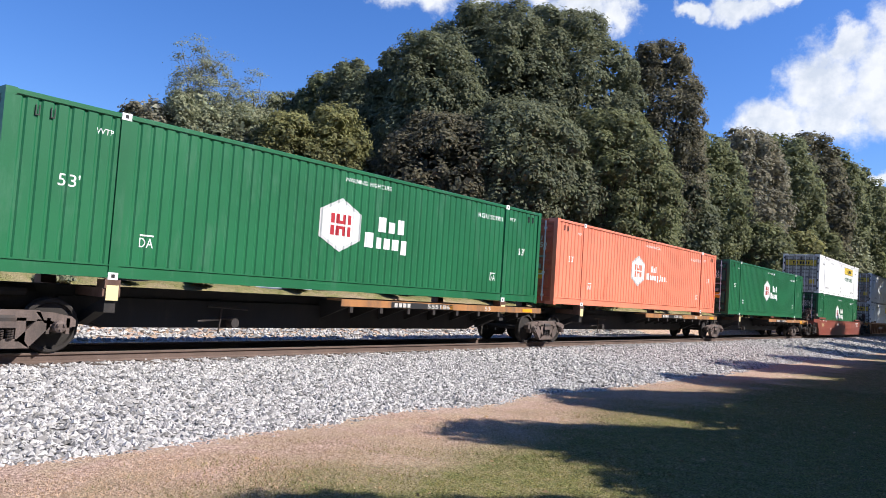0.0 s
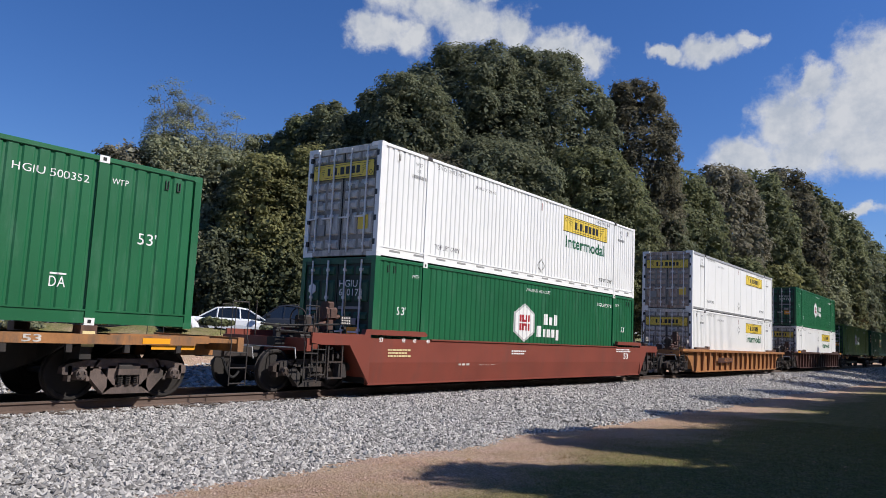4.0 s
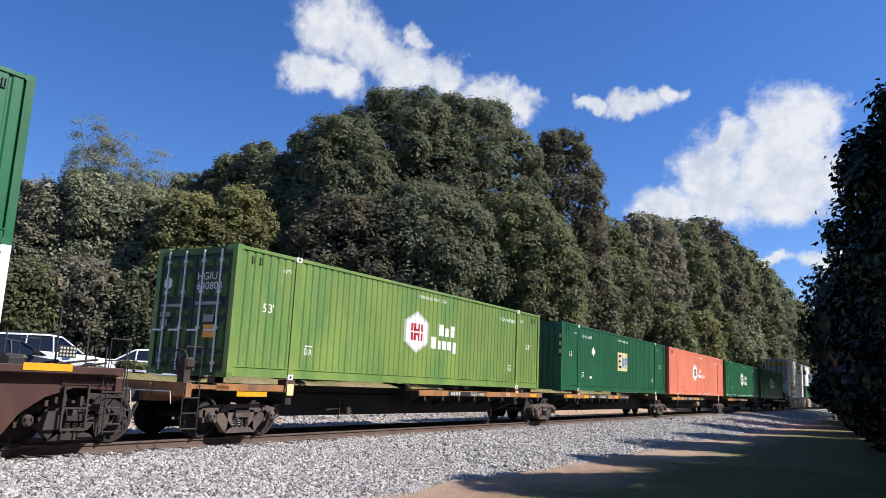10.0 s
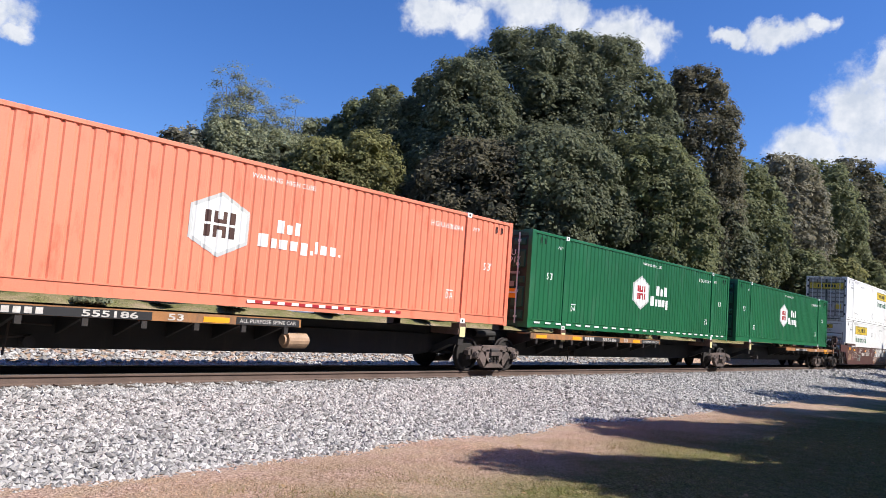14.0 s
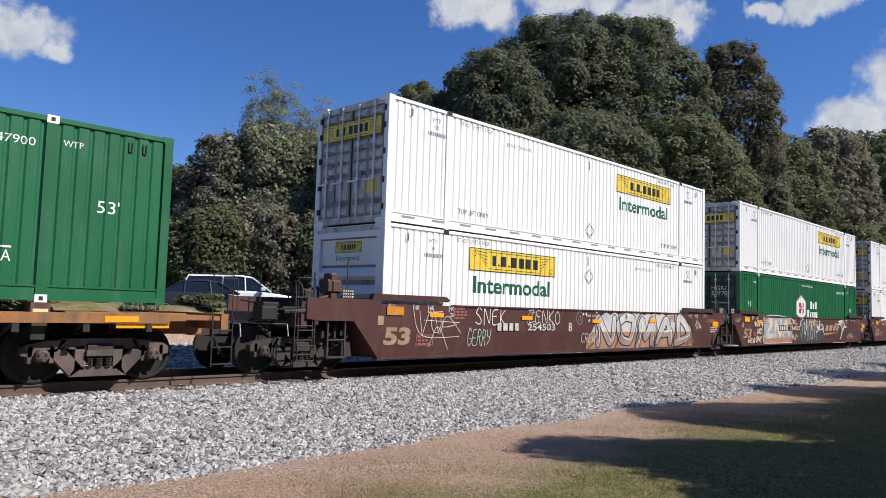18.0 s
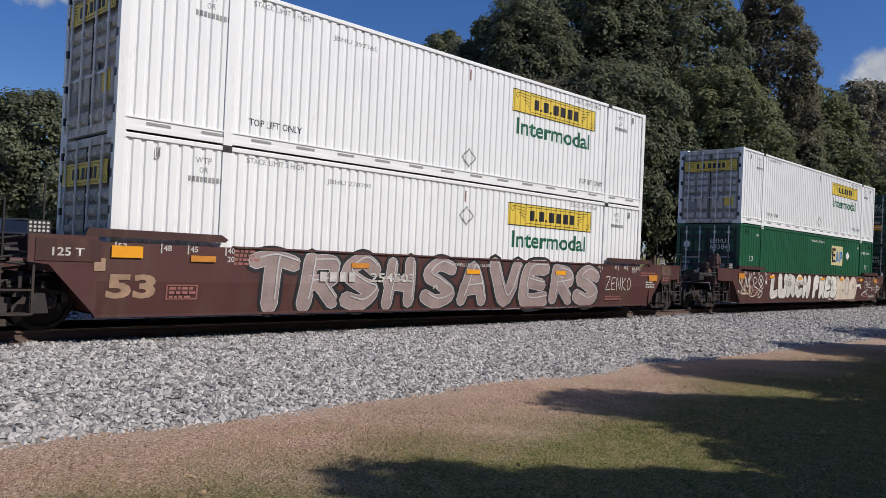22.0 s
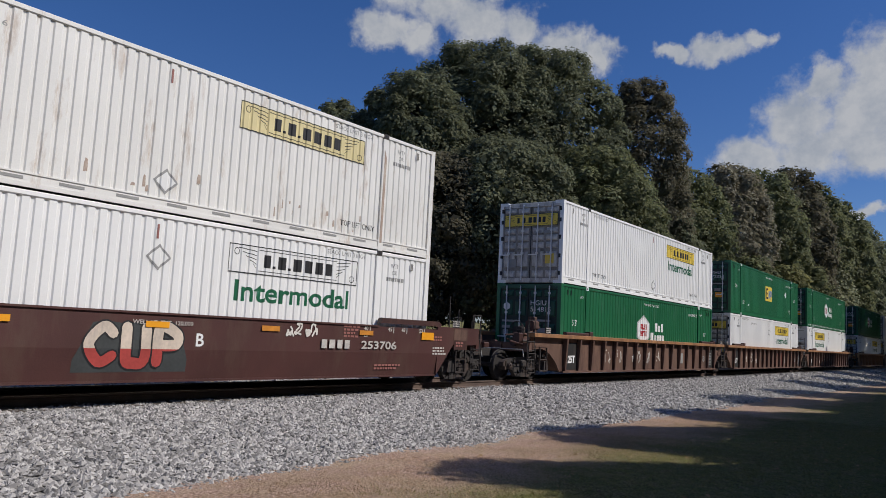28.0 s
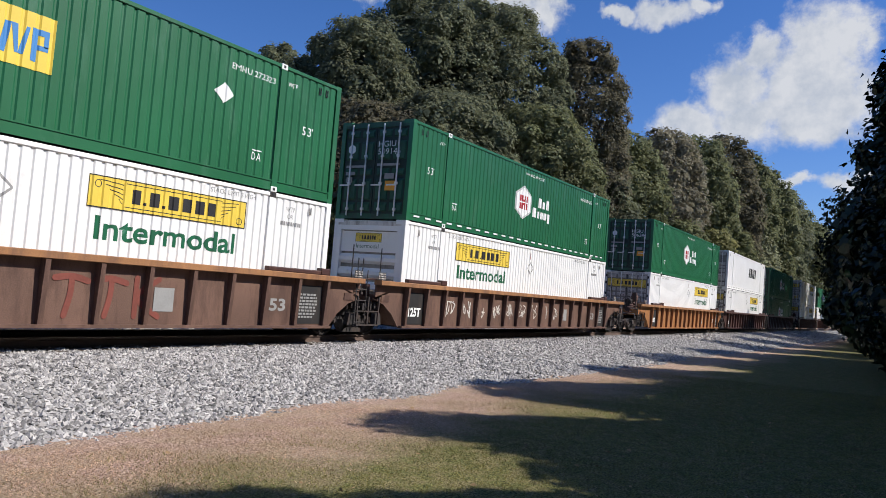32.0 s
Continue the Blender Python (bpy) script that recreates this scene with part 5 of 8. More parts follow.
def wheelset_mesh():
    s = Solid()
    s.turned((0, 0, 0), [(-0.95, 0.07), (0.95, 0.07)], 10)
    for d in (-1, 1):
        prof = [(-0.068, WR - 0.02), (-0.055, WR + 0.0), (0.035, WR), (0.045, WR + 0.025), (0.062, WR + 0.025), (0.068, WR - 0.01), (0.068, WR - 0.06), (0.03, WR - 0.075), (0.02, 0.16), (0.09, 0.14), (0.09, 0.075)]
        back = [(-0.09, 0.075), (-0.09, 0.14), (-0.03, 0.17), (-0.02, WR - 0.08), (-0.068, WR - 0.065)]
        full = back + prof
        s.turned((0, d * 0.7525, 0), [(-d * y, r) for y, r in full] if d < 0 else [(-y, r) for y, r in full][::1], 28)
    return s.mesh("wheelset", M["wheel"])


def sideframe_mesh(skin="truck"):
    """Cast side frame of a three-piece truck with its windows, bearing ends and spring nest."""
    s = Solid()
    y0, y1 = -0.075, 0.075
    bars = [
        [(-1.18, 0.46), (-1.06, 0.44), (-0.66, 0.52), (-0.52, 0.70), (-0.80, 0.69), (-1.10, 0.63), (-1.18, 0.57)],
        [(1.18, 0.46), (1.18, 0.57), (1.10, 0.63), (0.80, 0.69), (0.52, 0.70), (0.66, 0.52), (1.06, 0.44)],
        [(-0.66, 0.55), (0.66, 0.55), (0.58, 0.72), (-0.58, 0.72)],
        [(-0.84, 0.54), (-0.44, 0.12), (-0.25, 0.25), (-0.56, 0.58)],
        [(0.84, 0.54), (0.56, 0.58), (0.25, 0.25), (0.44, 0.12)],
        [(-0.46, 0.11), (0.46, 0.11), (0.36, 0.26), (-0.36, 0.26)],
        [(-0.38, 0.22), (-0.23, 0.22), (-0.23, 0.60), (-0.38, 0.60)],
        [(0.23, 0.22), (0.38, 0.22), (0.38, 0.60), (0.23, 0.60)],
    ]
    for o in bars:
        s.prism_y(o, y0, y1)
    for x in (-0.89, 0.89):
        s.box(x - 0.19, x - 0.13, y0, y1, 0.34, 0.60)
        s.box(x + 0.13, x + 0.19, y0, y1, 0.34, 0.60)
        s.turned((x, -0.05, WR), [(-0.13, 0.0001), (-0.13, 0.06), (-0.11, 0.10), (0.12, 0.11)], 14)
        for i in range(3):
            a = 2.094 * i + 0.5
            s.box(x + math.cos(a) * 0.06 - 0.018, x + math.cos(a) * 0.06 + 0.018, -0.20, -0.17, WR + math.sin(a) * 0.06 - 0.018, WR + math.sin(a) * 0.06 + 0.018)
    s.box(-0.22, 0.22, -0.14, 0.12, 0.44, 0.54)
    return s.mesh("side_frame", M[skin])


def spring_mesh():
    s = Solid()
    n = 40
    for x in (-0.15, 0.0, 0.15):
        pts = [(x + 0.055 * math.cos(i * 0.785), -0.06 + 0.055 * math.sin(i * 0.785), 0.25 + 0.19 * i / n) for i in range(n + 1)]
        for p, q in zip(pts, pts[1:]):
            s.rod(p, q, 0.013, 4)
    return s.mesh("spring_nest", M["truck"])


WHEELS = []


def bogie(parent, x, skin="truck"):
    """A two-axle truck under a car at x, with side frames, bolster, springs and two wheelsets."""
    b = part("bogie", shared("bolster", lambda: Solid().box(-0.2, 0.2, -1.12, 1.12, 0.42, 0.64, c=0.04).box(-0.34, 0.34, -0.36, 0.36, 0.60, 0.74).mesh("bolster", M["truck"])), parent, (x, 0, 0))
    for d in (-1, 1):
        part("side_frame", shared(("sf", skin), lambda: sideframe_mesh(skin)), b, pose(0, d * 1.0, 0, 0, 0, 0 if d < 0 else 180))
        part("spring_nest", shared("sn", spring_mesh), b, pose(0, d * 1.0, 0, 0, 0, 0 if d < 0 else 180))
    for dx in (-0.89, 0.89):
        w = part("wheelset", shared("ws", wheelset_mesh), b, (dx, 0, WR))
        WHEELS.append((w, dx))
    for d in (-1, 1):
        part("brake_shoe", shared(("shoe", d), lambda: Solid().prism_y([(d * 0.5, 0.28), (d * 0.58, 0.30), (d * 0.56, 0.62), (d * 0.48, 0.62)], -0.80, -0.70).mesh("brake_shoe", M["truck"])), b)
    return b


def ladder_mesh(w, z0, z1, rungs, r=0.014):
    s = Solid()
    for x in (0, w):
        s.rod((x, 0, z0), (x, 0, z1), r, 6)
    for i in range(rungs):
        z = z0 + (z1 - z0) * (i + 0.15) / rungs
        s.rod((0, 0, z), (w, 0, z), r, 6)
    return s.mesh("ladder", M["truck"])


def grab_mesh(w, h):
    s = Solid()
    for x in (0, w):
        s.rod((x, 0, 0), (x, 0, h), 0.010, 6)
    s.rod((0, 0, h), (w, 0, h), 0.012, 6)
    return s.mesh("grab_iron", M["truck"])


def coupler(parent, x, d):
    """Coupler with its shank, hose and cut lever at a car's end; d is -1 or 1."""
    s = Solid()
    s.box(min(0, d * 0.9), max(0, d * 0.9), -0.11, 0.11, 0.72, 0.96)
    s.box(min(d * 0.85, d * 1.22), max(d * 0.85, d * 1.22), -0.17, 0.19, 0.69, 1.0, c=0.05)
    part("coupler", shared(("coupler", d), lambda: s.mesh("coupler", M["truck"])), parent, (x, 0, 0))

    def hose():
        h = Solid()
        pts = [(d * (0.3 + 0.45 * i / 8), -0.42, 0.72 - 0.42 * math.sin(math.pi * min(1, i / 8 * 0.75))) for i in range(9)]
        for p, q in zip(pts, pts[1:]):
            h.rod(p, q, 0.028, 6)
        return h.mesh("brake_hose", M["rubber"])
    part("brake_hose", shared(("hose", d), hose), parent, (x, 0, 0))
    part("cut_lever", shared(("lever", d), lambda: Solid().rod((d * 0.3, -1.35, 0.98), (d * 0.75, -0.2, 0.98), 0.013, 6).rod((d * 0.3, -1.35, 0.98), (d * 0.3, -1.4, 0.75), 0.013, 6).mesh("cut_lever", M["steel"])), parent, (x, 0, 0))


def end_platform(parent, x, d, paint, z=1.12, free=True, wheel=False):
    """Walkway, steps and grab irons over the truck at a well or spine car's end; d points outwards."""
    me = shared(("plat", paint, d, free), lambda: Solid().box(min(-0.2 * d, 1.55 * d), max(-0.2 * d, 1.55 * d), -0.42, 0.42, 0.74, 1.10).box(min(0.35 * d, 1.45 * d), max(0.35 * d, 1.45 * d), -1.42, 1.42, 1.02, 1.10).box(min(1.36 * d, 1.5 * d), max(1.36 * d, 1.5 * d), -1.45, 1.45, 0.86, 1.14).mesh("end_platform", M[paint]))
    part("end_platform", me, parent, (x, 0, z - 1.10))
    xl = x + d * 1.38 - (0.0 if d > 0 else 0.0)
    part("ladder", shared(("lad", 0.40), lambda: ladder_mesh(0.40, 0.22, 1.12, 3)), parent, (xl - 0.2, -1.47, 0))
    part("grab_iron", shared("grab", lambda: grab_mesh(0.40, 0.75)), parent, (xl - 0.2, -1.44, z))
    part("grab_iron", shared("grab", lambda: grab_mesh(0.40, 0.75)), parent, (xl - 0.2, 1.44, z))
    if wheel:
        def brake_wheel():
            s = Solid()
            n = 20
            pts = [(0, 0.26 * math.cos(6.2832 * i / n), 0.26 * math.sin(6.2832 * i / n)) for i in range(n)]
            for i in range(n):
                s.rod(pts[i], pts[(i + 1) % n], 0.016, 5)
            for i in range(0, n, 5):
                s.rod((0, 0, 0), pts[i], 0.012, 5)
            return s.mesh("hand_brake_wheel", M["truck"])
        part("brake_stand", shared("bstand", lambda: Solid().box(-0.08, 0.08, -0.10, 0.10, 0, 0.45, c=0.02).box(-0.11, 0.11, -0.16, 0.16, 0.32, 0.55, c=0.04).mesh("brake_stand", M["truck"])), parent, (x + d * 1.0, -0.75, z))
        part("hand_brake_wheel", shared("bwheel", brake_wheel), parent, (x + d * 1.16, -0.75, z + 0.45))


def end_gear(parent, x, d):
    """Posts, a side ladder frame, dotted plates, hose and brackets at a well car's end; d points outwards."""
    part("stanchion", shared("stan", lambda: Solid().rod((0, 0, 0), (0, 0, 0.95), 0.016, 6).box(-0.04, 0.04, -0.04, 0.04, 0, 0.06).mesh("stanchion", M["truck"])), parent, (x + d * 0.25, -1.3, 1.42))
    part("stanchion", KEPT["stan"], parent, (x + d * 0.95, -1.1, 1.10))
    part("stanchion", KEPT["stan"], parent, (x + d * 0.75, 1.2, 1.10))
    part("dotted_plate", plate_mesh("dotp", [rect(0, 0, 0.32, 0.20)], M["mark_black"]), parent, (x + d * 0.35 - 0.16, -1.46, 1.52), "black plate with white reflector dots")
    dots = [[(0.04 + i * 0.06 + 0.022 * math.cos(1.047 * k), 0.04 + j * 0.06 + 0.022 * math.sin(1.047 * k)) for k in range(6)] for i in range(5) for j in range(3)]
    part("reflector_dots", plate_mesh("dots", dots, M["mark_worn"], 0.003), parent, (x + d * 0.35 - 0.16, -1.465, 1.52))

    def gear():
        s = Solid()
        for i in range(5):
            s.box(d * (0.2 + 0.16 * i) - 0.03, d * (0.2 + 0.16 * i) + 0.03, -1.30, -0.5, 0.70 + 0.05 * (i % 2), 0.80 + 0.07 * (i % 3))
        s.rod((d * 0.1, -1.2, 0.92), (d * 1.1, -1.15, 0.70), 0.03, 8)
        s.rod((d * 0.15, -1.0, 1.2), (d * 1.2, -1.0, 1.24), 0.035, 8)
        s.prism_y([(d * 0.3 - 0.16, 0.32), (d * 0.3 + 0.16, 0.32), (d * 0.3 + 0.10, 0.62), (d * 0.3 - 0.10, 0.62)], -1.38, -1.24)
        return s.mesh("end_gear", M["truck"])
    part("end_gear", shared(("egear", d), gear), parent, (x, 0, 0))
    part("step", shared("stepx", lambda: Solid().box(-0.24, 0.24, -1.48, -1.30, 0.30, 0.335).box(-0.24, -0.205, -1.47, -1.43, 0.30, 1.06).box(0.205, 0.24, -1.47, -1.43, 0.30, 1.06).box(-0.24, 0.24, -1.47, -1.43, 0.66, 0.69).mesh("step", M["truck"])), parent, (x + d * 0.62, 0, 0))

    def pipe():
        s = Solid()
        pts = [(d * (0.2 + 0.09 * i), -0.95 + 0.03 * i, 0.98 - 0.30 * math.sin(math.pi * i / 9)) for i in range(10)]
        for p, q in zip(pts, pts[1:]):
            s.rod(p, q, 0.022, 6)
        return s.mesh("air_hose", M["rubber"])
    part("air_hose", shared(("ahose", d), pipe), parent, (x, 0, 0))


def brake_column(parent, x, d):
    """Upright brake housing with its lever arms, chain box and pipes at a well car's coupled end; d points outwards."""
    def housing():
        s = Solid()
        s.box(-0.09, 0.09, -0.12, 0.12, 1.05, 2.05, c=0.03)
        s.box(-0.17, 0.17, -0.16, 0.16, 1.62, 1.92, c=0.05)
        s.rod((-0.3, -0.05, 1.5), (0.34, -0.05, 1.72), 0.045, 8)
        return s.mesh("brake_housing", M["rustgear"])

    def linkage():
        s = Solid()
        s.rod((0, 0, 1.2), (d * 0.85, 0.1, 1.42), 0.035, 8)
        s.rod((d * 0.2, 0.15, 1.10), (d * 0.25, 0.15, 1.75), 0.025, 6)
        s.rod((d * 0.25, 0.15, 1.75), (d * 0.7, 0.15, 1.62), 0.025, 6)
        s.turned((d * 0.62, -0.1, 1.34), [(-0.12, 0.09), (-0.10, 0.15), (0.10, 0.15), (0.12, 0.09)], 14)
        s.box(min(d * 0.3, d * 0.75), max(d * 0.3, d * 0.75), -0.3, 0.25, 1.12, 1.26, c=0.03)
        return s.mesh("brake_linkage", M["rustgear"])
    part("brake_housing", shared("bhouse", housing), parent, (x + d * 0.35, -0.85, 0), "rusty brown upright brake housing")
    part("brake_linkage", shared(("blink", d), linkage), parent, (x + d * 0.2, -0.70, 0), "rusty brown brake linkage")


def clutter_mesh(seed, paint):
    """Pipes, valves and brackets over a truck."""
    rng = random.Random(seed)
    s = Solid()
    for i in range(6):
        y, z = rng.uniform(-1.2, -0.4), rng.uniform(0.95, 1.5)
        s.rod((rng.uniform(-1.1, -0.5), y, z), (rng.uniform(0.4, 1.1), y + rng.uniform(-0.2, 0.2), z + rng.uniform(-0.25, 0.25)), rng.uniform(0.015, 0.035), 6)
    for i in range(7):
        x, y, z = rng.uniform(-0.9, 0.9), rng.uniform(-1.2, 0.6), rng.uniform(1.0, 1.3)
        w, h = rng.uniform(0.06, 0.18), rng.uniform(0.08, 0.3)
        s.box(x - w, x + w, y - w, y + w, z - 0.1, z + h, c=0.03)
    s.rod((-0.4, -0.9, 1.2), (0.35, -0.9, 1.2), 0.13, 12)
    return s.mesh("brake_gear", M[paint])


def well_car(name, label, style, paint, left, right, z_top=1.45, z_bot=0.27, hump=1.58, lt=-1.65, rt=17.8, own_right=False, wheel=False, deck=None):
    """A well car unit: left and right say 'open' (coupled end) or 'joint' (articulated). Origin on the rail under its container's left end."""
    top = tagged(new(name), label, "railcar", group="railcars of the train")
    xl = -2.15 if left == "open" else -1.25
    xr = CL + 2.15 if right == "open" else CL + 1.25
    pm = M[paint]
    deck = deck or paint
    if style == "plate":
        def side(out):
            s = Solid()
            o = [(xl, 1.10), (xl + 0.55, 1.06), (-0.95, 1.06), (-0.25, z_bot), (CL + 0.25, z_bot), (CL + 0.95, 1.06), (xr - 0.55, 1.06), (xr, 1.10), (xr, z_top + 0.06), (CL - 1.9, z_top + 0.06), (CL - 2.1, z_top - 0.02), (2.1, z_top - 0.02), (1.9, z_top + 0.06), (xl, z_top + 0.06)]
            a, b = out * 1.50, out * 1.44
            mid = [(-0.25, z_bot), (CL + 0.25, z_bot), (CL + 0.25, z_top - 0.02), (-0.25, z_top - 0.02)]
            zf = z_bot + 0.46 * (z_top - z_bot)
            q = [(a, zf), (a, z_top - 0.02), (b, z_top - 0.02), (b, zf), (out * 1.36, z_bot), (out * 1.44, z_bot)]
            s.prism_x(q if out > 0 else q[::-1], -0.25, CL + 0.25)
            s.prism_y([(xl, 1.10), (xl + 0.3, 1.06), (-0.95, 1.06), (-0.25, z_bot), (-0.25, z_top + 0.06), (xl, z_top + 0.06)], min(a, b), max(a, b))
            s.prism_y([(CL + 0.25, z_bot), (CL + 0.95, 1.06), (xr - 0.3, 1.06), (xr, 1.10), (xr, z_top + 0.06), (CL + 0.25, z_top + 0.06)], min(a, b), max(a, b))
            s.box(-0.25, CL + 0.25, min(out * 1.47, out * 1.36), max(out * 1.47, out * 1.36), z_bot - 0.03, z_bot + 0.012)
            return s.mesh("side_sill", pm)

        for out in (-1, 1):
            part("side_sill", shared(("side", style, paint, left, right, out, z_top, z_bot), lambda: side(out)), top)
            cap = shared(("cap", paint, out), lambda: Solid().prism_y([(-0.45, 0), (1.92, 0), (1.98, 0.05), (1.85, 0.13), (-0.4, 0.13)], min(out * 1.49, out * 1.36), max(out * 1.49, out * 1.36)).mesh("guide_rail", M["darkbrown"] if paint != "redbrown" else pm))
            part("guide_rail", cap, top, (0, 0, z_top + 0.06))
            part("guide_rail", cap, top, (CL - 1.55, 0, z_top + 0.06))
            lip = shared(("lip", paint, out), lambda: Solid().box(2.1, CL - 2.1, min(out * 1.53, out * 1.40), max(out * 1.53, out * 1.40), -0.03, 0.005).mesh("top_chord", pm))
            part("top_chord", lip, top, (0, 0, z_top))
    else:
        def web(out):
            a, b = out * 1.40, out * 1.36
            s = Solid()
            arch = [(-0.15 - 0.95 * math.sin(t), 0.30 + 0.78 * math.cos(t) ** 0.8 if math.cos(t) > 0.02 else 0.30) for t in (0.15, 0.4, 0.7, 1.0, 1.3, 1.5)]
            s.prism_y([(-0.15, z_bot), (CL + 0.15, z_bot), (CL + 0.15, z_top), (-0.15, z_top)], min(a, b), max(a, b))
            s.prism_y([(xl, 0.98), (-1.35, 1.02), (-0.85, 0.86), (-0.45, 0.60), (-0.15, z_bot), (-0.15, z_top), (xl, z_top)], min(a, b), max(a, b))
            s.prism_y([(CL + 0.15, z_bot), (CL + 0.45, 0.60), (CL + 0.85, 0.86), (CL + 1.35, 1.02), (xr, 0.98), (xr, z_top), (CL + 0.15, z_top)], min(a, b), max(a, b))
            return s.mesh("side_web", pm)

        for out in (-1, 1):
            part("side_web", shared(("web", style, paint, left, right, out, z_top, z_bot), lambda: web(out)), top)
            part("top_chord", shared(("chord", deck, left, right, out, z_top), lambda: Solid().box(xl, xr, min(out * 1.58, out * 1.33), max(out * 1.58, out * 1.33), z_top, z_top + 0.13, c=0.012).mesh("top_chord", M[deck])), top)
            part("bottom_chord", shared(("bchord", paint, out, z_bot), lambda: Solid().box(-0.1, CL + 0.1, min(out * 1.52, out * 1.36), max(out * 1.52, out * 1.36), z_bot - 0.03, z_bot + 0.03).mesh("bottom_chord", pm)), top)
            rib = shared(("rib", paint, out, z_top, z_bot), lambda: Solid().prism_x([(out * 1.40, z_bot), (out * 1.49, z_bot + 0.03), (out * 1.56, z_top), (out * 1.40, z_top)] if out > 0 else [(out * 1.40, z_bot), (out * 1.40, z_top), (out * 1.56, z_top), (out * 1.49, z_bot + 0.03)], -0.045, 0.045).mesh("side_rib", pm))
            for i in range(17):
                part("side_rib", rib, top, (0.12 + i * 0.995, 0, 0))
            guide = shared(("guide", deck, out), lambda: Solid().box(0.0, 1.95, min(out * 1.50, out * 1.36), max(out * 1.50, out * 1.36), 0.0, 0.10, c=0.02).box(1.72, 2.0, min(out * 1.52, out * 1.34), max(out * 1.52, out * 1.34), 0.0, 0.16, c=0.02).mesh("guide_rail", M["darkbrown"] if paint != "ttx" else M["ttxrust"]))
            part("guide_rail", guide, top, (0.1, 0, z_top + 0.13))
            part("guide_rail", guide, top, pose(CL - 0.1, 0, z_top + 0.13, 0, 0, 180) if False else (CL - 2.1, 0, z_top + 0.13))
    floor = shared(("wfloor", z_bot), lambda: Solid().box(-0.2, CL + 0.2, -1.36, 1.36, z_bot, 0.365).mesh("well_floor", M["black"]))
    part("well_floor", floor, top)
    bulk = shared(("bulk", paint), lambda: Solid().prism_y([(0, 0.30), (0.06, 0.30), (-0.55, 1.12), (-0.62, 1.12)], -1.36, 1.36).mesh("bulkhead", pm))
    part("bulkhead", bulk, top, (-0.22, 0, 0))
    part("bulkhead", bulk, top, pose(CL + 0.22, 0, 0, 0, 0, 180))
    for x, d, kind, t in ((-0.75, -1, left, lt), (CL + 0.75, 1, right, rt)):
        if kind == "open":
            end_platform(top, x, d, paint if paint != "ttx" else "ttx", 1.15, wheel=wheel and d < 0)
            coupler(top, x + d * 1.45, d)
            if d < 0:
                brake_column(top, x, d)
        else:
            part("end_sill", shared(("esill", paint, d), lambda: Solid().box(min(0, d * 0.9), max(0, d * 0.9), -0.45, 0.45, 0.74, 1.12, c=0.05).box(min(-0.1 * d, d * 0.25), max(-0.1 * d, d * 0.25), -1.42, 1.42, 0.95, 1.12).mesh("end_sill", pm)), top, (x, 0, 0))
        end_gear(top, x, d)
    bogie(top, lt)
    part("brake_gear", shared(("clut", paint, left), lambda: clutter_mesh(len(paint) + len(left), "black" if style == "plate" else "darkbrown")), top, (lt, 0, 0))
    part("ladder", shared(("lad2", 0.42), lambda: ladder_mesh(0.42, 0.35, 1.75, 5)), top, (lt - 0.45, -1.46, 0))
    if right == "open" or own_right:
        bogie(top, rt)
        part("brake_gear", shared(("clut2", paint), lambda: clutter_mesh(77 + len(paint), "black")), top, (rt, 0, 0))
        part("ladder", shared(("lad2", 0.42), lambda: ladder_mesh(0.42, 0.35, 1.75, 5)), top, (rt + 0.2, -1.46, 0))
    return top


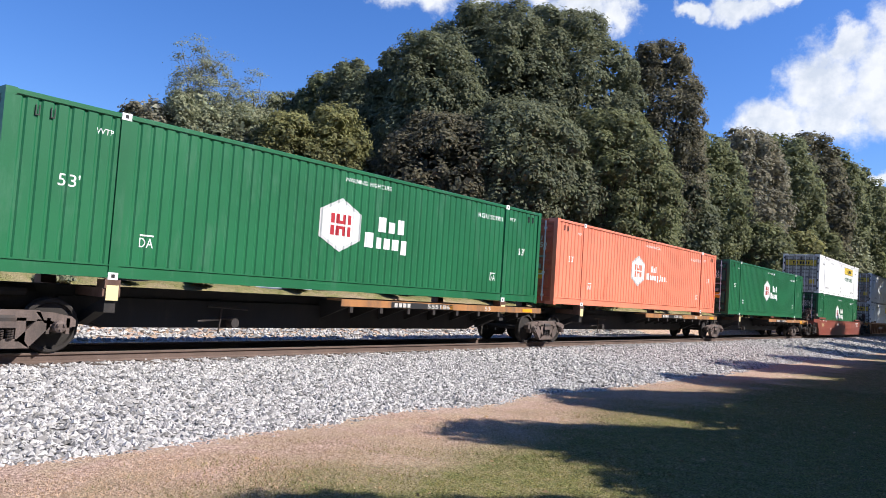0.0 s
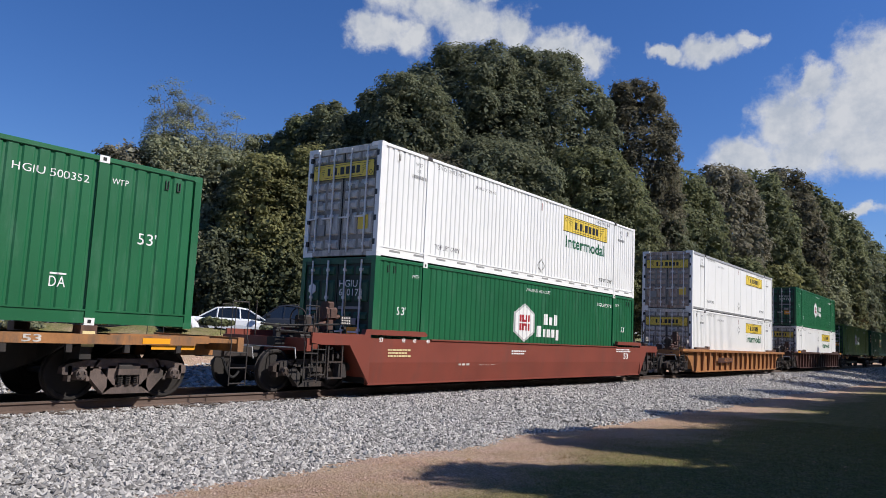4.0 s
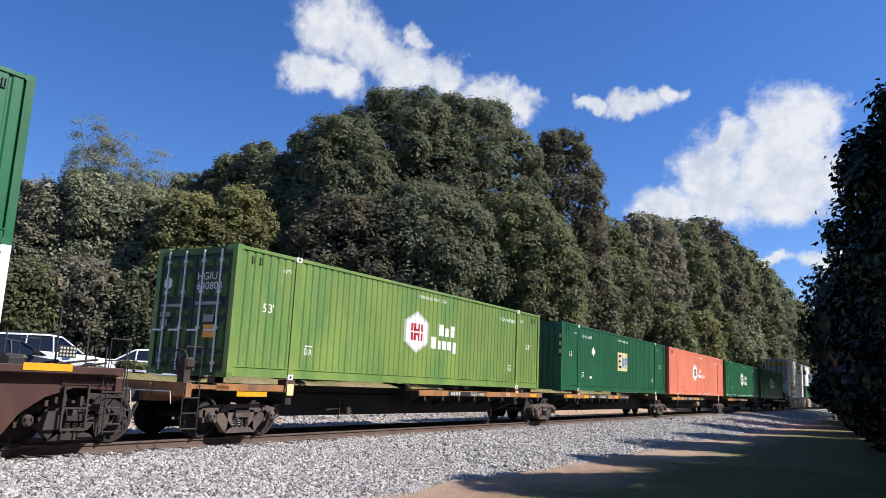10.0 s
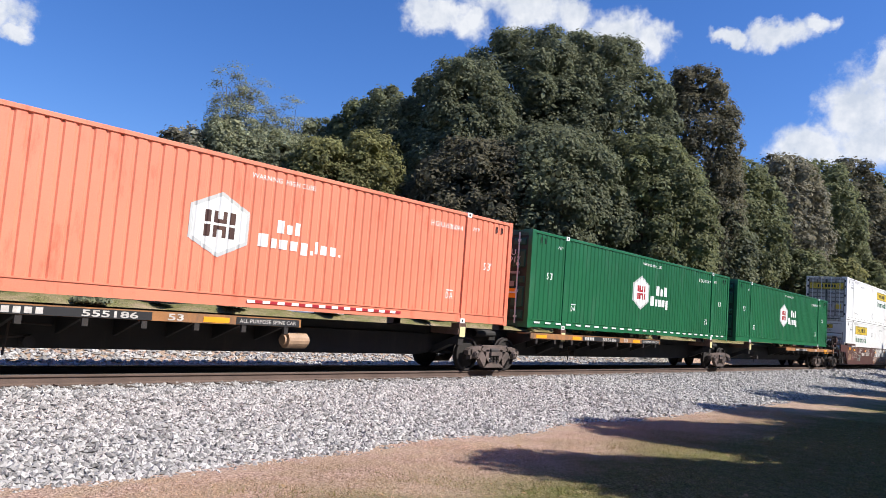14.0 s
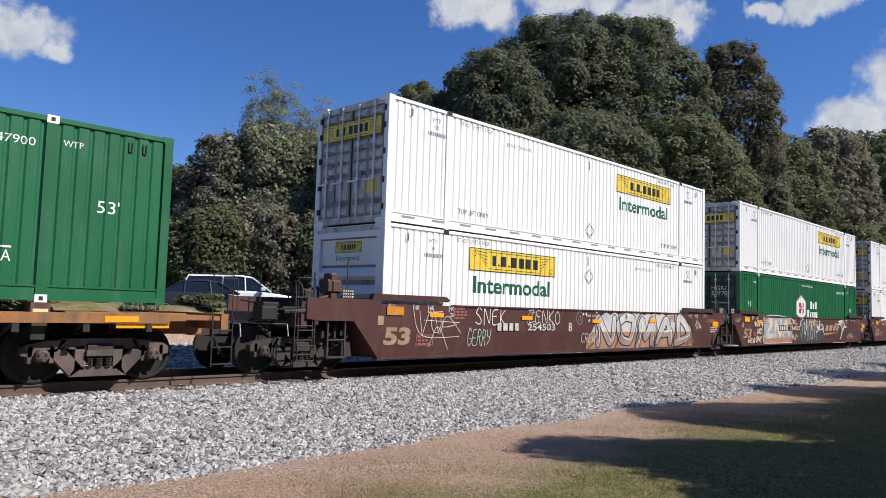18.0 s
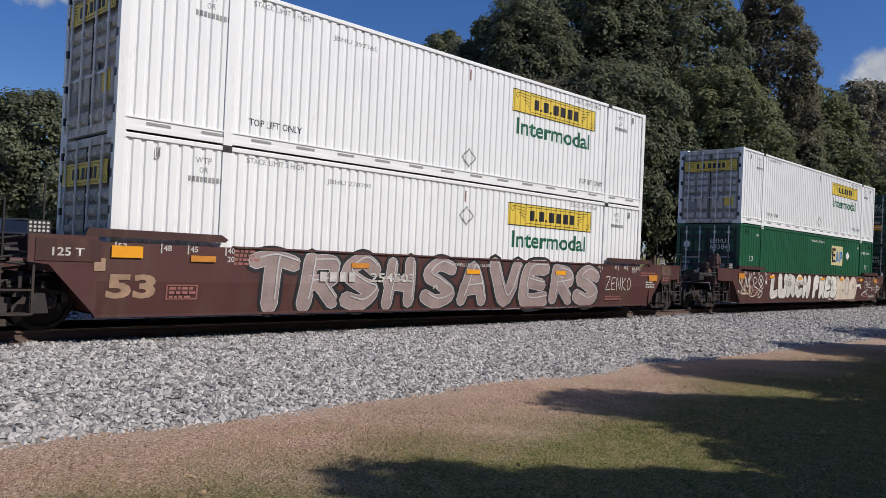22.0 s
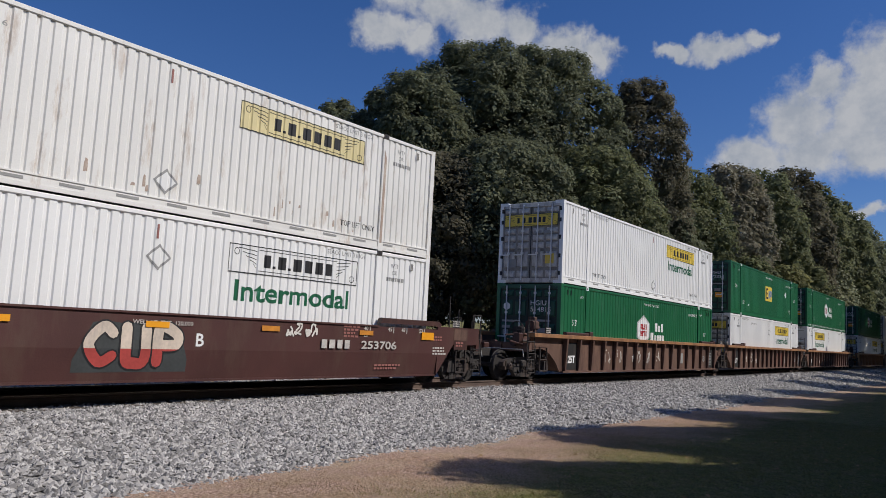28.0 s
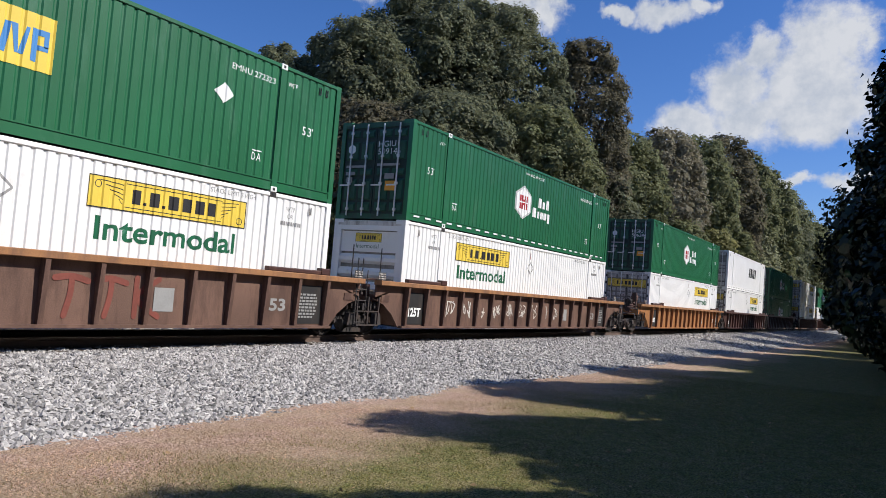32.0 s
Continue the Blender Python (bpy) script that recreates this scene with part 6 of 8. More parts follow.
def spine_car(name, label, lt, rt=None, reverse=False, left_open=False, right_open=False, tank=False):
    """A spine car unit: deep centre sill, container pedestals, side walkway on brackets. Origin on the rail under its container's left end."""
    top = tagged(new(name), label, "railcar", group="railcars of the train")
    a = lt + 0.35
    b = (rt if rt is not None else CL + 0.2) - 0.35 if rt is not None else CL - 0.8
    ends = [(lt - 0.55, 0.80), (a + 0.6, 0.74), (a + 1.6, 0.40), (b - 1.6, 0.40), (b - 0.6, 0.74), (b + 0.9, 0.80), (b + 0.9, 1.14), (lt - 0.55, 1.14)]
    part("centre_sill", Solid().prism_y(ends, -0.36, 0.36).mesh("centre_sill", M["black"]), top)
    skirt = [(a + 0.8, 0.72), (a + 1.7, 0.40), (b - 1.7, 0.40), (b - 0.8, 0.72), (b - 0.8, 0.95), (a + 0.8, 0.95)]
    part("sill_flange", Solid().prism_y(skirt, -0.42, -0.36).mesh("sill_flange", M["black"]), top)
    for x in (1.98, CL - 1.98):
        part("cross_bearer", shared("cb", lambda: Solid().box(-0.16, 0.16, -1.30, 1.30, 0.98, 1.14, c=0.02).box(-0.14, 0.14, -1.32, -1.05, 1.14, 1.286).box(-0.14, 0.14, 1.05, 1.32, 1.14, 1.286).mesh("cross_bearer", M["ttxrust"])), top, (x, 0, 0))
        part("bearer_bracket", shared("cbb", lambda: Solid().prism_x([(-1.28, 0.72), (-1.0, 0.72), (-0.4, 0.45), (-0.36, 0.62), (-1.28, 1.0)], -0.10, 0.10).mesh("bearer_bracket", M["black"])), top, (x, 0, 0))
        part("sign", plate_mesh("yplate", [rect(-0.11, 0, 0.11, 0.26)], M["mark_cream"]), top, (x, -1.324, 0.93), "dusty cream data plate")
    x0, x1 = (0.0, 8.75) if not reverse else (7.35, 16.2)
    wm = M["ttxtop"]
    part("walkway", Solid().box(x0, x1, -1.42, -0.95, 1.10, 1.14).box(x0, x1, -1.44, -1.41, 0.98, 1.14).mesh("walkway", wm), top)
    for i in range(9):
        x = x0 + 0.35 + i * (x1 - x0 - 0.7) / 8
        part("walkway_bracket", shared("wb", lambda: Solid().prism_x([(-1.40, 1.0), (-1.36, 0.98), (-0.36, 0.62), (-0.36, 1.08), (-1.40, 1.10)], -0.03, 0.03).box(-0.05, 0.05, -1.43, -1.37, 0.84, 1.0).mesh("walkway_bracket", M["black"])), top, (x, 0, 0))
    for x in (x0 + 0.3, x0 + 2.35, x0 + 6.5) if not reverse else (x1 - 1.1, x1 - 5.2):
        part("reflector", plate_mesh("refl", [rect(0, 0, 0.55, 0.10)], M["mark_amber"]), top, (x, -1.442, 1.0), "amber reflector strip")
    o = x0 if not reverse else x0 + 0.4
    part("lettering_panel", plate_mesh("lpanel", [rect(0, 0, 2.5, 0.14)], M["mark_black"]), top, (o + 1.3 if reverse else o + 3.0, -1.442, 0.985))
    part("lettering", letter_blocks("rmk", [1, 1, 1, 1], 0.62, 0.10, M["mark_worn"]), top, (o + 1.4 if reverse else o + 3.1, -1.447, 1.005))
    part("lettering", text_mesh("555186", 0.95, 0.11, M["mark_worn"], 0.02), top, (o + 2.7 if reverse else o + 4.3, -1.447, 1.0))
    part("lettering", text_mesh("53", 0.30, 0.12, M["mark_worn"], 0.02), top, (o + 5.3 if reverse else o + 5.8, -1.446, 1.0))
    if not reverse:
        part("lettering_panel", plate_mesh("lpanel2", [rect(0, 0, 1.5, 0.14)], M["mark_black"]), top, (o + 7.2, -1.442, 0.985))
        part("lettering", text_mesh("ALL PURPOSE SPINE CAR", 1.35, 0.075, M["mark_worn"], 0.01), top, (o + 7.27, -1.447, 1.018))
    if tank:
        part("air_tank", shared("tank", lambda: Solid().rod((-0.26, -0.78, 0.68), (0.26, -0.78, 0.68), 0.17, 16).rod((-0.33, -0.78, 0.68), (0.33, -0.78, 0.68), 0.11, 16).mesh("air_tank", M["mark_tan"])), top, (9.15, 0, 0), "dusty cylindrical air tank")
    part("rigging", shared("rig", lambda: Solid().rod((0, -0.6, 0.55), (0.9, -0.6, 0.62), 0.025, 6).rod((0.5, -0.62, 0.3), (0.55, -0.62, 0.85), 0.02, 6).rod((0.2, -0.62, 0.85), (1.2, -0.62, 0.8), 0.02, 6).turned((0.85, -0.6, 0.52), [(-0.1, 0.1), (0.1, 0.1)], 12).mesh("rigging", M["truck"])), top, ((3.0 if not reverse else 4.2), 0, 0))
    bogie(top, lt, "truckdusty")
    part("joint_housing", shared("jh", lambda: Solid().box(-0.75, 0.75, -0.5, 0.5, 0.72, 1.12, c=0.12).rod((-0.4, -0.62, 1.02), (0.5, -0.62, 1.02), 0.09, 10).mesh("joint_housing", M["black"])), top, (lt, 0, 0))
    if rt is not None:
        bogie(top, rt, "truckdusty")
    for x, d, o in ((0.35, -1, left_open), ((CL - 0.35), 1, right_open)):
        if o:
            end_platform(top, x, d, "ttxtop", 1.12, wheel=d < 0)
            coupler(top, x + d * 1.5, d)
            part("reflector", plate_mesh("refl2", [rect(0, 0, 0.9, 0.12)], M["mark_amber"]), top, (x - d * 0.2 - 0.3, -1.40, 0.9), "amber reflector strip")
            part("side_step", shared("sstep", lambda: Solid().box(-1.0, 1.0, -1.42, -1.30, 1.02, 1.16).mesh("side_step", M["ttxtop"])), top, (x - d * 0.3, 0, 0))
    return top


# ---- the train ----
MOVING = []


def train_run(t):
    """How far the train stands along +x at t seconds, from its place at 16 s."""
    q = t - 16.0
    return -(11.40668 * q - 0.0294525 * q * q / 2 + 0.00097801 * q ** 3 / 6)


def place(top, x, z=0.0):
    top.matrix_basis = pose(x + train_run(0), YC, z)
    MOVING.append((top, x, z))
    return top


ZS, ZW = 1.288, 0.367       # container floors over the rail: spine cars, wells
GREEN_HUB = "dark green corrugated shipping container with a white hexagon badge"
ORANGE_HUB = "faded salmon-orange corrugated shipping container with a white hexagon badge"
WHITE_JB = "white corrugated shipping container with a yellow name board"
EMP = "dark green corrugated shipping container with a small cream sign"


def hub(x, z, number, paint="green", tape=False, **k):
    label = {"green": GREEN_HUB, "green2": GREEN_HUB, "lime": "faded lime green corrugated shipping container with a white hexagon badge", "orange": ORANGE_HUB}[paint]
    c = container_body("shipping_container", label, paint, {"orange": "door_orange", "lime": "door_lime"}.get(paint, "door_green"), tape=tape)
    hub_marks(c, number=number, **k)
    green_door_marks(c, number)
    return place(c, x, z)


def jb(x, z, number, upper=True, flip=False, smooth=False, word=True, paint="mark_yellow", rusty=False):
    label = WHITE_JB if not smooth else "white smooth riveted shipping container with rusty doors and yellow board"
    c = container_body("shipping_container", "white corrugated shipping container with rust marks and faded board" if rusty else label, "whiterust" if rusty else "white", "door_rusty" if smooth else "white" if flip else "door_white", end="level" if flip else "door", smooth=smooth, white=True)
    jb_marks(c, number, flip, word, paint, upper, smooth)
    if not flip:
        jb_door_marks(c)
    else:
        jb_sign(c, 0, 0, 0.95, 0.26, at=Matrix.Translation((0.066, 0.50, 2.24)) @ pose(0, 0, 0, 0, 0, -90), word=False)
        end_letters(c, "Intermodal", 0.46, 2.06, 0.82, 0.12, "mark_green", x=0.066)
        part("placard_holder", plate_mesh("dia4", [[(0.24, 0), (0.48, 0.27), (0.24, 0.54), (0, 0.27)]], M["mark_pale"]), c, Matrix.Translation((0.0, 1.05, 0.30)) @ pose(0, 0, 0, 0, 0, -90), "pale diamond placard holder")
    return place(c, x, z)


def emp(x, z, number, paint="green2", end="door", sx=7.44, sz=1.08, dark="mark_black", sign="mark_cream", diamond=3.64, flip=True):
    c = container_body("shipping_container", EMP, paint, "door_green", end=end)
    emp_marks(c, sx, sz, number, sign, dark, diamond, flip)
    if end == "door":
        green_door_marks(c, number)
    else:
        turn = pose(0, 0, 0, 0, 0, -90)
        b = part("sign", plate_mesh("empe", [rect(0, 0, 0.62, 0.40)], M["mark_cream"]), c, Matrix.Translation((0.022, 0.50, 2.12)) @ turn)
        part("wordmark", plate_mesh("empe1", [rect(0.03, 0.05, 0.09, 0.35), rect(0.09, 0.05, 0.22, 0.11), rect(0.09, 0.17, 0.20, 0.23), rect(0.09, 0.29, 0.22, 0.35)], M[dark]), b, (0, -0.004, 0))
        part("wordmark", plate_mesh("empe2", [rect(0.27, 0.05, 0.33, 0.33), rect(0.36, 0.10, 0.40, 0.33), rect(0.44, 0.05, 0.50, 0.33), rect(0.50, 0.20, 0.58, 0.33)], M["mark_blue"]), b, (0, -0.004, 0))
        part("placard_holder", plate_mesh("dia5", [[(0.22, 0), (0.44, 0.25), (0.22, 0.50), (0, 0.25)]], M["mark_white"]), c, Matrix.Translation((0.022, 1.02, 1.55)) @ turn, "white diamond placard")
        end_letters(c, "53", 0.36, 1.28, 0.28, 0.20, x=0.022)
        part("notice", plate_mesh("nbe", [rect(0, 0, 0.42, 0.26)], M["mark_white"]), c, Matrix.Translation((0.022, 0.62, 0.52)) @ turn)
        for k in range(7):
            part("hazard_strip", plate_mesh("hzs", [rect(0, 0, 0.09, 0.16)], M["mark_cream" if k % 2 else "mark_black"]), c, Matrix.Translation((-0.004, -1.19, 1.40 + 0.16 * k)) @ turn)
    return place(c, x, z)


def leaning(x, z, y=-1.508):
    """A place on the lower side of a plate car, which leans inwards below its fold."""
    return pose(x, y + 0.11 * (0.82 - z), z, 6.28, 0, 0)


def car_letters(top, text, x, z, w, h, material="mark_white", bold=0.02, y=-1.506, lean=False):
    part("lettering", text_mesh(text, w, h, M[material], bold), top, leaning(x, z) if lean else (x, y, z))


def car_bars(top, x, z, w, rows, y=-1.506, m="mark_grey", seed=1):
    """Small lettering that cannot be read: rows of short bars."""
    rng = random.Random(seed)
    out = []
    for r in range(rows):
        q = 0.0
        while q < w * rng.uniform(0.7, 1.0):
            k = rng.uniform(0.04, 0.12)
            out.append(rect(q, -r * 0.075, q + k, -r * 0.075 + 0.045))
            q += k + 0.03
    part("notice", plate_mesh(("bars", w, rows, seed), out, M[m], 0.003), top, (x, y, z))


def groove(x, white):
    """Depth of the container side's corrugation at x, and the cuts along it."""
    n = max(1, round((CL - 0.2) / (WHITE_PITCH if white else 0.245)))
    p = (CL - 0.2) / n
    u = ((x - 0.1) / p) % 1.0
    f = 0.55 if white else 0.62
    return 0.0 if u < f else (0.022 if white else 0.021) * min(1.0, (u - f) / 0.12, (1.0 - u) / 0.12)


def build_train():
    # spine cars at the head
    SP = "sooty black spine railcar with a dusty yellow side walkway"
    for x, lt, rt, lo, ro in ((-182.34, 0.35, None, False, False), (-165.10, 0.05, None, False, False), (-146.70, -1.26, 15.1, False, True)):
        place(spine_car("spine_railcar", SP, lt, rt, True, lo, ro), x)
    hub(-182.34, ZS, "HGIU 503981")
    hub(-165.10, ZS, "HGIU 630550", "orange", ink="orange", inc=True)
    hub(-146.70, ZS, "HGIU 500352")
    # three single well cars
    w = well_car("well_railcar", "weathered red-brown well railcar carrying two stacked containers", "plate", "redbrown", "open", "open", 1.26, 0.16, wheel=True)
    place(w, -125.44)
    car_letters(w, "210729", 4.44, 0.58, 0.95, 0.20, "mark_worn", y=-1.492)
    part("lettering", letter_blocks("smw", [1, 1.2, 1.3], 0.55, 0.20, M["mark_worn"]), w, (3.42, -1.492, 0.58))
    car_letters(w, "53", 14.7, 0.78, 0.45, 0.22)
    car_bars(w, 6.2, 0.98, 0.9, 2, m="mark_white", seed=61)
    car_bars(w, 0.4, 0.95, 0.9, 3, m="mark_cream", seed=62)
    car_bars(w, 14.0, 1.12, 1.6, 2, m="mark_white", seed=63)
    for tx, s in ((0.0, "53"), (0.85, "48"), (1.3, "45"), (1.86, "40")):
        car_letters(w, s, tx + 0.05, 1.16, 0.14, 0.10)
    jb(-125.44, ZW + CH, "JBHU 732043")
    hub(-125.44, ZW, "HGIU 650178")
    w = well_car("well_railcar", "weathered yellow-orange well railcar with rusty ribs", "ribbed", "ttx", "open", "open", 1.14, 0.18, wheel=True)
    place(w, -101.90)
    part("lettering_panel", plate_mesh("npanel", [rect(0, 0, 2.6, 0.26)], M["darkbrown"]), w, (3.4, -1.56, 0.62))
    car_letters(w, "468174", 4.5, 0.66, 1.3, 0.18, "ttx", y=-1.566)
    car_letters(w, "53", 7.2, 0.55, 0.3, 0.26, "darkbrown", y=-1.45)
    jb(-101.90, ZW + CH, "JBHU 224735", smooth=True, word=False)
    jb(-101.90, ZW, "JBHU 309168", upper=False)
    w = well_car("well_railcar", "dark brown ribbed well railcar carrying two stacked containers", "ribbed", "darkbrown", "open", "open", 1.25, 0.20, wheel=True)
    place(w, -78.41)
    for x in (-0.85, CL + 0.3):
        part("reflector", plate_mesh("refl3", [rect(0, 0, 0.85, 0.12)], M["mark_amber"]), w, (x, -1.585, 1.29), "bright yellow reflector strip")
    DARK_CAR.append(w)
    car_bars(w, 7.2, 1.32, 0.75, 2, m="mark_worn", y=-1.585, seed=64)
    car_letters(w, "527621", 8.45, 1.27, 0.36, 0.07, "mark_worn", y=-1.585)
    hub(-78.41, ZW + CH, "HGIU 503721")
    jb(-78.41, ZW, "JBHU 277867", upper=False)
    # second string of spine cars
    for x, lt, rt, rev, lo, ro in ((-57.41, 0.75, None, True, True, False), (-38.95, -1.2, None, False, False, False), (-21.72, -1.2, None, False, False, False), (-4.54, -1.2, None, False, False, False), (12.69, -1.2, 15.2, True, False, True)):
        place(spine_car("spine_railcar", SP, lt, rt, rev, lo, ro, tank=x == -21.72), x)
    hub(-57.41, ZS, "HGIU 640803", "lime")
    emp(-38.95, ZS, "EMHU 263201", end="upright")
    c = hub(-21.72, ZS, "HGIU 636044", "orange", ink="darkbrown", inc=True)
    t = plate_mesh("rwtape", [rect(i * 0.36, 0, i * 0.36 + 0.18, 0.06) for i in range(12)], M["mark_white"])
    part("reflective_tape", t, c, (7.5, YF, 0.12))
    part("reflective_tape", plate_mesh("rwtape2", [rect(i * 0.36 + 0.18, 0, i * 0.36 + 0.36, 0.06) for i in range(12)], M["mark_red"]), c, (7.5, YF, 0.12))
    hub(-4.54, ZS, "HGIU 515917", "green", tape=True)
    hub(12.69, ZS, "HGIU 647900", "green")
    # two brown three-unit well cars with sprayed sides
    BR = "dark brown steel well railcar unit with sprayed graffiti on its side"
    for i, (x, l, r) in enumerate(((33.84, "open", "joint"), (53.27, "joint", "joint"), (72.61, "joint", "open"), (95.88, "open", "joint"), (115.18, "joint", "joint"), (134.47, "joint", "open"))):
        w = well_car("well_railcar", BR, "plate", "brown", l, r, 1.46, 0.27, lt=-1.7 if l == "joint" else -1.95, wheel=l == "open")
        place(w, x)
        car_letters(w, "53", -0.10, 0.54, 0.80, 0.40, "mark_worn" if i == 4 else "mark_tan", 0.045, lean=True)
        for tx, s in ((0.0, "53"), (0.75, "48"), (1.22, "45"), (1.92, "40"), (13.75, "40"), (14.6, "45"), (15.1, "48"), (15.8, "53")):
            d = 0.05 if tx < 8 else -0.19
            car_letters(w, s, tx + d, 1.33, 0.14, 0.10, "mark_worn")
            part("marking_bar", plate_mesh("mb", [rect(0, 0, 0.025, 0.16)], M["mark_worn"]), w, (tx, -1.506, 1.29))
            if s == "40":
                car_letters(w, "20", tx + d, 1.18, 0.14, 0.10, "mark_worn")
        if l == "joint":
            part("number_box", plate_mesh("nbox", [rect(0, 0, 0.95, 0.34), rect(0.03, 0.03, 0.92, 0.31)], M["darkbrown"], 0.012), w, (-1.15, -1.50, 1.12))
            car_letters(w, "125 T", -0.92, 1.20, 0.46, 0.13, "mark_worn", y=-1.515)
        for rx, rz, wide in ((-0.05, 1.20, 1), (1.28, 1.17, 0), (4.72, 1.14, 0), (8.12, 1.08, 0), (11.55, 1.12, 0), (16.35, 1.0, 1)) if i < 3 else ((-0.5, 1.17, 1), (2.35, 1.22, 0), (5.3, 1.20, 0), (8.0, 1.2, 0), (10.55, 1.22, 0), (13.4, 1.22, 0), (15.7, 1.16, 1)):
            part("reflector", plate_mesh("refl5" if wide else "refl4", [rect(0, 0, 0.50, 0.19) if wide else rect(0, 0, 0.46, 0.105)], M["mark_amber" if (i + int(rx)) % 3 else "mark_ochre"]), w, (rx, -1.522, rz), "dusty amber reflector strip")
        nx, nz = ((3.70, 0.86), (3.76, 0.86), (3.94, 0.86), (3.77, 0.95), (8.6, 0.95), (12.2, 0.90))[i]
        if i == 1:
            part("lettering_panel", plate_mesh("lpan1", [rect(0, 0, 1.0, 0.25), rect(1.12, 0, 1.62, 0.25)], M["mark_black"], 0.003), w, (nx - 0.02, -1.515, nz - 0.03))
        part("lettering", letter_blocks("bmk", [1, 1.1, 1, 1], 0.90, 0.19, M["mark_worn"]), w, (nx, -1.530, nz))
        car_letters(w, "254503" if i < 3 else "253706", nx + 1.27, nz, 1.25, 0.19, "mark_worn", y=-1.530)
        car_letters(w, "WELL LD LMT  120,000", 7.75, 1.24, 1.2, 0.085, "mark_worn", y=-1.520)
        part("notice_frame", plate_mesh("nfr", [rect(0, 0, 0.56, 0.025), rect(0, 0.23, 0.56, 0.255), rect(0, 0.025, 0.025, 0.23), rect(0.535, 0.025, 0.56, 0.23)], M["mark_rose"], 0.003), w, leaning(0.88, 0.52))
        car_bars(w, 0.94, 0.69, 0.42, 3, m="mark_rose", y=-1.488, seed=i)
        car_bars(w, 2.1, 1.36, 0.45, 4, m="mark_rose", seed=i + 10)
        car_bars(w, 12.9, 1.38, 0.5, 4, m="mark_rose", seed=i + 30)
        car_bars(w, 15.9, 1.22, 0.9, 2, m="mark_rose", seed=i + 20)
        car_bars(w, 14.0, 0.50, 1.0, 2, m="mark_rose", y=-1.480, seed=i + 50)
        car_bars(w, 16.2, 0.94, 0.55, 3, m="mark_worn", seed=i + 60)
        part("notice", plate_mesh("npl", [rect(0, 0, 0.17, 0.2)], M["mark_tan"]), w, (-0.3, -1.506, 0.98))
        if r == "open":
            part("rust_plate", plate_mesh("rplate", [rect(0, 0, 0.62, 0.30)], M["ttxrust"], 0.01), w, (17.12, -1.50, 1.18), "rusty orange end plate")
            part("number_box", plate_mesh("nbox2", [rect(0, 0, 0.60, 0.24)], M["darkbrown"], 0.012), w, (17.13, -1.50, 0.93))
            car_bars(w, 17.2, 1.09, 0.4, 2, y=-1.516, m="mark_rose", seed=i + 70)
        GRAFFITI_CARS.append((i, w))
    jb(33.84, ZW + CH, "JBHU 304648")
    jb(33.84, ZW, "JBHU 292215", upper=False, flip=True)
    jb(53.27, ZW + CH, "")
    hub(53.27, ZW, "HGIU 507705")
    jb(72.61, ZW + CH, "JBHU 297760")
    jb(72.61, ZW, "JBHU 278799", upper=False)
    jb(95.88, ZW + CH, "")
    emp(95.88, ZW, "EMHU 643841", sx=10.0, sz=1.56, diamond=12.0, flip=False)
    hub(115.18, ZW + CH, "HGIU 500793")
    emp(115.18, ZW, "EMHU 644297", sx=10.5, sz=1.28, diamond=3.9, flip=False)
    c = jb(134.47, ZW + CH, "JBHU 267216", word=False, paint="mark_cream", rusty=True)
    rng = random.Random(44)
    for i in range(16):
        w, h = rng.uniform(0.03, 0.10), rng.uniform(0.05, 0.22)
        x = rng.uniform(6.5, 13.5)
        part("rust_stain", plate_mesh(("stain", i), [[(0, 0), (w, 0.01), (w * 0.9, h), (w * 0.3, h * 1.1), (0.005, h * 0.7)]], M["door_rusty"], 0.002), c, (x, -CW + 0.0215 + groove(x, True), rng.uniform(0.28, 0.75)))
    part("rust_stain", plate_mesh("stainp", [[(-0.05, 0.1), (0.03, 0.1), (0.05, 2.2), (-0.03, 2.4)]], M["door_rusty"], 0.002), c, (CL - 1.981, -CW - 0.005, 0.1))
    jb(134.47, ZW, "JBHU 254973", upper=False, paint="mark_white")
    # ribbed rusty well cars
    TT = "rusty brown ribbed well railcar unit with faded yellow top edges"
    for i, (x, l, r) in enumerate(((157.95, "open", "joint"), (177.35, "joint", "joint"), (196.70, "joint", "open"), (219.87, "open", "joint"), (239.25, "joint", "joint"), (258.6, "joint", "open"), (282.0, "open", "joint"), (301.4, "joint", "open"))):
        p = "ttxrust" if i < 3 else ("ttx" if i == 3 else "darkbrown")
        w = well_car("well_railcar", TT if i < 4 else "dark brown ribbed well railcar unit", "ribbed", p, l, r, 1.38, 0.27, lt=-1.7 if l == "joint" else -1.95, wheel=l == "open", deck="chordtan" if i < 4 else p)
        place(w, x)
        part("lettering_panel", plate_mesh("bpanel", [rect(0, 0, 0.86, 0.9)], M["black"]), w, (0.2, -1.41, 0.34))
        car_letters(w, "125T", 0.30, 0.56, 0.62, 0.26, y=-1.416, bold=0.04)
        part("lettering_panel", plate_mesh("bpanel", [rect(0, 0, 0.86, 0.9)], M["black"]), w, (15.1, -1.41, 0.34))
        car_bars(w, 15.2, 1.0, 0.6, 8, y=-1.416, seed=i + 40)
        car_letters(w, "53", 14.25, 0.62, 0.5, 0.28, "mark_grey" if i < 3 else "mark_white", y=-1.41, bold=0.03)
        part("notice", plate_mesh("npl2", [rect(0, 0, 0.45, 0.45)], M["mark_grey"]), w, (11.25, -1.408, 0.55), "faded grey patch")
        RIBBED_CARS.append((i, w))
    jb(157.95, ZW + CH, "")
    hub(157.95, ZW, "HGIU 514815")
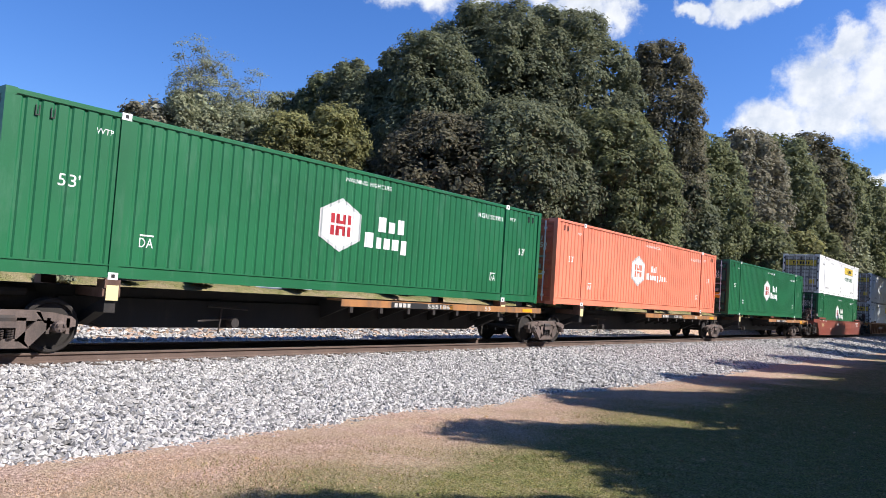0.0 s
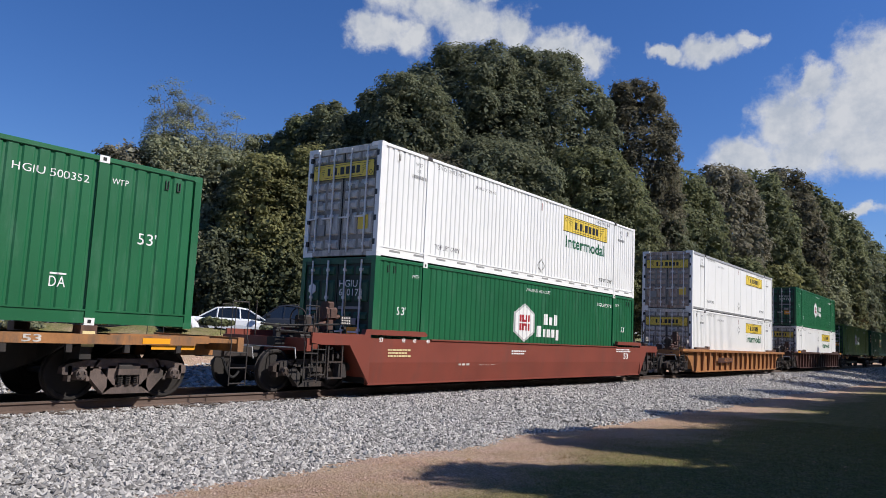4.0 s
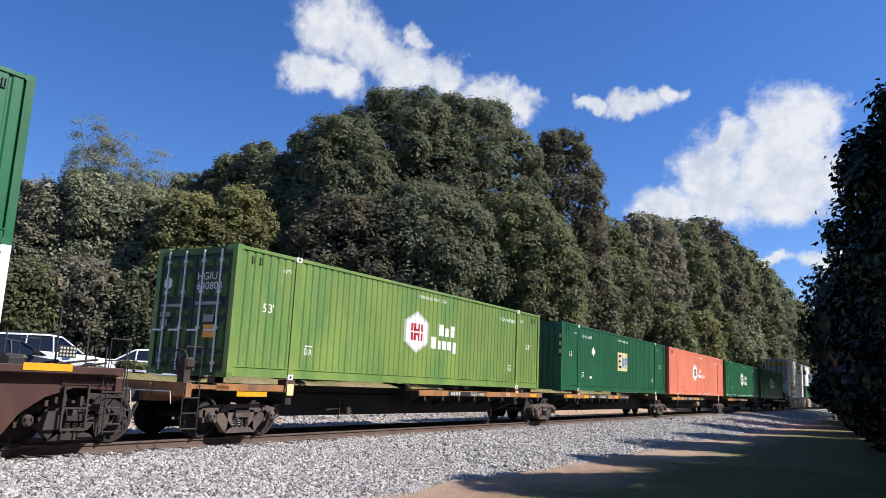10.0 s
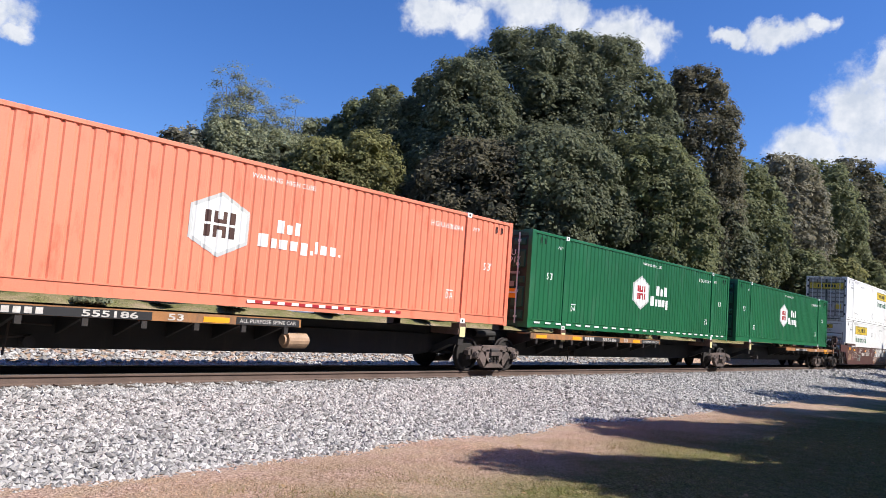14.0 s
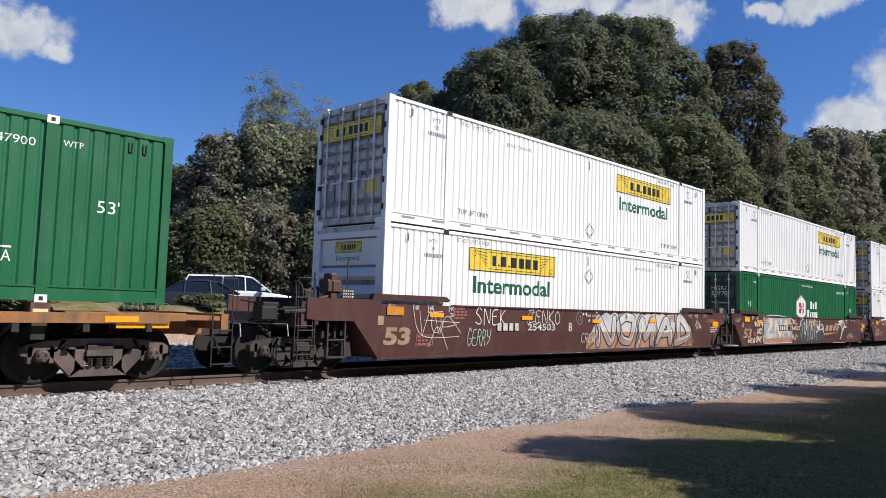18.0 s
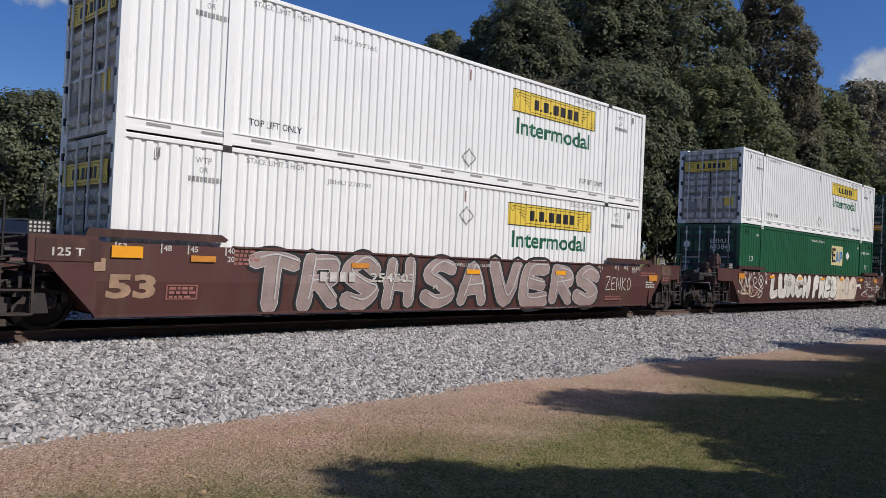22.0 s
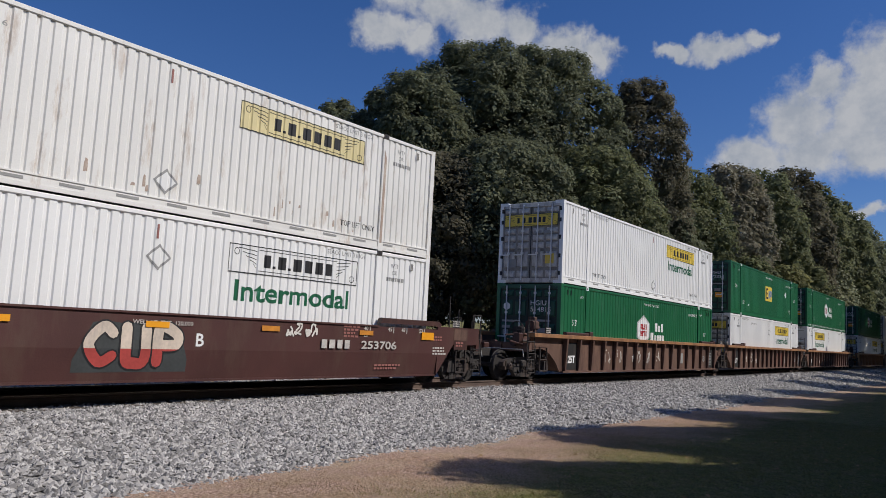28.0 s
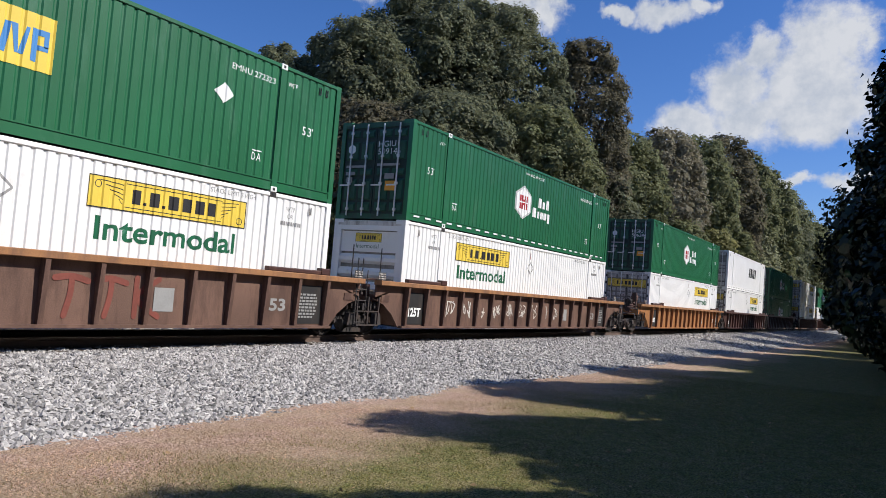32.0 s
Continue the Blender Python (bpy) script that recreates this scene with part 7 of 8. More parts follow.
    emp(177.35, ZW + CH, "EMHU 272323", "green", sx=7.42, sz=1.14, dark="darkbrown", sign="mark_yellow", diamond=12.3, flip=False)
    jb(177.35, ZW, "JBHU 239133", upper=False)
    hub(196.70, ZW + CH, "HGIU 509145", tape=True)
    jb(196.70, ZW, "", upper=False, flip=True)
    hub(219.87, ZW + CH, "HGIU 506344")
    jb(219.87, ZW, "", upper=False)
    c = container_body("shipping_container", "white corrugated shipping container with a dark wordmark", "white", "door_white", white=True)
    part("wordmark", letter_blocks("swf", [1, 1.4, 0.5, 1, 1], 3.2, 0.8, M["mark_black"], 0.15), c, (8.5, YF, 1.3))
    place(c, 239.25, ZW + CH)
    jb(239.25, ZW, "", upper=False)
    hub(258.6, ZW + CH, "HGIU 501123", "green2")
    hub(258.6, ZW, "HGIU 502214", "green2")
    jb(282.0, ZW + CH, "")
    jb(282.0, ZW, "", upper=False)
    hub(301.4, ZW + CH, "HGIU 503321")
    jb(301.4, ZW, "", upper=False)


GRAFFITI_CARS, RIBBED_CARS, DARK_CAR = [], [], []
build_train()

# ---- sprayed paint on the cars ----
M["spray_silver"] = mat("sprayed_silver_paint", (0.52, 0.50, 0.49), 0.55, var=0.22, scale=3, fine=20, bump=0.04)
M["spray_pink"] = mat("sprayed_dusty_pink_paint", (0.31, 0.235, 0.215), 0.6, var=0.25, scale=2, fine=20, bump=0.04)
M["spray_white"] = mat("sprayed_white_paint", (0.66, 0.63, 0.57), 0.6, var=0.18, scale=3, fine=20, bump=0.04)
M["spray_grey"] = mat("sprayed_grey_paint", (0.22, 0.24, 0.24), 0.6, var=0.25, scale=2, fine=20, bump=0.04)
M["spray_teal"] = mat("sprayed_teal_paint", (0.03, 0.22, 0.18), 0.6, var=0.25, scale=2, fine=20, bump=0.04)
M["spray_red"] = mat("sprayed_red_paint", (0.42, 0.06, 0.05), 0.6, var=0.25, scale=2, fine=20, bump=0.04)
M["spray_rust"] = mat("sprayed_rust_orange_paint", (0.19, 0.05, 0.035), 0.6, var=0.25, scale=2, fine=20, bump=0.04)

STROKES = {
    "T": [[(0, 0.9), (0.5, 0.95), (1, 0.85)], [(0.5, 0.95), (0.48, 0.5), (0.35, 0)]], "R": [[(0.1, 0), (0.2, 0.95)], [(0.2, 0.95), (0.85, 0.85), (0.8, 0.55), (0.25, 0.5)], [(0.4, 0.5), (0.95, 0)]],
    "A": [[(0, 0), (0.45, 0.95), (0.95, 0)], [(0.2, 0.35), (0.8, 0.38)]], "S": [[(0.95, 0.85), (0.5, 1.0), (0.1, 0.75), (0.5, 0.5), (0.9, 0.25), (0.5, 0.0), (0.0, 0.12)]],
    "H": [[(0.1, 0), (0.2, 1)], [(0.85, 0), (0.9, 1)], [(0.15, 0.5), (0.9, 0.5)]], "V": [[(0, 1), (0.5, 0.0), (1, 1)]], "Y": [[(0, 1), (0.2, 0.5), (0.8, 0.5)], [(1, 1), (0.8, 0.4), (0.2, 0)]], "E": [[(0.9, 0.95), (0.2, 0.9), (0.1, 0.05), (0.95, 0.02)], [(0.15, 0.5), (0.75, 0.5)]],
    "N": [[(0.05, 0), (0.1, 0.95), (0.85, 0.05), (0.95, 1)]], "O": [[(0.5, 1), (0.08, 0.7), (0.1, 0.25), (0.5, 0), (0.9, 0.3), (0.9, 0.75), (0.5, 1)]], "M": [[(0, 0), (0.15, 0.95), (0.5, 0.3), (0.85, 0.95), (1, 0)]],
    "D": [[(0.1, 0), (0.15, 0.95), (0.8, 0.75), (0.85, 0.25), (0.1, 0.0)]], "L": [[(0.2, 1), (0.1, 0.05), (0.95, 0.1)]], "U": [[(0.05, 1), (0.1, 0.15), (0.5, 0), (0.9, 0.15), (0.95, 1)]], "C": [[(0.95, 0.85), (0.45, 1), (0.05, 0.5), (0.45, 0), (0.95, 0.15)]],
    "W": [[(0, 1), (0.2, 0.0), (0.5, 0.7), (0.8, 0.0), (1, 1)]], "I": [[(0.5, 0), (0.5, 1)]], "K": [[(0.1, 0), (0.1, 1)], [(0.9, 1), (0.15, 0.5), (0.95, 0)]], "P": [[(0.1, 0), (0.15, 1), (0.9, 0.85), (0.85, 0.55), (0.2, 0.45)]],
}


def ribbon(solid, pts, w, y, cap=True):
    """A flat stroke of width w along smoothed points, lying just off the plane at y."""
    fine = []
    for i in range(len(pts) - 1):
        p0, p1, p2, p3 = pts[max(i - 1, 0)], pts[i], pts[i + 1], pts[min(i + 2, len(pts) - 1)]
        for k in range(6):
            t = k / 6
            fine.append(tuple(0.5 * (2 * b + (c - a) * t + (2 * a - 5 * b + 4 * c - d) * t * t + (3 * b - a - 3 * c + d) * t ** 3) for a, b, c, d in zip(p0, p1, p2, p3)))
    fine.append(pts[-1])
    left, right = [], []
    for i, (x, z) in enumerate(fine):
        a, b = fine[max(i - 1, 0)], fine[min(i + 1, len(fine) - 1)]
        dx, dz = b[0] - a[0], b[1] - a[1]
        m = math.hypot(dx, dz) or 1
        left.append((x - dz / m * w / 2, y - i * 4e-5, z + dx / m * w / 2))
        right.append((x + dz / m * w / 2, y - i * 4e-5, z - dx / m * w / 2))
    n = len(fine)
    solid.add(left + right, [(i, n + i, n + i + 1, i + 1) for i in range(n - 1)])
    if cap:
        for cx, cz in (fine[0], fine[-1]):
            solid.add([(cx + w / 2 * math.cos(0.785 * k), y - 0.0002, cz + w / 2 * math.sin(0.785 * k)) for k in range(8)], [tuple(range(7, -1, -1))])


def sprayed(car, solid, ink, name, low=None, lean=0.11, zf=0.82):
    """Links flat paint as a part, cut at the side's fold and laid against the part that leans inwards below it."""
    me = solid.mesh(name, M[ink])
    if lean:
        bm = bmesh.new()
        bm.from_mesh(me)
        bmesh.ops.bisect_plane(bm, geom=bm.verts[:] + bm.edges[:] + bm.faces[:], plane_co=(0, 0, zf), plane_no=(0, 0, 1))
        for f in bm.faces:
            if low and f.calc_center_median().z < zf:
                f.material_index = 1
        for v in bm.verts:
            v.co.y += lean * max(0.0, zf - v.co.z)
        bm.to_mesh(me)
        bm.free()
        if low:
            me.materials.append(M[low])
    return part(name, me, car)


def piece(car, word, x0, x1, z0, z1, fill, rim="mark_black", glow=None, edge=None, low=None, weight=0.26, seed=0, lean=0.11, y=-1.506, zf=0.82, rim_w=0.07, wob=0.05):
    """A sprayed piece: fat overlapping letters with a dark rim, a pale edge line and thin highlights."""
    rng = random.Random(seed)
    n = len(word)
    cell = (x1 - x0) / n
    outer, mid, inner, light = Solid(), Solid(), Solid(), Solid()
    for i, ch in enumerate(word):
        up = rng.uniform(-0.03, 0.03)
        yy = y - 0.0022 * i
        for q, st in enumerate(STROKES[ch]):
            pts = [(x0 + (i + 0.12 + 0.76 * a + rng.uniform(-wob, wob)) * cell, up + z0 + weight * 0.5 + (z1 - z0 - weight) * min(1, max(0, b + rng.uniform(-wob, wob)))) for a, b in st]
            w = weight * rng.uniform(0.85, 1.15)
            ribbon(outer, pts, w + rim_w, yy - 0.0002 * q)
            if edge:
                ribbon(mid, pts, w + 0.028, yy - 0.0006 - 0.0002 * q)
            ribbon(inner, pts, w, yy - 0.0012 - 0.0002 * q)
            ribbon(light, [(a + w * 0.30, b + w * 0.24) for a, b in pts], 0.03, yy - 0.010, False)
    g = sprayed(car, outer, rim, "graffiti", None, lean, zf)
    if edge:
        sprayed(g, mid, edge, "graffiti_edge", None, lean, zf)
    sprayed(g, inner, fill, "graffiti_fill", low, lean, zf)
    if glow:
        sprayed(g, light, glow, "graffiti_highlight", None, lean, zf)


def tag_line(car, x0, x1, z0, z1, seed, ink="spray_white", w=0.03, y=-1.516, lean=0.11, zf=0.82):
    """A scrawled one-line tag that cannot be read."""
    rng = random.Random(seed)
    s = Solid()
    n = max(2, int((x1 - x0) / ((z1 - z0) * 0.75)))
    for i in range(n):
        cx = x0 + (x1 - x0) * (i + 0.5) / n
        hw = (x1 - x0) / n * 0.5
        pts = [(cx + rng.uniform(-hw, hw), rng.uniform(z0, z1)) for _ in range(rng.randint(6, 9))]
        ribbon(s, pts, w, y - 0.0003 * i)
    sprayed(car, s, ink, "graffiti_tag", None, lean, zf)


def tag_word(car, word, x0, x1, z0, z1, ink="spray_white", w=0.028, y=-1.518, seed=0, rise=0.0):
    """A hand-sprayed word in thin strokes."""
    rng = random.Random(seed)
    s = Solid()
    cell = (x1 - x0) / len(word)
    for i, ch in enumerate(word):
        for st in STROKES.get(ch, []):
            ribbon(s, [(x0 + (i + 0.08 + 0.8 * a + rng.uniform(-0.05, 0.05)) * cell, z0 + rise * i + (z1 - z0) * (b + rng.uniform(-0.06, 0.06))) for a, b in st], w, y - 0.0003 * i)
    sprayed(car, s, ink, "graffiti_tag")


def lines(car, strokes, ink="spray_white", w=0.028, y=-1.518, name="graffiti_tag"):
    s = Solid()
    for k, pts in enumerate(strokes):
        ribbon(s, pts, w, y - 0.0002 * k)
    sprayed(car, s, ink, name)


def ring(cx, cz, rx, rz, turns=1.05):
    return [(cx + rx * math.cos(0.524 * k + 1.2), cz + rz * math.sin(0.524 * k + 1.2)) for k in range(int(12 * turns) + 1)]


def patch_shape(car, o, ink, y=-1.5025, name="painted_patch", low=None):
    s = Solid()
    s.add([(x, y, z) for x, z in o], [tuple(range(len(o)))])
    sprayed(car, s, ink, name, low)


def cloud(car, x0, x1, z0, z1, ink, seed, low=None, bump=0.16, slope=0.5, y=-1.5025):
    """A misty patch of paint with a bumpy upper outline."""
    rng = random.Random(seed)
    n = max(6, int((x1 - x0) * 4))
    top = []
    for i in range(n + 1):
        u = i / n
        e = min(1.0, u * (x1 - x0) / slope, (1 - u) * (x1 - x0) / slope)
        top.append((x0 + u * (x1 - x0) + rng.uniform(-0.04, 0.04), z0 + (z1 - z0) * (0.25 + 0.75 * e ** 0.5) - bump * rng.random() * (1 if i % 2 else 0.2)))
    s = Solid()
    for a, b in zip(top, top[1:]):
        s.add([(a[0], y, z0), (b[0], y, z0), (b[0], y, b[1]), (a[0], y, a[1])], [(0, 1, 2, 3)])
    sprayed(car, s, ink, "painted_patch", low)


def drops(car, x0, x1, z0, z1, n, seed, ink="spray_white"):
    rng = random.Random(seed)
    s = Solid()
    for i in range(n):
        cx, cz, r = rng.uniform(x0, x1), rng.uniform(z0, z1), rng.uniform(0.02, 0.055)
        s.add([(cx + r * math.cos(0.785 * k), -1.520, cz + r * math.sin(0.785 * k)) for k in range(8)], [tuple(range(8))])
    sprayed(car, s, ink, "paint_dots")


STROKES.update({
    "F": [[(0.9, 0.95), (0.2, 0.95), (0.15, 0.0)], [(0.2, 0.5), (0.7, 0.52)]], "B": [[(0.15, 0), (0.15, 0.97)], [(0.15, 0.97), (0.85, 0.85), (0.7, 0.55), (0.2, 0.52)], [(0.2, 0.52), (0.95, 0.4), (0.8, 0.05), (0.15, 0.02)]],
    "Z": [[(0.05, 0.92), (0.95, 0.95), (0.1, 0.05), (1.0, 0.03)]], "G": [[(0.9, 0.85), (0.45, 1), (0.05, 0.5), (0.45, 0), (0.95, 0.15), (0.92, 0.45), (0.55, 0.45)]], "!": [[(0.5, 1), (0.45, 0.3)], [(0.45, 0.05), (0.5, 0.1), (0.55, 0.04)]],
    "2": [[(0.05, 0.8), (0.5, 1.0), (0.85, 0.75), (0.1, 0.05), (0.95, 0.05)]], "0": [[(0.5, 1), (0.1, 0.5), (0.5, 0), (0.9, 0.5), (0.5, 1)]], "1": [[(0.3, 0.8), (0.55, 1), (0.5, 0)]], "5": [[(0.9, 1), (0.25, 0.95), (0.2, 0.55), (0.85, 0.4), (0.6, 0.02), (0.1, 0.05)]], "4": [[(0.7, 0), (0.7, 1), (0.1, 0.4), (0.95, 0.4)]],
})
M["spray_tan"] = mat("dusty_tan_spray_paint", (0.36, 0.20, 0.12), 0.65, var=0.3, scale=2, fine=20, bump=0.04)
M["spray_cream"] = mat("sprayed_cream_paint", (0.62, 0.52, 0.42), 0.6, var=0.2, scale=2, fine=18, bump=0.04, dirt=(0.35, 0.30, 0.27), dirt_amount=0.3)
M["spray_mint"] = mat("sprayed_pale_mint_paint", (0.36, 0.52, 0.46), 0.6, var=0.25, scale=2, fine=20, bump=0.04)
M["spray_smoke"] = mat("sprayed_smoky_blue_grey_paint", (0.30, 0.33, 0.37), 0.55, var=0.25, scale=2, fine=20, bump=0.04)
M["spray_coal"] = mat("sprayed_charcoal_paint", (0.045, 0.05, 0.05), 0.6, var=0.3, scale=2, fine=20, bump=0.04)


def wrapped(me, x0, white):
    """A copy of a flat marking that lies in the grooves of a corrugated side, starting at x0."""
    def make():
        n = max(1, round((CL - 0.2) / (WHITE_PITCH if white else 0.245)))
        p = (CL - 0.2) / n
        f = 0.55 if white else 0.62
        out = me.copy()
        bm = bmesh.new()
        bm.from_mesh(out)
        lo, hi = min(v.co.x for v in bm.verts), max(v.co.x for v in bm.verts)
        for i in range(int((x0 + lo - 0.1) / p), int((x0 + hi - 0.1) / p) + 1):
            for u in (0.0, f, f + 0.12, 0.88):
                x = 0.1 + (i + u) * p - x0
                if lo < x < hi:
                    bmesh.ops.bisect_plane(bm, geom=bm.verts[:] + bm.edges[:] + bm.faces[:], plane_co=(x, 0, 0), plane_no=(1, 0, 0))
        for v in bm.verts:
            v.co.y += groove(x0 + v.co.x + 1e-5, white)
        bm.to_mesh(out)
        bm.free()
        return out
    return shared(("wrap", me.name, round(x0, 3), white), make)


def wrap_markings():
    flat = ("lettering", "sign", "sign_rim", "wordmark", "badge", "badge_face", "emblem", "notice", "placard_holder", "placard", "marking_bar")
    for top, x, z in list(MOVING):
        if not top.name.startswith("shipping_container"):
            continue
        smooth = "smooth" in top["label"]
        white = top["label"].startswith("white")
        for q in list(top.children):
            loc = q.matrix_basis.translation
            if q.name.split(".")[0] not in flat or abs(loc.y - YF) > 0.01 or abs(q.matrix_basis[0][0] - 1) > 1e-3:
                continue
            if smooth:
                q.matrix_basis = Matrix.Translation((loc.x, -CW + 0.014, loc.z))
                continue
            for s in q.children:
                s.data = wrapped(s.data, loc.x + s.matrix_basis.translation.x, white)
            q.data = wrapped(q.data, loc.x, white)
            q.matrix_basis = Matrix.Translation((loc.x, -CW + 0.0185, loc.z))


wrap_markings()


def build_graffiti():
    cars = dict(GRAFFITI_CARS)
    # silver piece with a dusty lower half
    c = cars[0]
    cloud(c, 7.9, 14.8, 0.31, 1.42, "spray_silver", 101, "spray_tan", bump=0.10, slope=1.0)
    piece(c, "NOMAD", 8.25, 14.6, 0.31, 1.43, "spray_silver", low="spray_pink", glow="spray_white", weight=0.25, seed=1, rim_w=0.075, wob=0.09)
    lines(c, [[(8.0, 0.33), (8.5, 0.7), (8.35, 1.1), (8.7, 1.4)], [(9.5, 0.33), (9.75, 0.8), (9.6, 1.4)], [(10.7, 0.34), (10.9, 0.7), (10.75, 1.1), (11.0, 1.42)], [(12.0, 0.33), (12.1, 0.8), (11.95, 1.38)], [(13.2, 0.34), (13.4, 0.9), (13.3, 1.4)], [(14.4, 0.34), (14.75, 0.7), (14.5, 1.2)]], "mark_black", 0.035, y=-1.519)
    drops(c, 7.6, 9.0, 0.9, 1.42, 9, 1)
    tag_word(c, "CREW", 7.55, 8.35, 0.52, 0.78, "spray_silver", 0.022, seed=2)
    lines(c, [ring(5.2, 1.15, 0.26, 0.20), ring(6.95 + 0.5, 1.22, 0.16, 0.18), [(7.4, 1.12), (7.42, 1.3)], [(7.5, 1.12), (7.5, 1.3)]], "spray_smoke", 0.016)
    tag_word(c, "SNEK", 2.85, 4.1, 1.02, 1.42, w=0.026, seed=3, rise=-0.01)
    tag_word(c, "ZENKO", 5.0, 6.5, 1.08, 1.42, w=0.02, seed=4, rise=-0.01)
    tag_word(c, "GERRY", 2.6, 3.5, 0.50, 0.90, "spray_mint", 0.022, seed=5)
    lines(c, [[(0.75, 1.35), (1.05, 0.75), (2.3, 0.72)], [(1.05, 0.75), (1.35, 1.38), (1.6, 0.8), (1.75, 1.1)], [(1.1, 1.1), (2.3, 1.05)], ring(1.5, 1.05, 0.16, 0.24), [(1.3, 0.5), (1.55, 0.95), (1.95, 0.42)], [(1.05, 0.75), (0.95, 1.3)], [(2.35, 0.8), (1.9, 1.2), (1.7, 0.95), (2.2, 1.0)], [(1.2, 1.28), (1.7, 1.3)]], "spray_white", 0.014)
    tag_line(c, 14.9, 15.4, 0.9, 1.2, 5, w=0.018)
    car_letters(c, "B", 6.92, 0.84, 0.17, 0.24, "mark_worn")
    # smoky letters over a cream band
    c = cars[1]
    patch_shape(c, [(2.02, 0.52), (5.42, 0.50), (5.40, 1.1), (5.15, 1.40), (2.05, 1.43)], "spray_smoke")
    patch_shape(c, [(2.1, 0.31), (5.3, 0.31), (5.42, 0.52), (2.02, 0.54)], "spray_tan", y=-1.5055, name="painted_band")
    piece(c, "ZNA", 2.15, 5.15, 0.52, 1.38, "spray_cream", rim="spray_silver", weight=0.17, seed=6, rim_w=0.03)
    lines(c, [[(2.04, 0.34), (2.03, 1.42), (5.1, 1.41), (5.42, 1.0), (5.42, 0.4), (5.2, 0.31), (2.2, 0.31)]], w=0.03)
    for word, x0, x1, z0, z1, s in (("NO", 1.28, 1.78, 0.70, 0.95, 2), ("ONE", 1.2, 1.83, 0.38, 0.60, 3), ("YES", 0.35, 1.15, 0.36, 0.52, 4)):
        tag_word(c, word, x0, x1, z0, z1, "spray_cream", 0.055, seed=s)
    tag_line(c, 0.98, 1.9, 1.02, 1.28, 71, w=0.05, ink="spray_cream")
    tag_line(c, 5.4, 5.95, 1.1, 1.42, 7, w=0.04, ink="spray_cream")
    tag_line(c, 5.48, 6.2, 0.42, 0.72, 8, w=0.04, ink="spray_cream")
    cloud(c, 6.2, 9.9, 0.31, 1.40, "spray_coal", 102, None, bump=0.35, slope=0.8)
    for k in range(5):
        tag_line(c, 6.3 + 0.5 * k, 6.9 + 0.5 * k, 0.36, 1.40, 200 + k, w=0.02 + 0.006 * (k % 3), ink="spray_silver" if k % 2 else "spray_smoke")
    tag_line(c, 8.6, 9.9, 0.7, 1.40, 9, w=0.055)
    tag_line(c, 6.3, 8.5, 0.95, 1.42, 91, w=0.03, ink="spray_silver")
    part("wordmark", letter_blocks("bsl", [1.2, 1.3, 1.1, 0.9], 2.1, 0.27, M["mark_tan"], 0.2), c, (9.98, -1.508, 0.84))
    patch_shape(c, [(9.85, 0.60), (12.3, 0.75), (9.95, 0.73)], "mark_tan", -1.505, "painted_band")
    patch_shape(c, [(11.8, 1.14), (12.4, 1.12), (12.65, 0.95), (12.95, 0.88), (13.2, 0.98), (13.85, 1.02), (13.3, 1.12), (13.0, 1.38), (12.6, 1.40), (12.1, 1.32), (12.35, 1.22)], "spray_silver", -1.510)
    patch_shape(c, [(12.5, 0.38), (12.75, 0.42), (12.9, 0.90), (12.75, 0.95), (12.68, 0.55)], "spray_silver", -1.509)
    lines(c, [ring(12.85, 1.14, 0.17, 0.14), ring(12.85, 1.10, 0.07, 0.07), [(11.85, 1.14), (12.4, 1.10), (12.65, 0.95)], [(13.85, 1.02), (13.3, 1.14), (13.02, 1.38)]], "mark_black", 0.035)
    drops(c, 12.2, 13.4, 0.6, 1.42, 10, 2)
    tag_line(c, 13.65, 14.7, 0.42, 0.68, 77, w=0.022, ink="spray_silver")
    # pink letters with dark and silver lines
    c = cars[2]
    piece(c, "TRSH", 2.42, 6.55, 0.27, 1.45, "spray_pink", edge="spray_silver", glow="spray_silver", weight=0.31, seed=10, rim_w=0.17, wob=0.06)
    piece(c, "SAVERS", 6.65, 13.6, 0.27, 1.45, "spray_pink", edge="spray_silver", glow="spray_silver", weight=0.34, seed=11, rim_w=0.18, wob=0.06)
    tag_word(c, "ZENKO", 13.95, 15.35, 0.74, 1.10, w=0.022, seed=8, rise=-0.01)
    tag_word(c, "N14", 15.35, 15.62, 1.22, 1.4, "spray_white", 0.014, seed=9)
    car_letters(c, "A", 7.05, 0.72, 0.17, 0.2, "mark_worn")
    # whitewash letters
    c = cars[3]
    piece(c, "LURCH", 2.45, 6.75, 0.40, 1.42, "spray_white", weight=0.36, seed=13, rim_w=0.07, wob=0.03)
    lines(c, [[(4.28, 1.26), (4.36, 1.20), (4.50, 1.20), (4.58, 1.27)], [(4.36, 1.33), (4.37, 1.36)], [(4.50, 1.33), (4.51, 1.36)]], "mark_black", 0.022)
    rng = random.Random(12)
    lines(c, [[(x, z), (x + 0.12, z + 0.006), (x + 0.24, z)] for x in (2.55, 3.42, 3.95, 4.3, 4.75, 5.25, 5.7, 6.2) for z in (0.5 + 0.055 * k + rng.uniform(-0.02, 0.02) for k in range(14))], "spray_silver", 0.011, y=-1.514)
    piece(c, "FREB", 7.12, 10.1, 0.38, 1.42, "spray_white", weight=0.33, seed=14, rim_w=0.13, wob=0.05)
    tag_word(c, "2015", 8.9, 9.6, 1.02, 1.22, "mark_black", 0.022, seed=15)
    car_letters(c, "117,000  PER UNIT", 8.5, 0.93, 1.1, 0.09, "mark_worn", y=-1.520)
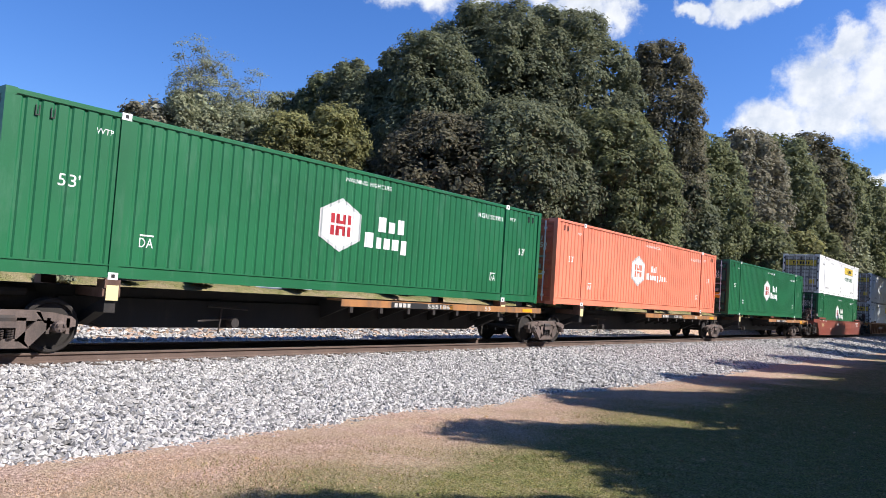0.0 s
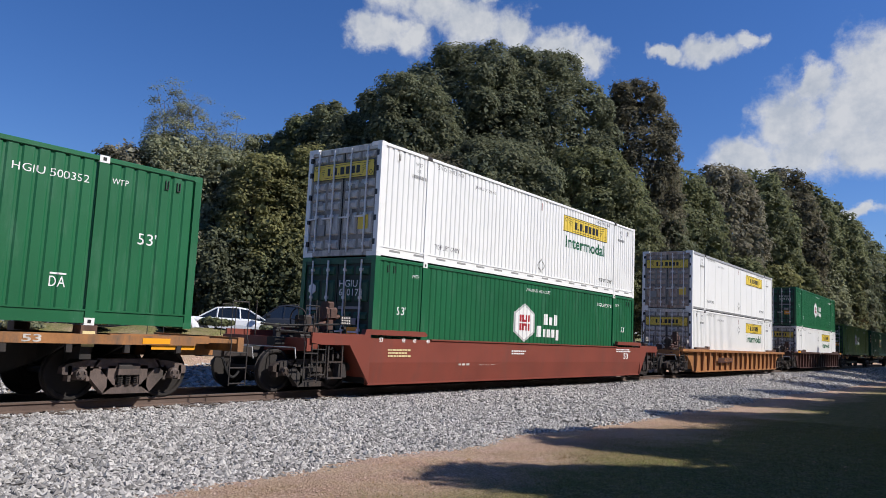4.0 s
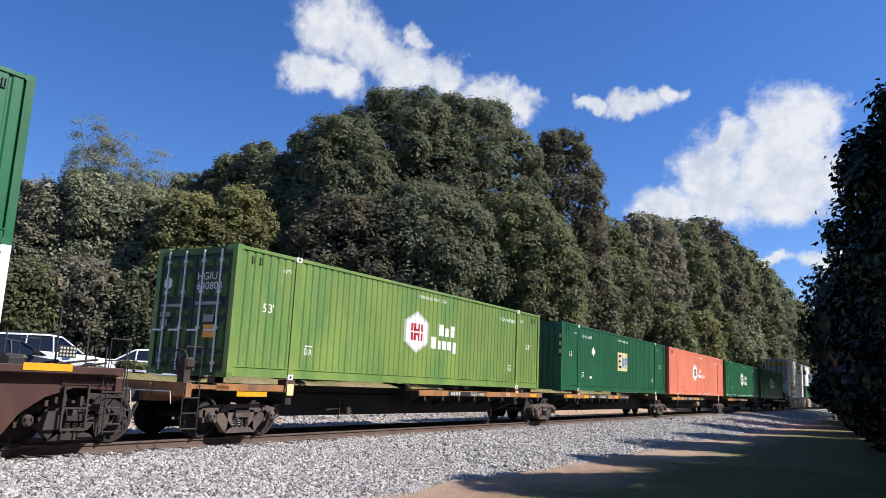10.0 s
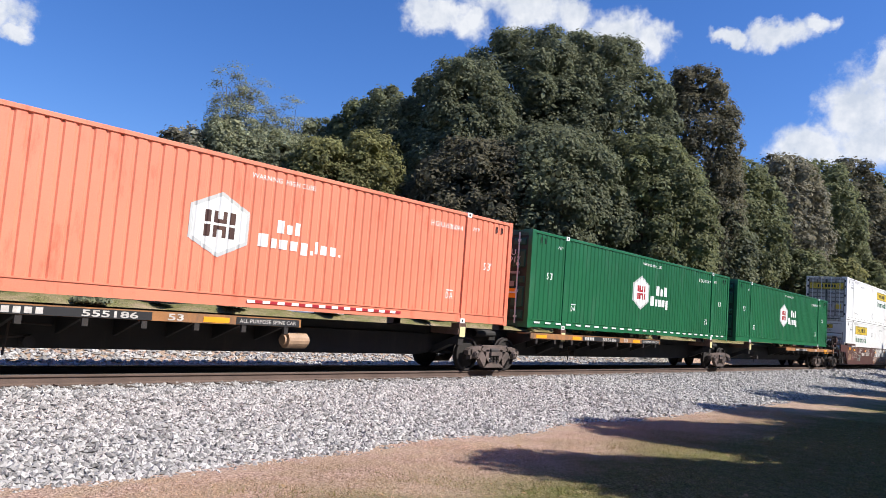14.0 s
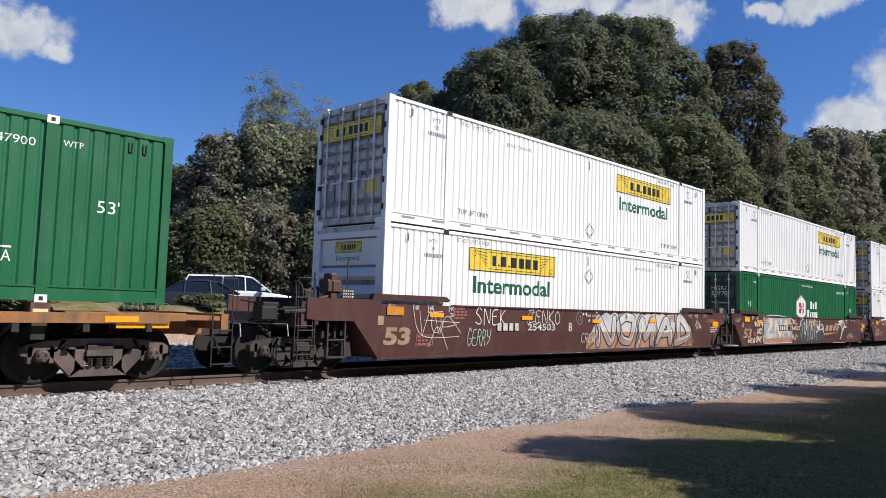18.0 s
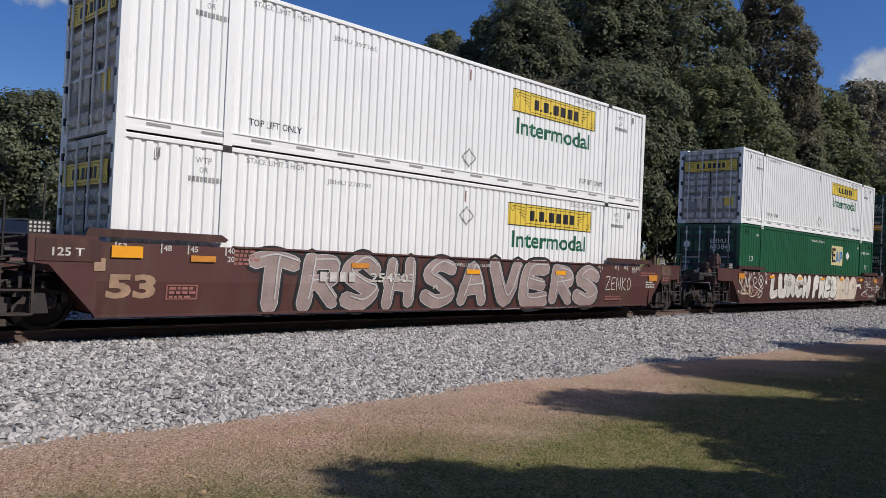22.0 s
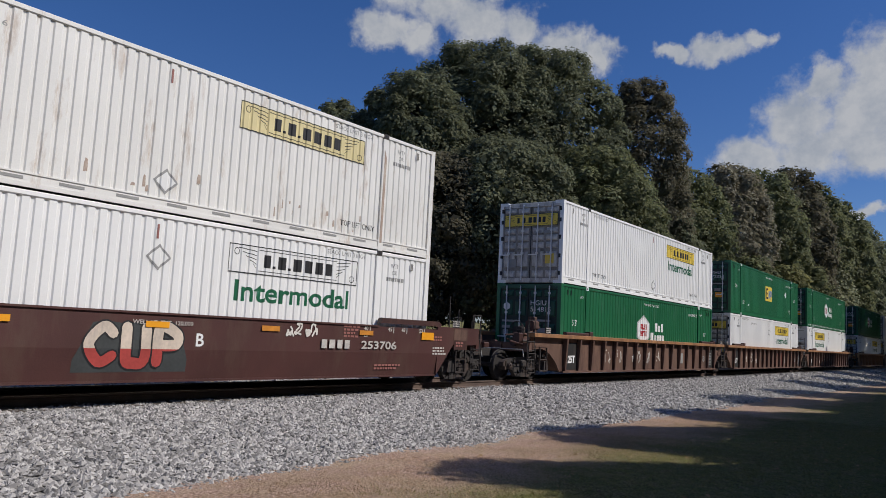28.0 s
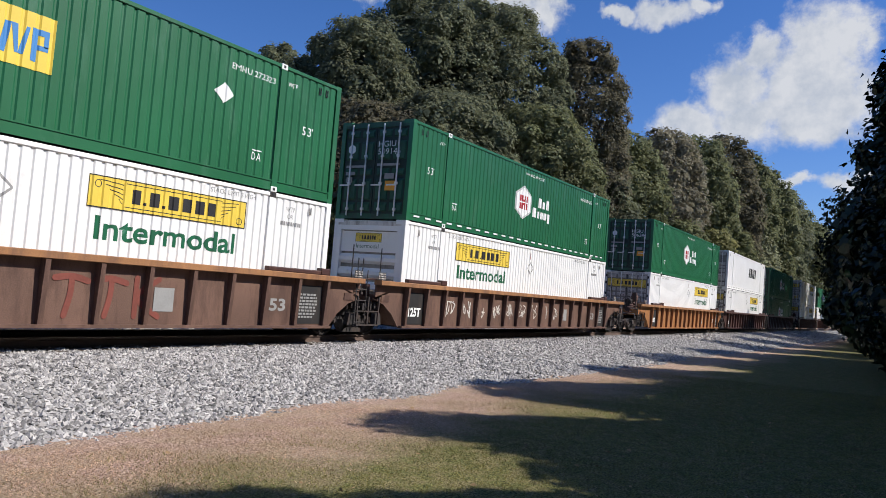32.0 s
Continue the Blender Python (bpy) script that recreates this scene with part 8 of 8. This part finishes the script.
    patch_shape(c, [(9.2, 0.31), (12.9, 0.31), (13.05, 0.6), (12.95, 0.84), (9.9, 0.84)], "spray_cream", -1.506)
    for cx, rx, rz, cz in ((10.2, 0.42, 0.5, 0.95), (10.9, 0.45, 0.52, 0.92), (11.6, 0.42, 0.50, 0.92), (12.5, 0.58, 0.58, 0.86)):
        patch_shape(c, [(cx + rx * math.cos(0.449 * k), min(1.43, cz + rz * math.sin(0.449 * k))) for k in range(14)], "spray_cream", -1.5065 - 0.001 * cx / 10)
    patch_shape(c, [(12.9, 1.02), (13.6, 1.08), (13.72, 0.85), (13.55, 0.80), (13.5, 0.95), (12.9, 0.90)], "spray_white", -1.510)
    lines(c, [ring(12.5, 0.95, 0.08, 0.12), ring(11.6, 0.9, 0.25, 0.35), [(10.95, 0.75), (11.1, 0.7), (11.0, 0.8)]], "spray_smoke", 0.05, y=-1.512)
    tag_word(c, "SM", -0.55, 0.55, 0.66, 1.25, w=0.04, seed=16)
    lines(c, [[(0.75, 0.55), (0.85, 1.2), (1.15, 1.1), (0.85, 0.9), (1.3, 0.75), (0.95, 0.5), (0.6, 0.52)], ring(1.5, 1.1, 0.21, 0.2), [(1.36, 0.98), (1.66, 1.22)], [(1.36, 1.22), (1.66, 0.96)],
              [(1.6, 0.9), (1.35, 0.75), (1.7, 0.65), (1.5, 0.45), (1.35, 0.55), (1.75, 0.85)], [(1.9, 1.0), (2.1, 1.1)], [(1.9, 1.1), (2.1, 1.0)], [(2.0, 1.16), (2.0, 0.96)], [(0.4, 1.38), (0.45, 1.1), (0.6, 1.35), (0.68, 1.1)], [(-0.45, 0.52), (-0.1, 0.62), (0.3, 0.6)]], w=0.034)
    tag_word(c, "TRUE", 14.2, 15.2, 0.86, 1.22, w=0.032, seed=17, rise=0.01)
    lines(c, [[(13.85, 0.55), (14.3, 0.7), (14.85, 0.8)], [(13.85, 0.55), (14.4, 0.68), (14.72, 0.55)], [(13.85, 0.55), (14.25, 0.42)], ring(15.45, 0.84, 0.07, 0.09), ring(15.72, 0.85, 0.08, 0.09), ring(15.97, 0.86, 0.06, 0.09), [(15.44, 1.3), (15.45, 1.05)], [(15.95, 1.25), (15.96, 1.02)], [(15.2, 0.9), (15.35, 0.86)], ring(16.2, 0.7, 0.07, 0.07), [(16.25, 1.2), (16.22, 0.9)]], w=0.03)
    tag_line(c, 15.0, 16.0, 0.38, 0.52, 16, w=0.022, ink="spray_silver")
    # black and white piece beside teal letters
    c = cars[4]
    cloud(c, 3.9, 8.7, 0.31, 1.42, "spray_white", 103, "spray_silver", bump=0.3, slope=1.0)
    cloud(c, 3.2, 4.9, 0.85, 1.30, "spray_mint", 104, None, bump=0.15, slope=0.5, y=-1.504)
    cloud(c, 3.7, 4.9, 0.31, 0.75, "spray_mint", 105, None, bump=0.15, slope=0.5, y=-1.504)
    cloud(c, 7.1, 8.4, 0.31, 0.62, "spray_mint", 106, None, bump=0.1, slope=0.4, y=-1.504)
    piece(c, "YSG", 4.6, 8.6, 0.31, 1.42, "spray_silver", edge="spray_white", weight=0.24, seed=17, rim_w=0.18, wob=0.07)
    patch_shape(c, [(6.6, 0.9), (7.0, 0.85), (7.1, 1.3), (6.75, 1.38)], "spray_mint", -1.5105)
    patch_shape(c, [(5.6, 1.1), (5.9, 1.2), (5.95, 1.38), (5.65, 1.40)], "spray_pink", -1.5095)
    lines(c, [[(7.9, 0.4), (8.3, 0.9), (8.75, 1.3)], [(8.1, 0.4), (8.5, 1.0)], [(4.5, 0.4), (4.9, 1.1), (5.2, 1.4)]], "mark_black", 0.05)
    piece(c, "WEEK", 9.3, 13.75, 0.36, 1.42, "spray_teal", rim="spray_coal", edge="spray_mint", weight=0.27, seed=18, rim_w=0.09, wob=0.03)
    cloud(c, 13.7, 15.8, 0.31, 0.62, "spray_pink", 107, None, bump=0.2, slope=0.6)
    tag_word(c, "BUMP", 2.02, 2.85, 0.85, 1.12, w=0.026, seed=19)
    tag_word(c, "ONE", 2.05, 2.8, 0.56, 0.78, w=0.026, seed=20)
    tag_word(c, "IOS!", 3.35, 4.3, 1.2, 1.42, w=0.035, seed=21)
    tag_line(c, 14.2, 15.0, 0.75, 1.05, 20, w=0.02)
    # dark mask outline, faded emblem and a red piece
    c = cars[5]
    cloud(c, 1.65, 4.2, 0.31, 1.43, "spray_coal", 108, None, bump=0.06, slope=0.5)
    s = Solid()
    for pts in ([(1.62, 0.36), (2.1, 0.8), (2.3, 1.1), (3.0, 1.42), (4.05, 1.38), (4.0, 1.0), (4.2, 0.7), (3.8, 0.36)], [(2.2, 1.1), (3.0, 1.15), (3.9, 1.05)], [(3.1, 1.1), (3.3, 0.8), (3.7, 0.9), (3.6, 0.5), (3.3, 0.38)]):
        ribbon(s, pts, 0.045, -1.510)
    sprayed(c, s, "spray_white", "graffiti")
    tag_line(c, 2.2, 3.0, 0.5, 1.15, 21, w=0.05)
    r = Solid()
    ribbon(r, [(5.2 + 0.42 * math.cos(0.5 * k), 0.88 + 0.42 * math.sin(0.5 * k)) for k in range(14)], 0.05, -1.508, False)
    ribbon(r, [(5.05, 0.65), (5.05, 1.12)], 0.06, -1.508)
    ribbon(r, [(5.35, 0.65), (5.35, 1.12)], 0.06, -1.508)
    sprayed(c, r, "spray_rust", "painted_emblem")
    cloud(c, 6.8, 8.9, 0.42, 1.30, "spray_coal", 109, None, bump=0.1, slope=0.3)
    piece(c, "CUP", 6.95, 8.75, 0.45, 1.27, "spray_cream", rim="mark_black", low="spray_red", weight=0.19, seed=22, rim_w=0.06)
    car_letters(c, "B", 9.05, 0.88, 0.17, 0.24)
    tag_line(c, 11.2, 12.1, 1.12, 1.40, 23, w=0.04)
    s = Solid()
    for pts in ([(3.95, 1.08), (4.0, 0.75), (4.22, 0.33), (4.42, 0.7), (4.5, 1.08)], [(4.05, 0.85), (4.12, 0.72), (4.2, 0.8), (4.28, 0.72), (4.38, 0.85)], ring(4.2, 0.95, 0.12, 0.08), [(4.08, 0.6), (4.2, 0.55), (4.34, 0.6)], [(3.95, 1.05), (4.1, 0.98)], [(4.5, 1.05), (4.34, 0.98)]):
        ribbon(s, pts, 0.02, -1.412)
    sprayed(DARK_CAR[0], s, "spray_silver", "graffiti_tag", None, 0)
    ribbed = dict(RIBBED_CARS)
    for k, spans, seed in ((0, ((5.9, 6.75), (7.0, 7.8), (8.15, 8.9), (4.15, 4.9), (3.15, 3.9)), 30), (1, ((3.15, 4.0), (4.2, 5.05), (2.4, 2.8)), 40), (2, tuple((2.2 + i * 0.995, 2.85 + i * 0.995) for i in range(9)), 50)):
        for i, (a, b) in enumerate(spans):
            tag_line(ribbed[k], a, b, 0.55, 1.1, seed + i, w=0.028, y=-1.412, lean=0.0)
    for i, ch in enumerate("TTK"):
        s = Solid()
        for st in STROKES[ch]:
            ribbon(s, [(9.3 + i * 0.75 + a * 0.6, 0.45 + b * 0.7) for a, b in st], 0.11, -1.409)
        part("painted_mark", s.mesh("painted_mark", M["spray_rust"]), ribbed[1])


build_graffiti()


# ---- car park behind the track ----
def build_car_park():
    s = Solid()
    n = 24
    xs = [-30 + i * 3.4 for i in range(n)]
    for x in xs[:-1]:
        s.add([(x, 23.3, ground_z(0, 23.3) + 0.006), (x + 3.4, 23.3, ground_z(0, 23.3) + 0.006), (x + 3.4, 33, ground_z(0, 33) + 0.012), (x, 33, ground_z(0, 33) + 0.012)], [(0, 1, 2, 3)])
    tagged(new("car_park", s.mesh("car_park", M["asphalt"])), "worn grey asphalt car park behind the track", "pavement", kind="structure")


def lofted(profile_rows, material, name):
    """Shell lofted through rows of (x, half width, z) cross lines."""
    s = Solid()
    rows = [[(x, -w, z) for x, w, z in r] + [(x, w, z) for x, w, z in reversed(r)] for r in profile_rows]
    k = len(rows[0])
    vs = [p for r in rows for p in r]
    fs = [(i * k + j, i * k + (j + 1) % k, (i + 1) * k + (j + 1) % k, (i + 1) * k + j) for i in range(len(rows) - 1) for j in range(k)]
    fs += [tuple(range(k - 1, -1, -1)), tuple((len(rows) - 1) * k + j for j in range(k))]
    s.add(vs, fs)
    return s.mesh(name, material)


def road_car(name, label, x, y, turn, paint, suv=True):
    """A parked car: body shell, glazed cabin, pillars, wheels, lamps, mirrors. Its length runs along local x, front at +x."""
    top = tagged(new(name), label, "car", group="cars in the car park")
    top.matrix_basis = pose(x, y, ground_z(x, y) + 0.01, 0, 0, turn)
    hgt = 1.76 if suv else 1.45
    ln, w = (4.9, 0.96) if suv else (4.6, 0.90)
    belt, hood = (1.10, 1.02) if suv else (0.94, 0.82)
    m = M[paint]
    o = [(-ln / 2, 0.38), (ln / 2 - 0.08, 0.34), (ln / 2, 0.62), (ln / 2 - 0.06, hood - 0.12), (ln / 2 - 0.45, hood), (0.95, belt), (-ln / 2 + 0.25, belt + 0.03), (-ln / 2, belt - 0.08)]
    body = []
    for x0, z0, z1, ww in ((-ln / 2, 0.45, belt - 0.1, w - 0.12), (-ln / 2 + 0.12, 0.32, belt + 0.02, w - 0.03), (-1.0, 0.28, belt + 0.02, w), (0.6, 0.28, belt, w), (ln / 2 - 0.9, 0.30, hood, w - 0.02), (ln / 2 - 0.25, 0.34, hood - 0.1, w - 0.08), (ln / 2, 0.45, hood - 0.3, w - 0.22)):
        body.append([(x0, ww - 0.06, z0), (x0, ww, z0 + 0.15), (x0, ww, (z0 + z1) / 2 + 0.05), (x0, ww - 0.05, z1 - 0.08), (x0, ww - 0.12, z1)])
    part("body", lofted(body, m, "body"), top)
    back = -ln / 2 + (0.12 if suv else 0.75)
    cabin, glass = [], []
    for x0, z, ww in ((back, belt, w - 0.10), (back + (0.25 if suv else 0.75), hgt - 0.05, w - 0.24), (0.0, hgt, w - 0.22), (0.45, hgt - 0.06, w - 0.25), (1.25, belt - 0.02, w - 0.12)):
        cabin.append((x0, z, ww))
    roof = [[(x0, ww - 0.0, z - 0.06), (x0, ww - 0.04, z)] for x0, z, ww in cabin[1:4]]
    part("roof", lofted(roof, m, "roof"), top)
    b0, t0, t1, t2, b1 = cabin
    for sy in (-1, 1):
        part("side_window", Solid().add([(b0[0], sy * b0[2], b0[1] - 0.02), (t0[0], sy * t0[2], t0[1] - 0.05), (t2[0], sy * t2[2], t2[1] - 0.05), (b1[0], sy * b1[2], b1[1])], [(0, 1, 2, 3)]).mesh("side_window", M["glass"]), top)
    part("rear_window", Solid().add([(b0[0], -b0[2], b0[1]), (b0[0], b0[2], b0[1]), (t0[0], t0[2], t0[1] - 0.04), (t0[0], -t0[2], t0[1] - 0.04)], [(0, 1, 2, 3)]).mesh("rear_window", M["glass"]), top)
    part("windscreen", Solid().add([(b1[0], -b1[2], b1[1]), (b1[0], b1[2], b1[1]), (t2[0], t2[2], t2[1] - 0.04), (t2[0], -t2[2], t2[1] - 0.04)], [(0, 1, 2, 3)]).mesh("windscreen", M["glass"]), top)
    for sy in (-1, 1):
        for xa, xb in ((cabin[0][0], cabin[1][0]), (cabin[4][0], cabin[3][0]), (-0.75, -0.72), (0.22, 0.16)):
            za = cabin[0][1] - 0.03 if xa < 1 else cabin[4][1]
            zb = hgt - 0.09
            wa, wb = w - 0.105, w - 0.225
            part("pillar", Solid().rod((xa, sy * wa, za), (xb, sy * wb, zb), 0.035, 5).mesh("pillar", m), top)
        part("mirror", Solid().box(0.85, 1.02, sy * w - 0.02 if sy > 0 else -w - 0.16, sy * w + 0.16 if sy > 0 else -w + 0.02, belt + 0.02, belt + 0.17, c=0.03).mesh("mirror", m), top)
        for xw in (ln / 2 - 0.92, -ln / 2 + 0.95):
            r = 0.36 if suv else 0.32
            tyre = part("tyre", shared(("tyre", r), lambda: Solid().turned((0, 0, 0), [(-0.11, r - 0.10), (-0.12, r - 0.03), (-0.07, r), (0.07, r), (0.12, r - 0.03), (0.11, r - 0.10)], 22).mesh("tyre", M["rubber"])), top, (xw, sy * (w - 0.10), r))
            part("rim", shared(("rim", r), lambda: Solid().turned((0, 0, 0), [(-0.125, 0.0001), (-0.125, 0.05), (-0.10, 0.07), (-0.115, r - 0.11), (0.115, r - 0.11), (0.10, 0.07), (0.125, 0.05), (0.125, 0.0001)], 14).mesh("rim", M["chrome"])), tyre)
            part("wheel_arch", shared(("arch", r), lambda: Solid().turned((0, 0, 0), [(-0.015, r + 0.05), (0.012, r + 0.05)], 22).mesh("wheel_arch", M["rubber"])), top, (xw, sy * (w - 0.008), r))
        part("headlamp", Solid().box(ln / 2 - 0.28, ln / 2 - 0.05, sy * (w - 0.35) - 0.16, sy * (w - 0.35) + 0.2, hood - 0.28, hood - 0.14, c=0.03).mesh("headlamp", M["lampclear"]), top)
        part("tail_lamp", Solid().box(-ln / 2 - 0.01, -ln / 2 + 0.15, sy * (w - 0.24) - 0.09, sy * (w - 0.24) + 0.09, belt - 0.32, belt - 0.05, c=0.03).mesh("tail_lamp", M["lampred"]), top)
        if suv:
            part("roof_rail", Solid().rod((-1.6, sy * (w - 0.3), hgt + 0.03), (0.3, sy * (w - 0.3), hgt + 0.03), 0.02, 6).mesh("roof_rail", M["rubber"]), top)
    part("bumper", Solid().box(ln / 2 - 0.12, ln / 2 + 0.03, -w + 0.12, w - 0.12, 0.36, 0.56, c=0.05).mesh("bumper", m), top)
    return top


build_car_park()
for i, (x, y, turn, paint, suv, label) in enumerate((
        (17.3, 28.3, -32, "carwhite", True, "white sport utility car parked in the car park"),
        (14.6, 26.4, -28, "cardark", False, "dark parked car in front of a white one"),
        (21.2, 26.9, -38, "carwhite", False, "white hatchback car parked in the car park"),
        (25.6, 28.6, 145, "cardark", True, "black sport utility car parked in the car park"),
        (11.6, 28.6, -20, "carsilver", False, "silver saloon car parked in the car park"),
        (8.2, 29.6, -15, "cardark", False, "dark blue saloon car parked in the car park"),
        (30.4, 29.6, 150, "carwhite", True, "white sport utility car parked in the car park"))):
    road_car("parked_car", label, x, y, turn, paint, suv)


# ---- lawn ----
def blades(name, n, x0, x1, y0, y1, h0, h1, w0, w1, keep_f, seed, power=1.5):
    """Upright leaning blades of grass or straw."""
    rng = np.random.default_rng(seed)
    x = x0 + rng.random(n) ** power * (x1 - x0)
    y = rng.uniform(y0, y1, n)
    keep = rng.random(n) < keep_f(x, y)
    x, y = x[keep], y[keep]
    n = len(x)
    z = np.array([ground_z(a, b) + 0.05 * noise.noise((a * 0.35, b * 0.35, 0)) for a, b in zip(x, y)]) - 0.008
    h = rng.uniform(h0, h1, n)
    a = rng.uniform(0, 6.28, n)
    w = rng.uniform(w0, w1, n)
    lean = rng.normal(0, 1.1, (n, 2)) * h[:, None]
    dx, dy = np.cos(a) * w, np.sin(a) * w
    v = np.stack([np.stack([x - dx, y - dy, z], 1), np.stack([x + dx, y + dy, z], 1), np.stack([x + lean[:, 0], y + lean[:, 1], z + h], 1)], 1)
    return v.reshape(-1, 3), np.arange(n * 3).reshape(-1, 3)


def build_lawn():
    wave = lambda x, y: 0.7 * np.sin(x * 1.7) * np.cos(y * 1.3 + x) + 0.4 * np.sin(x * 4.1 + y * 3.0)
    v, f = blades("grass", 330000, -2.0, 22, -4.0, 7.0, 0.016, 0.050, 0.0026, 0.0052, lambda x, y: np.clip((6.1 - y + wave(x, y)) / 1.4, 0.02, 1) * np.clip((y + 4.0) / 4.0, 0, 1) * np.clip((x + 2.0) / 3.5, 0, 1), 12)
    blade = leaf_mat("dry_lawn_grass", (0.205, 0.200, 0.070), 0.55, 0.7, 0.25)
    tagged(new("grass", indexed_mesh("grass", v, f, blade, 3)), "short dry green and straw-coloured lawn grass", "grass", kind="stuff")
    v, f = blades("straw", 300000, 0.0, 22, 3.5, 8.0, 0.008, 0.034, 0.0024, 0.0048, lambda x, y: np.clip((7.6 - y + 0.5 * wave(x, y)) / 1.0, 0.0, 1) * np.clip((y - 4.6) / 1.2, 0, 1), 13)
    straw = leaf_mat("dry_straw", (0.50, 0.37, 0.26), 0.5, 0.8, 0.2)
    tagged(new("dry_straw", indexed_mesh("dry_straw", v, f, straw, 3)), "sparse dead straw-coloured grass on bare reddish earth", "dry grass", kind="stuff")
    rng = np.random.default_rng(14)
    k = 260
    px, py = rng.uniform(2.5, 20, k), rng.uniform(0.5, 6.8, k)
    pz = np.array([ground_z(a, b) for a, b in zip(px, py)]) + 0.02
    c = np.stack([px, py, pz], 1)
    q = leaves_array(rng, c, np.tile([0, 0, 1.0], (k, 1)), 0.032, 0.6, 0.35)
    tagged(new("fallen_leaves", quads_mesh("fallen_leaves", q, leaf_mat("dry_fallen_leaves", (0.34, 0.25, 0.14), 0.5, 0.8, 0.1))), "small dry fallen leaves scattered on the lawn", "leaves", kind="stuff")


build_lawn()


# ---- movement ----
def motions():
    times = [2.0 * i for i in range(17)]
    for top, x, z in MOVING:
        walk(top, [(t, pose(x + train_run(t), YC, z)) for t in times])
    # wheels roll with the train; all front and all rear wheelsets share one turning each
    first = {}
    for w, dx in WHEELS:
        if dx not in first:
            rows = []
            for i in range(0, 32 * FPS + 1, 1):
                t = i / FPS
                rows.append((t, pose(dx, 0, WR, 0, math.degrees((train_run(t) - train_run(0)) / WR), 0)))
            walk(w, rows)
            first[dx] = w
        else:
            d = w.animation_data_create()
            w.rotation_mode = "QUATERNION"
            d.action = first[dx].animation_data.action
            d.action_slot = first[dx].animation_data.action_slot


motions()
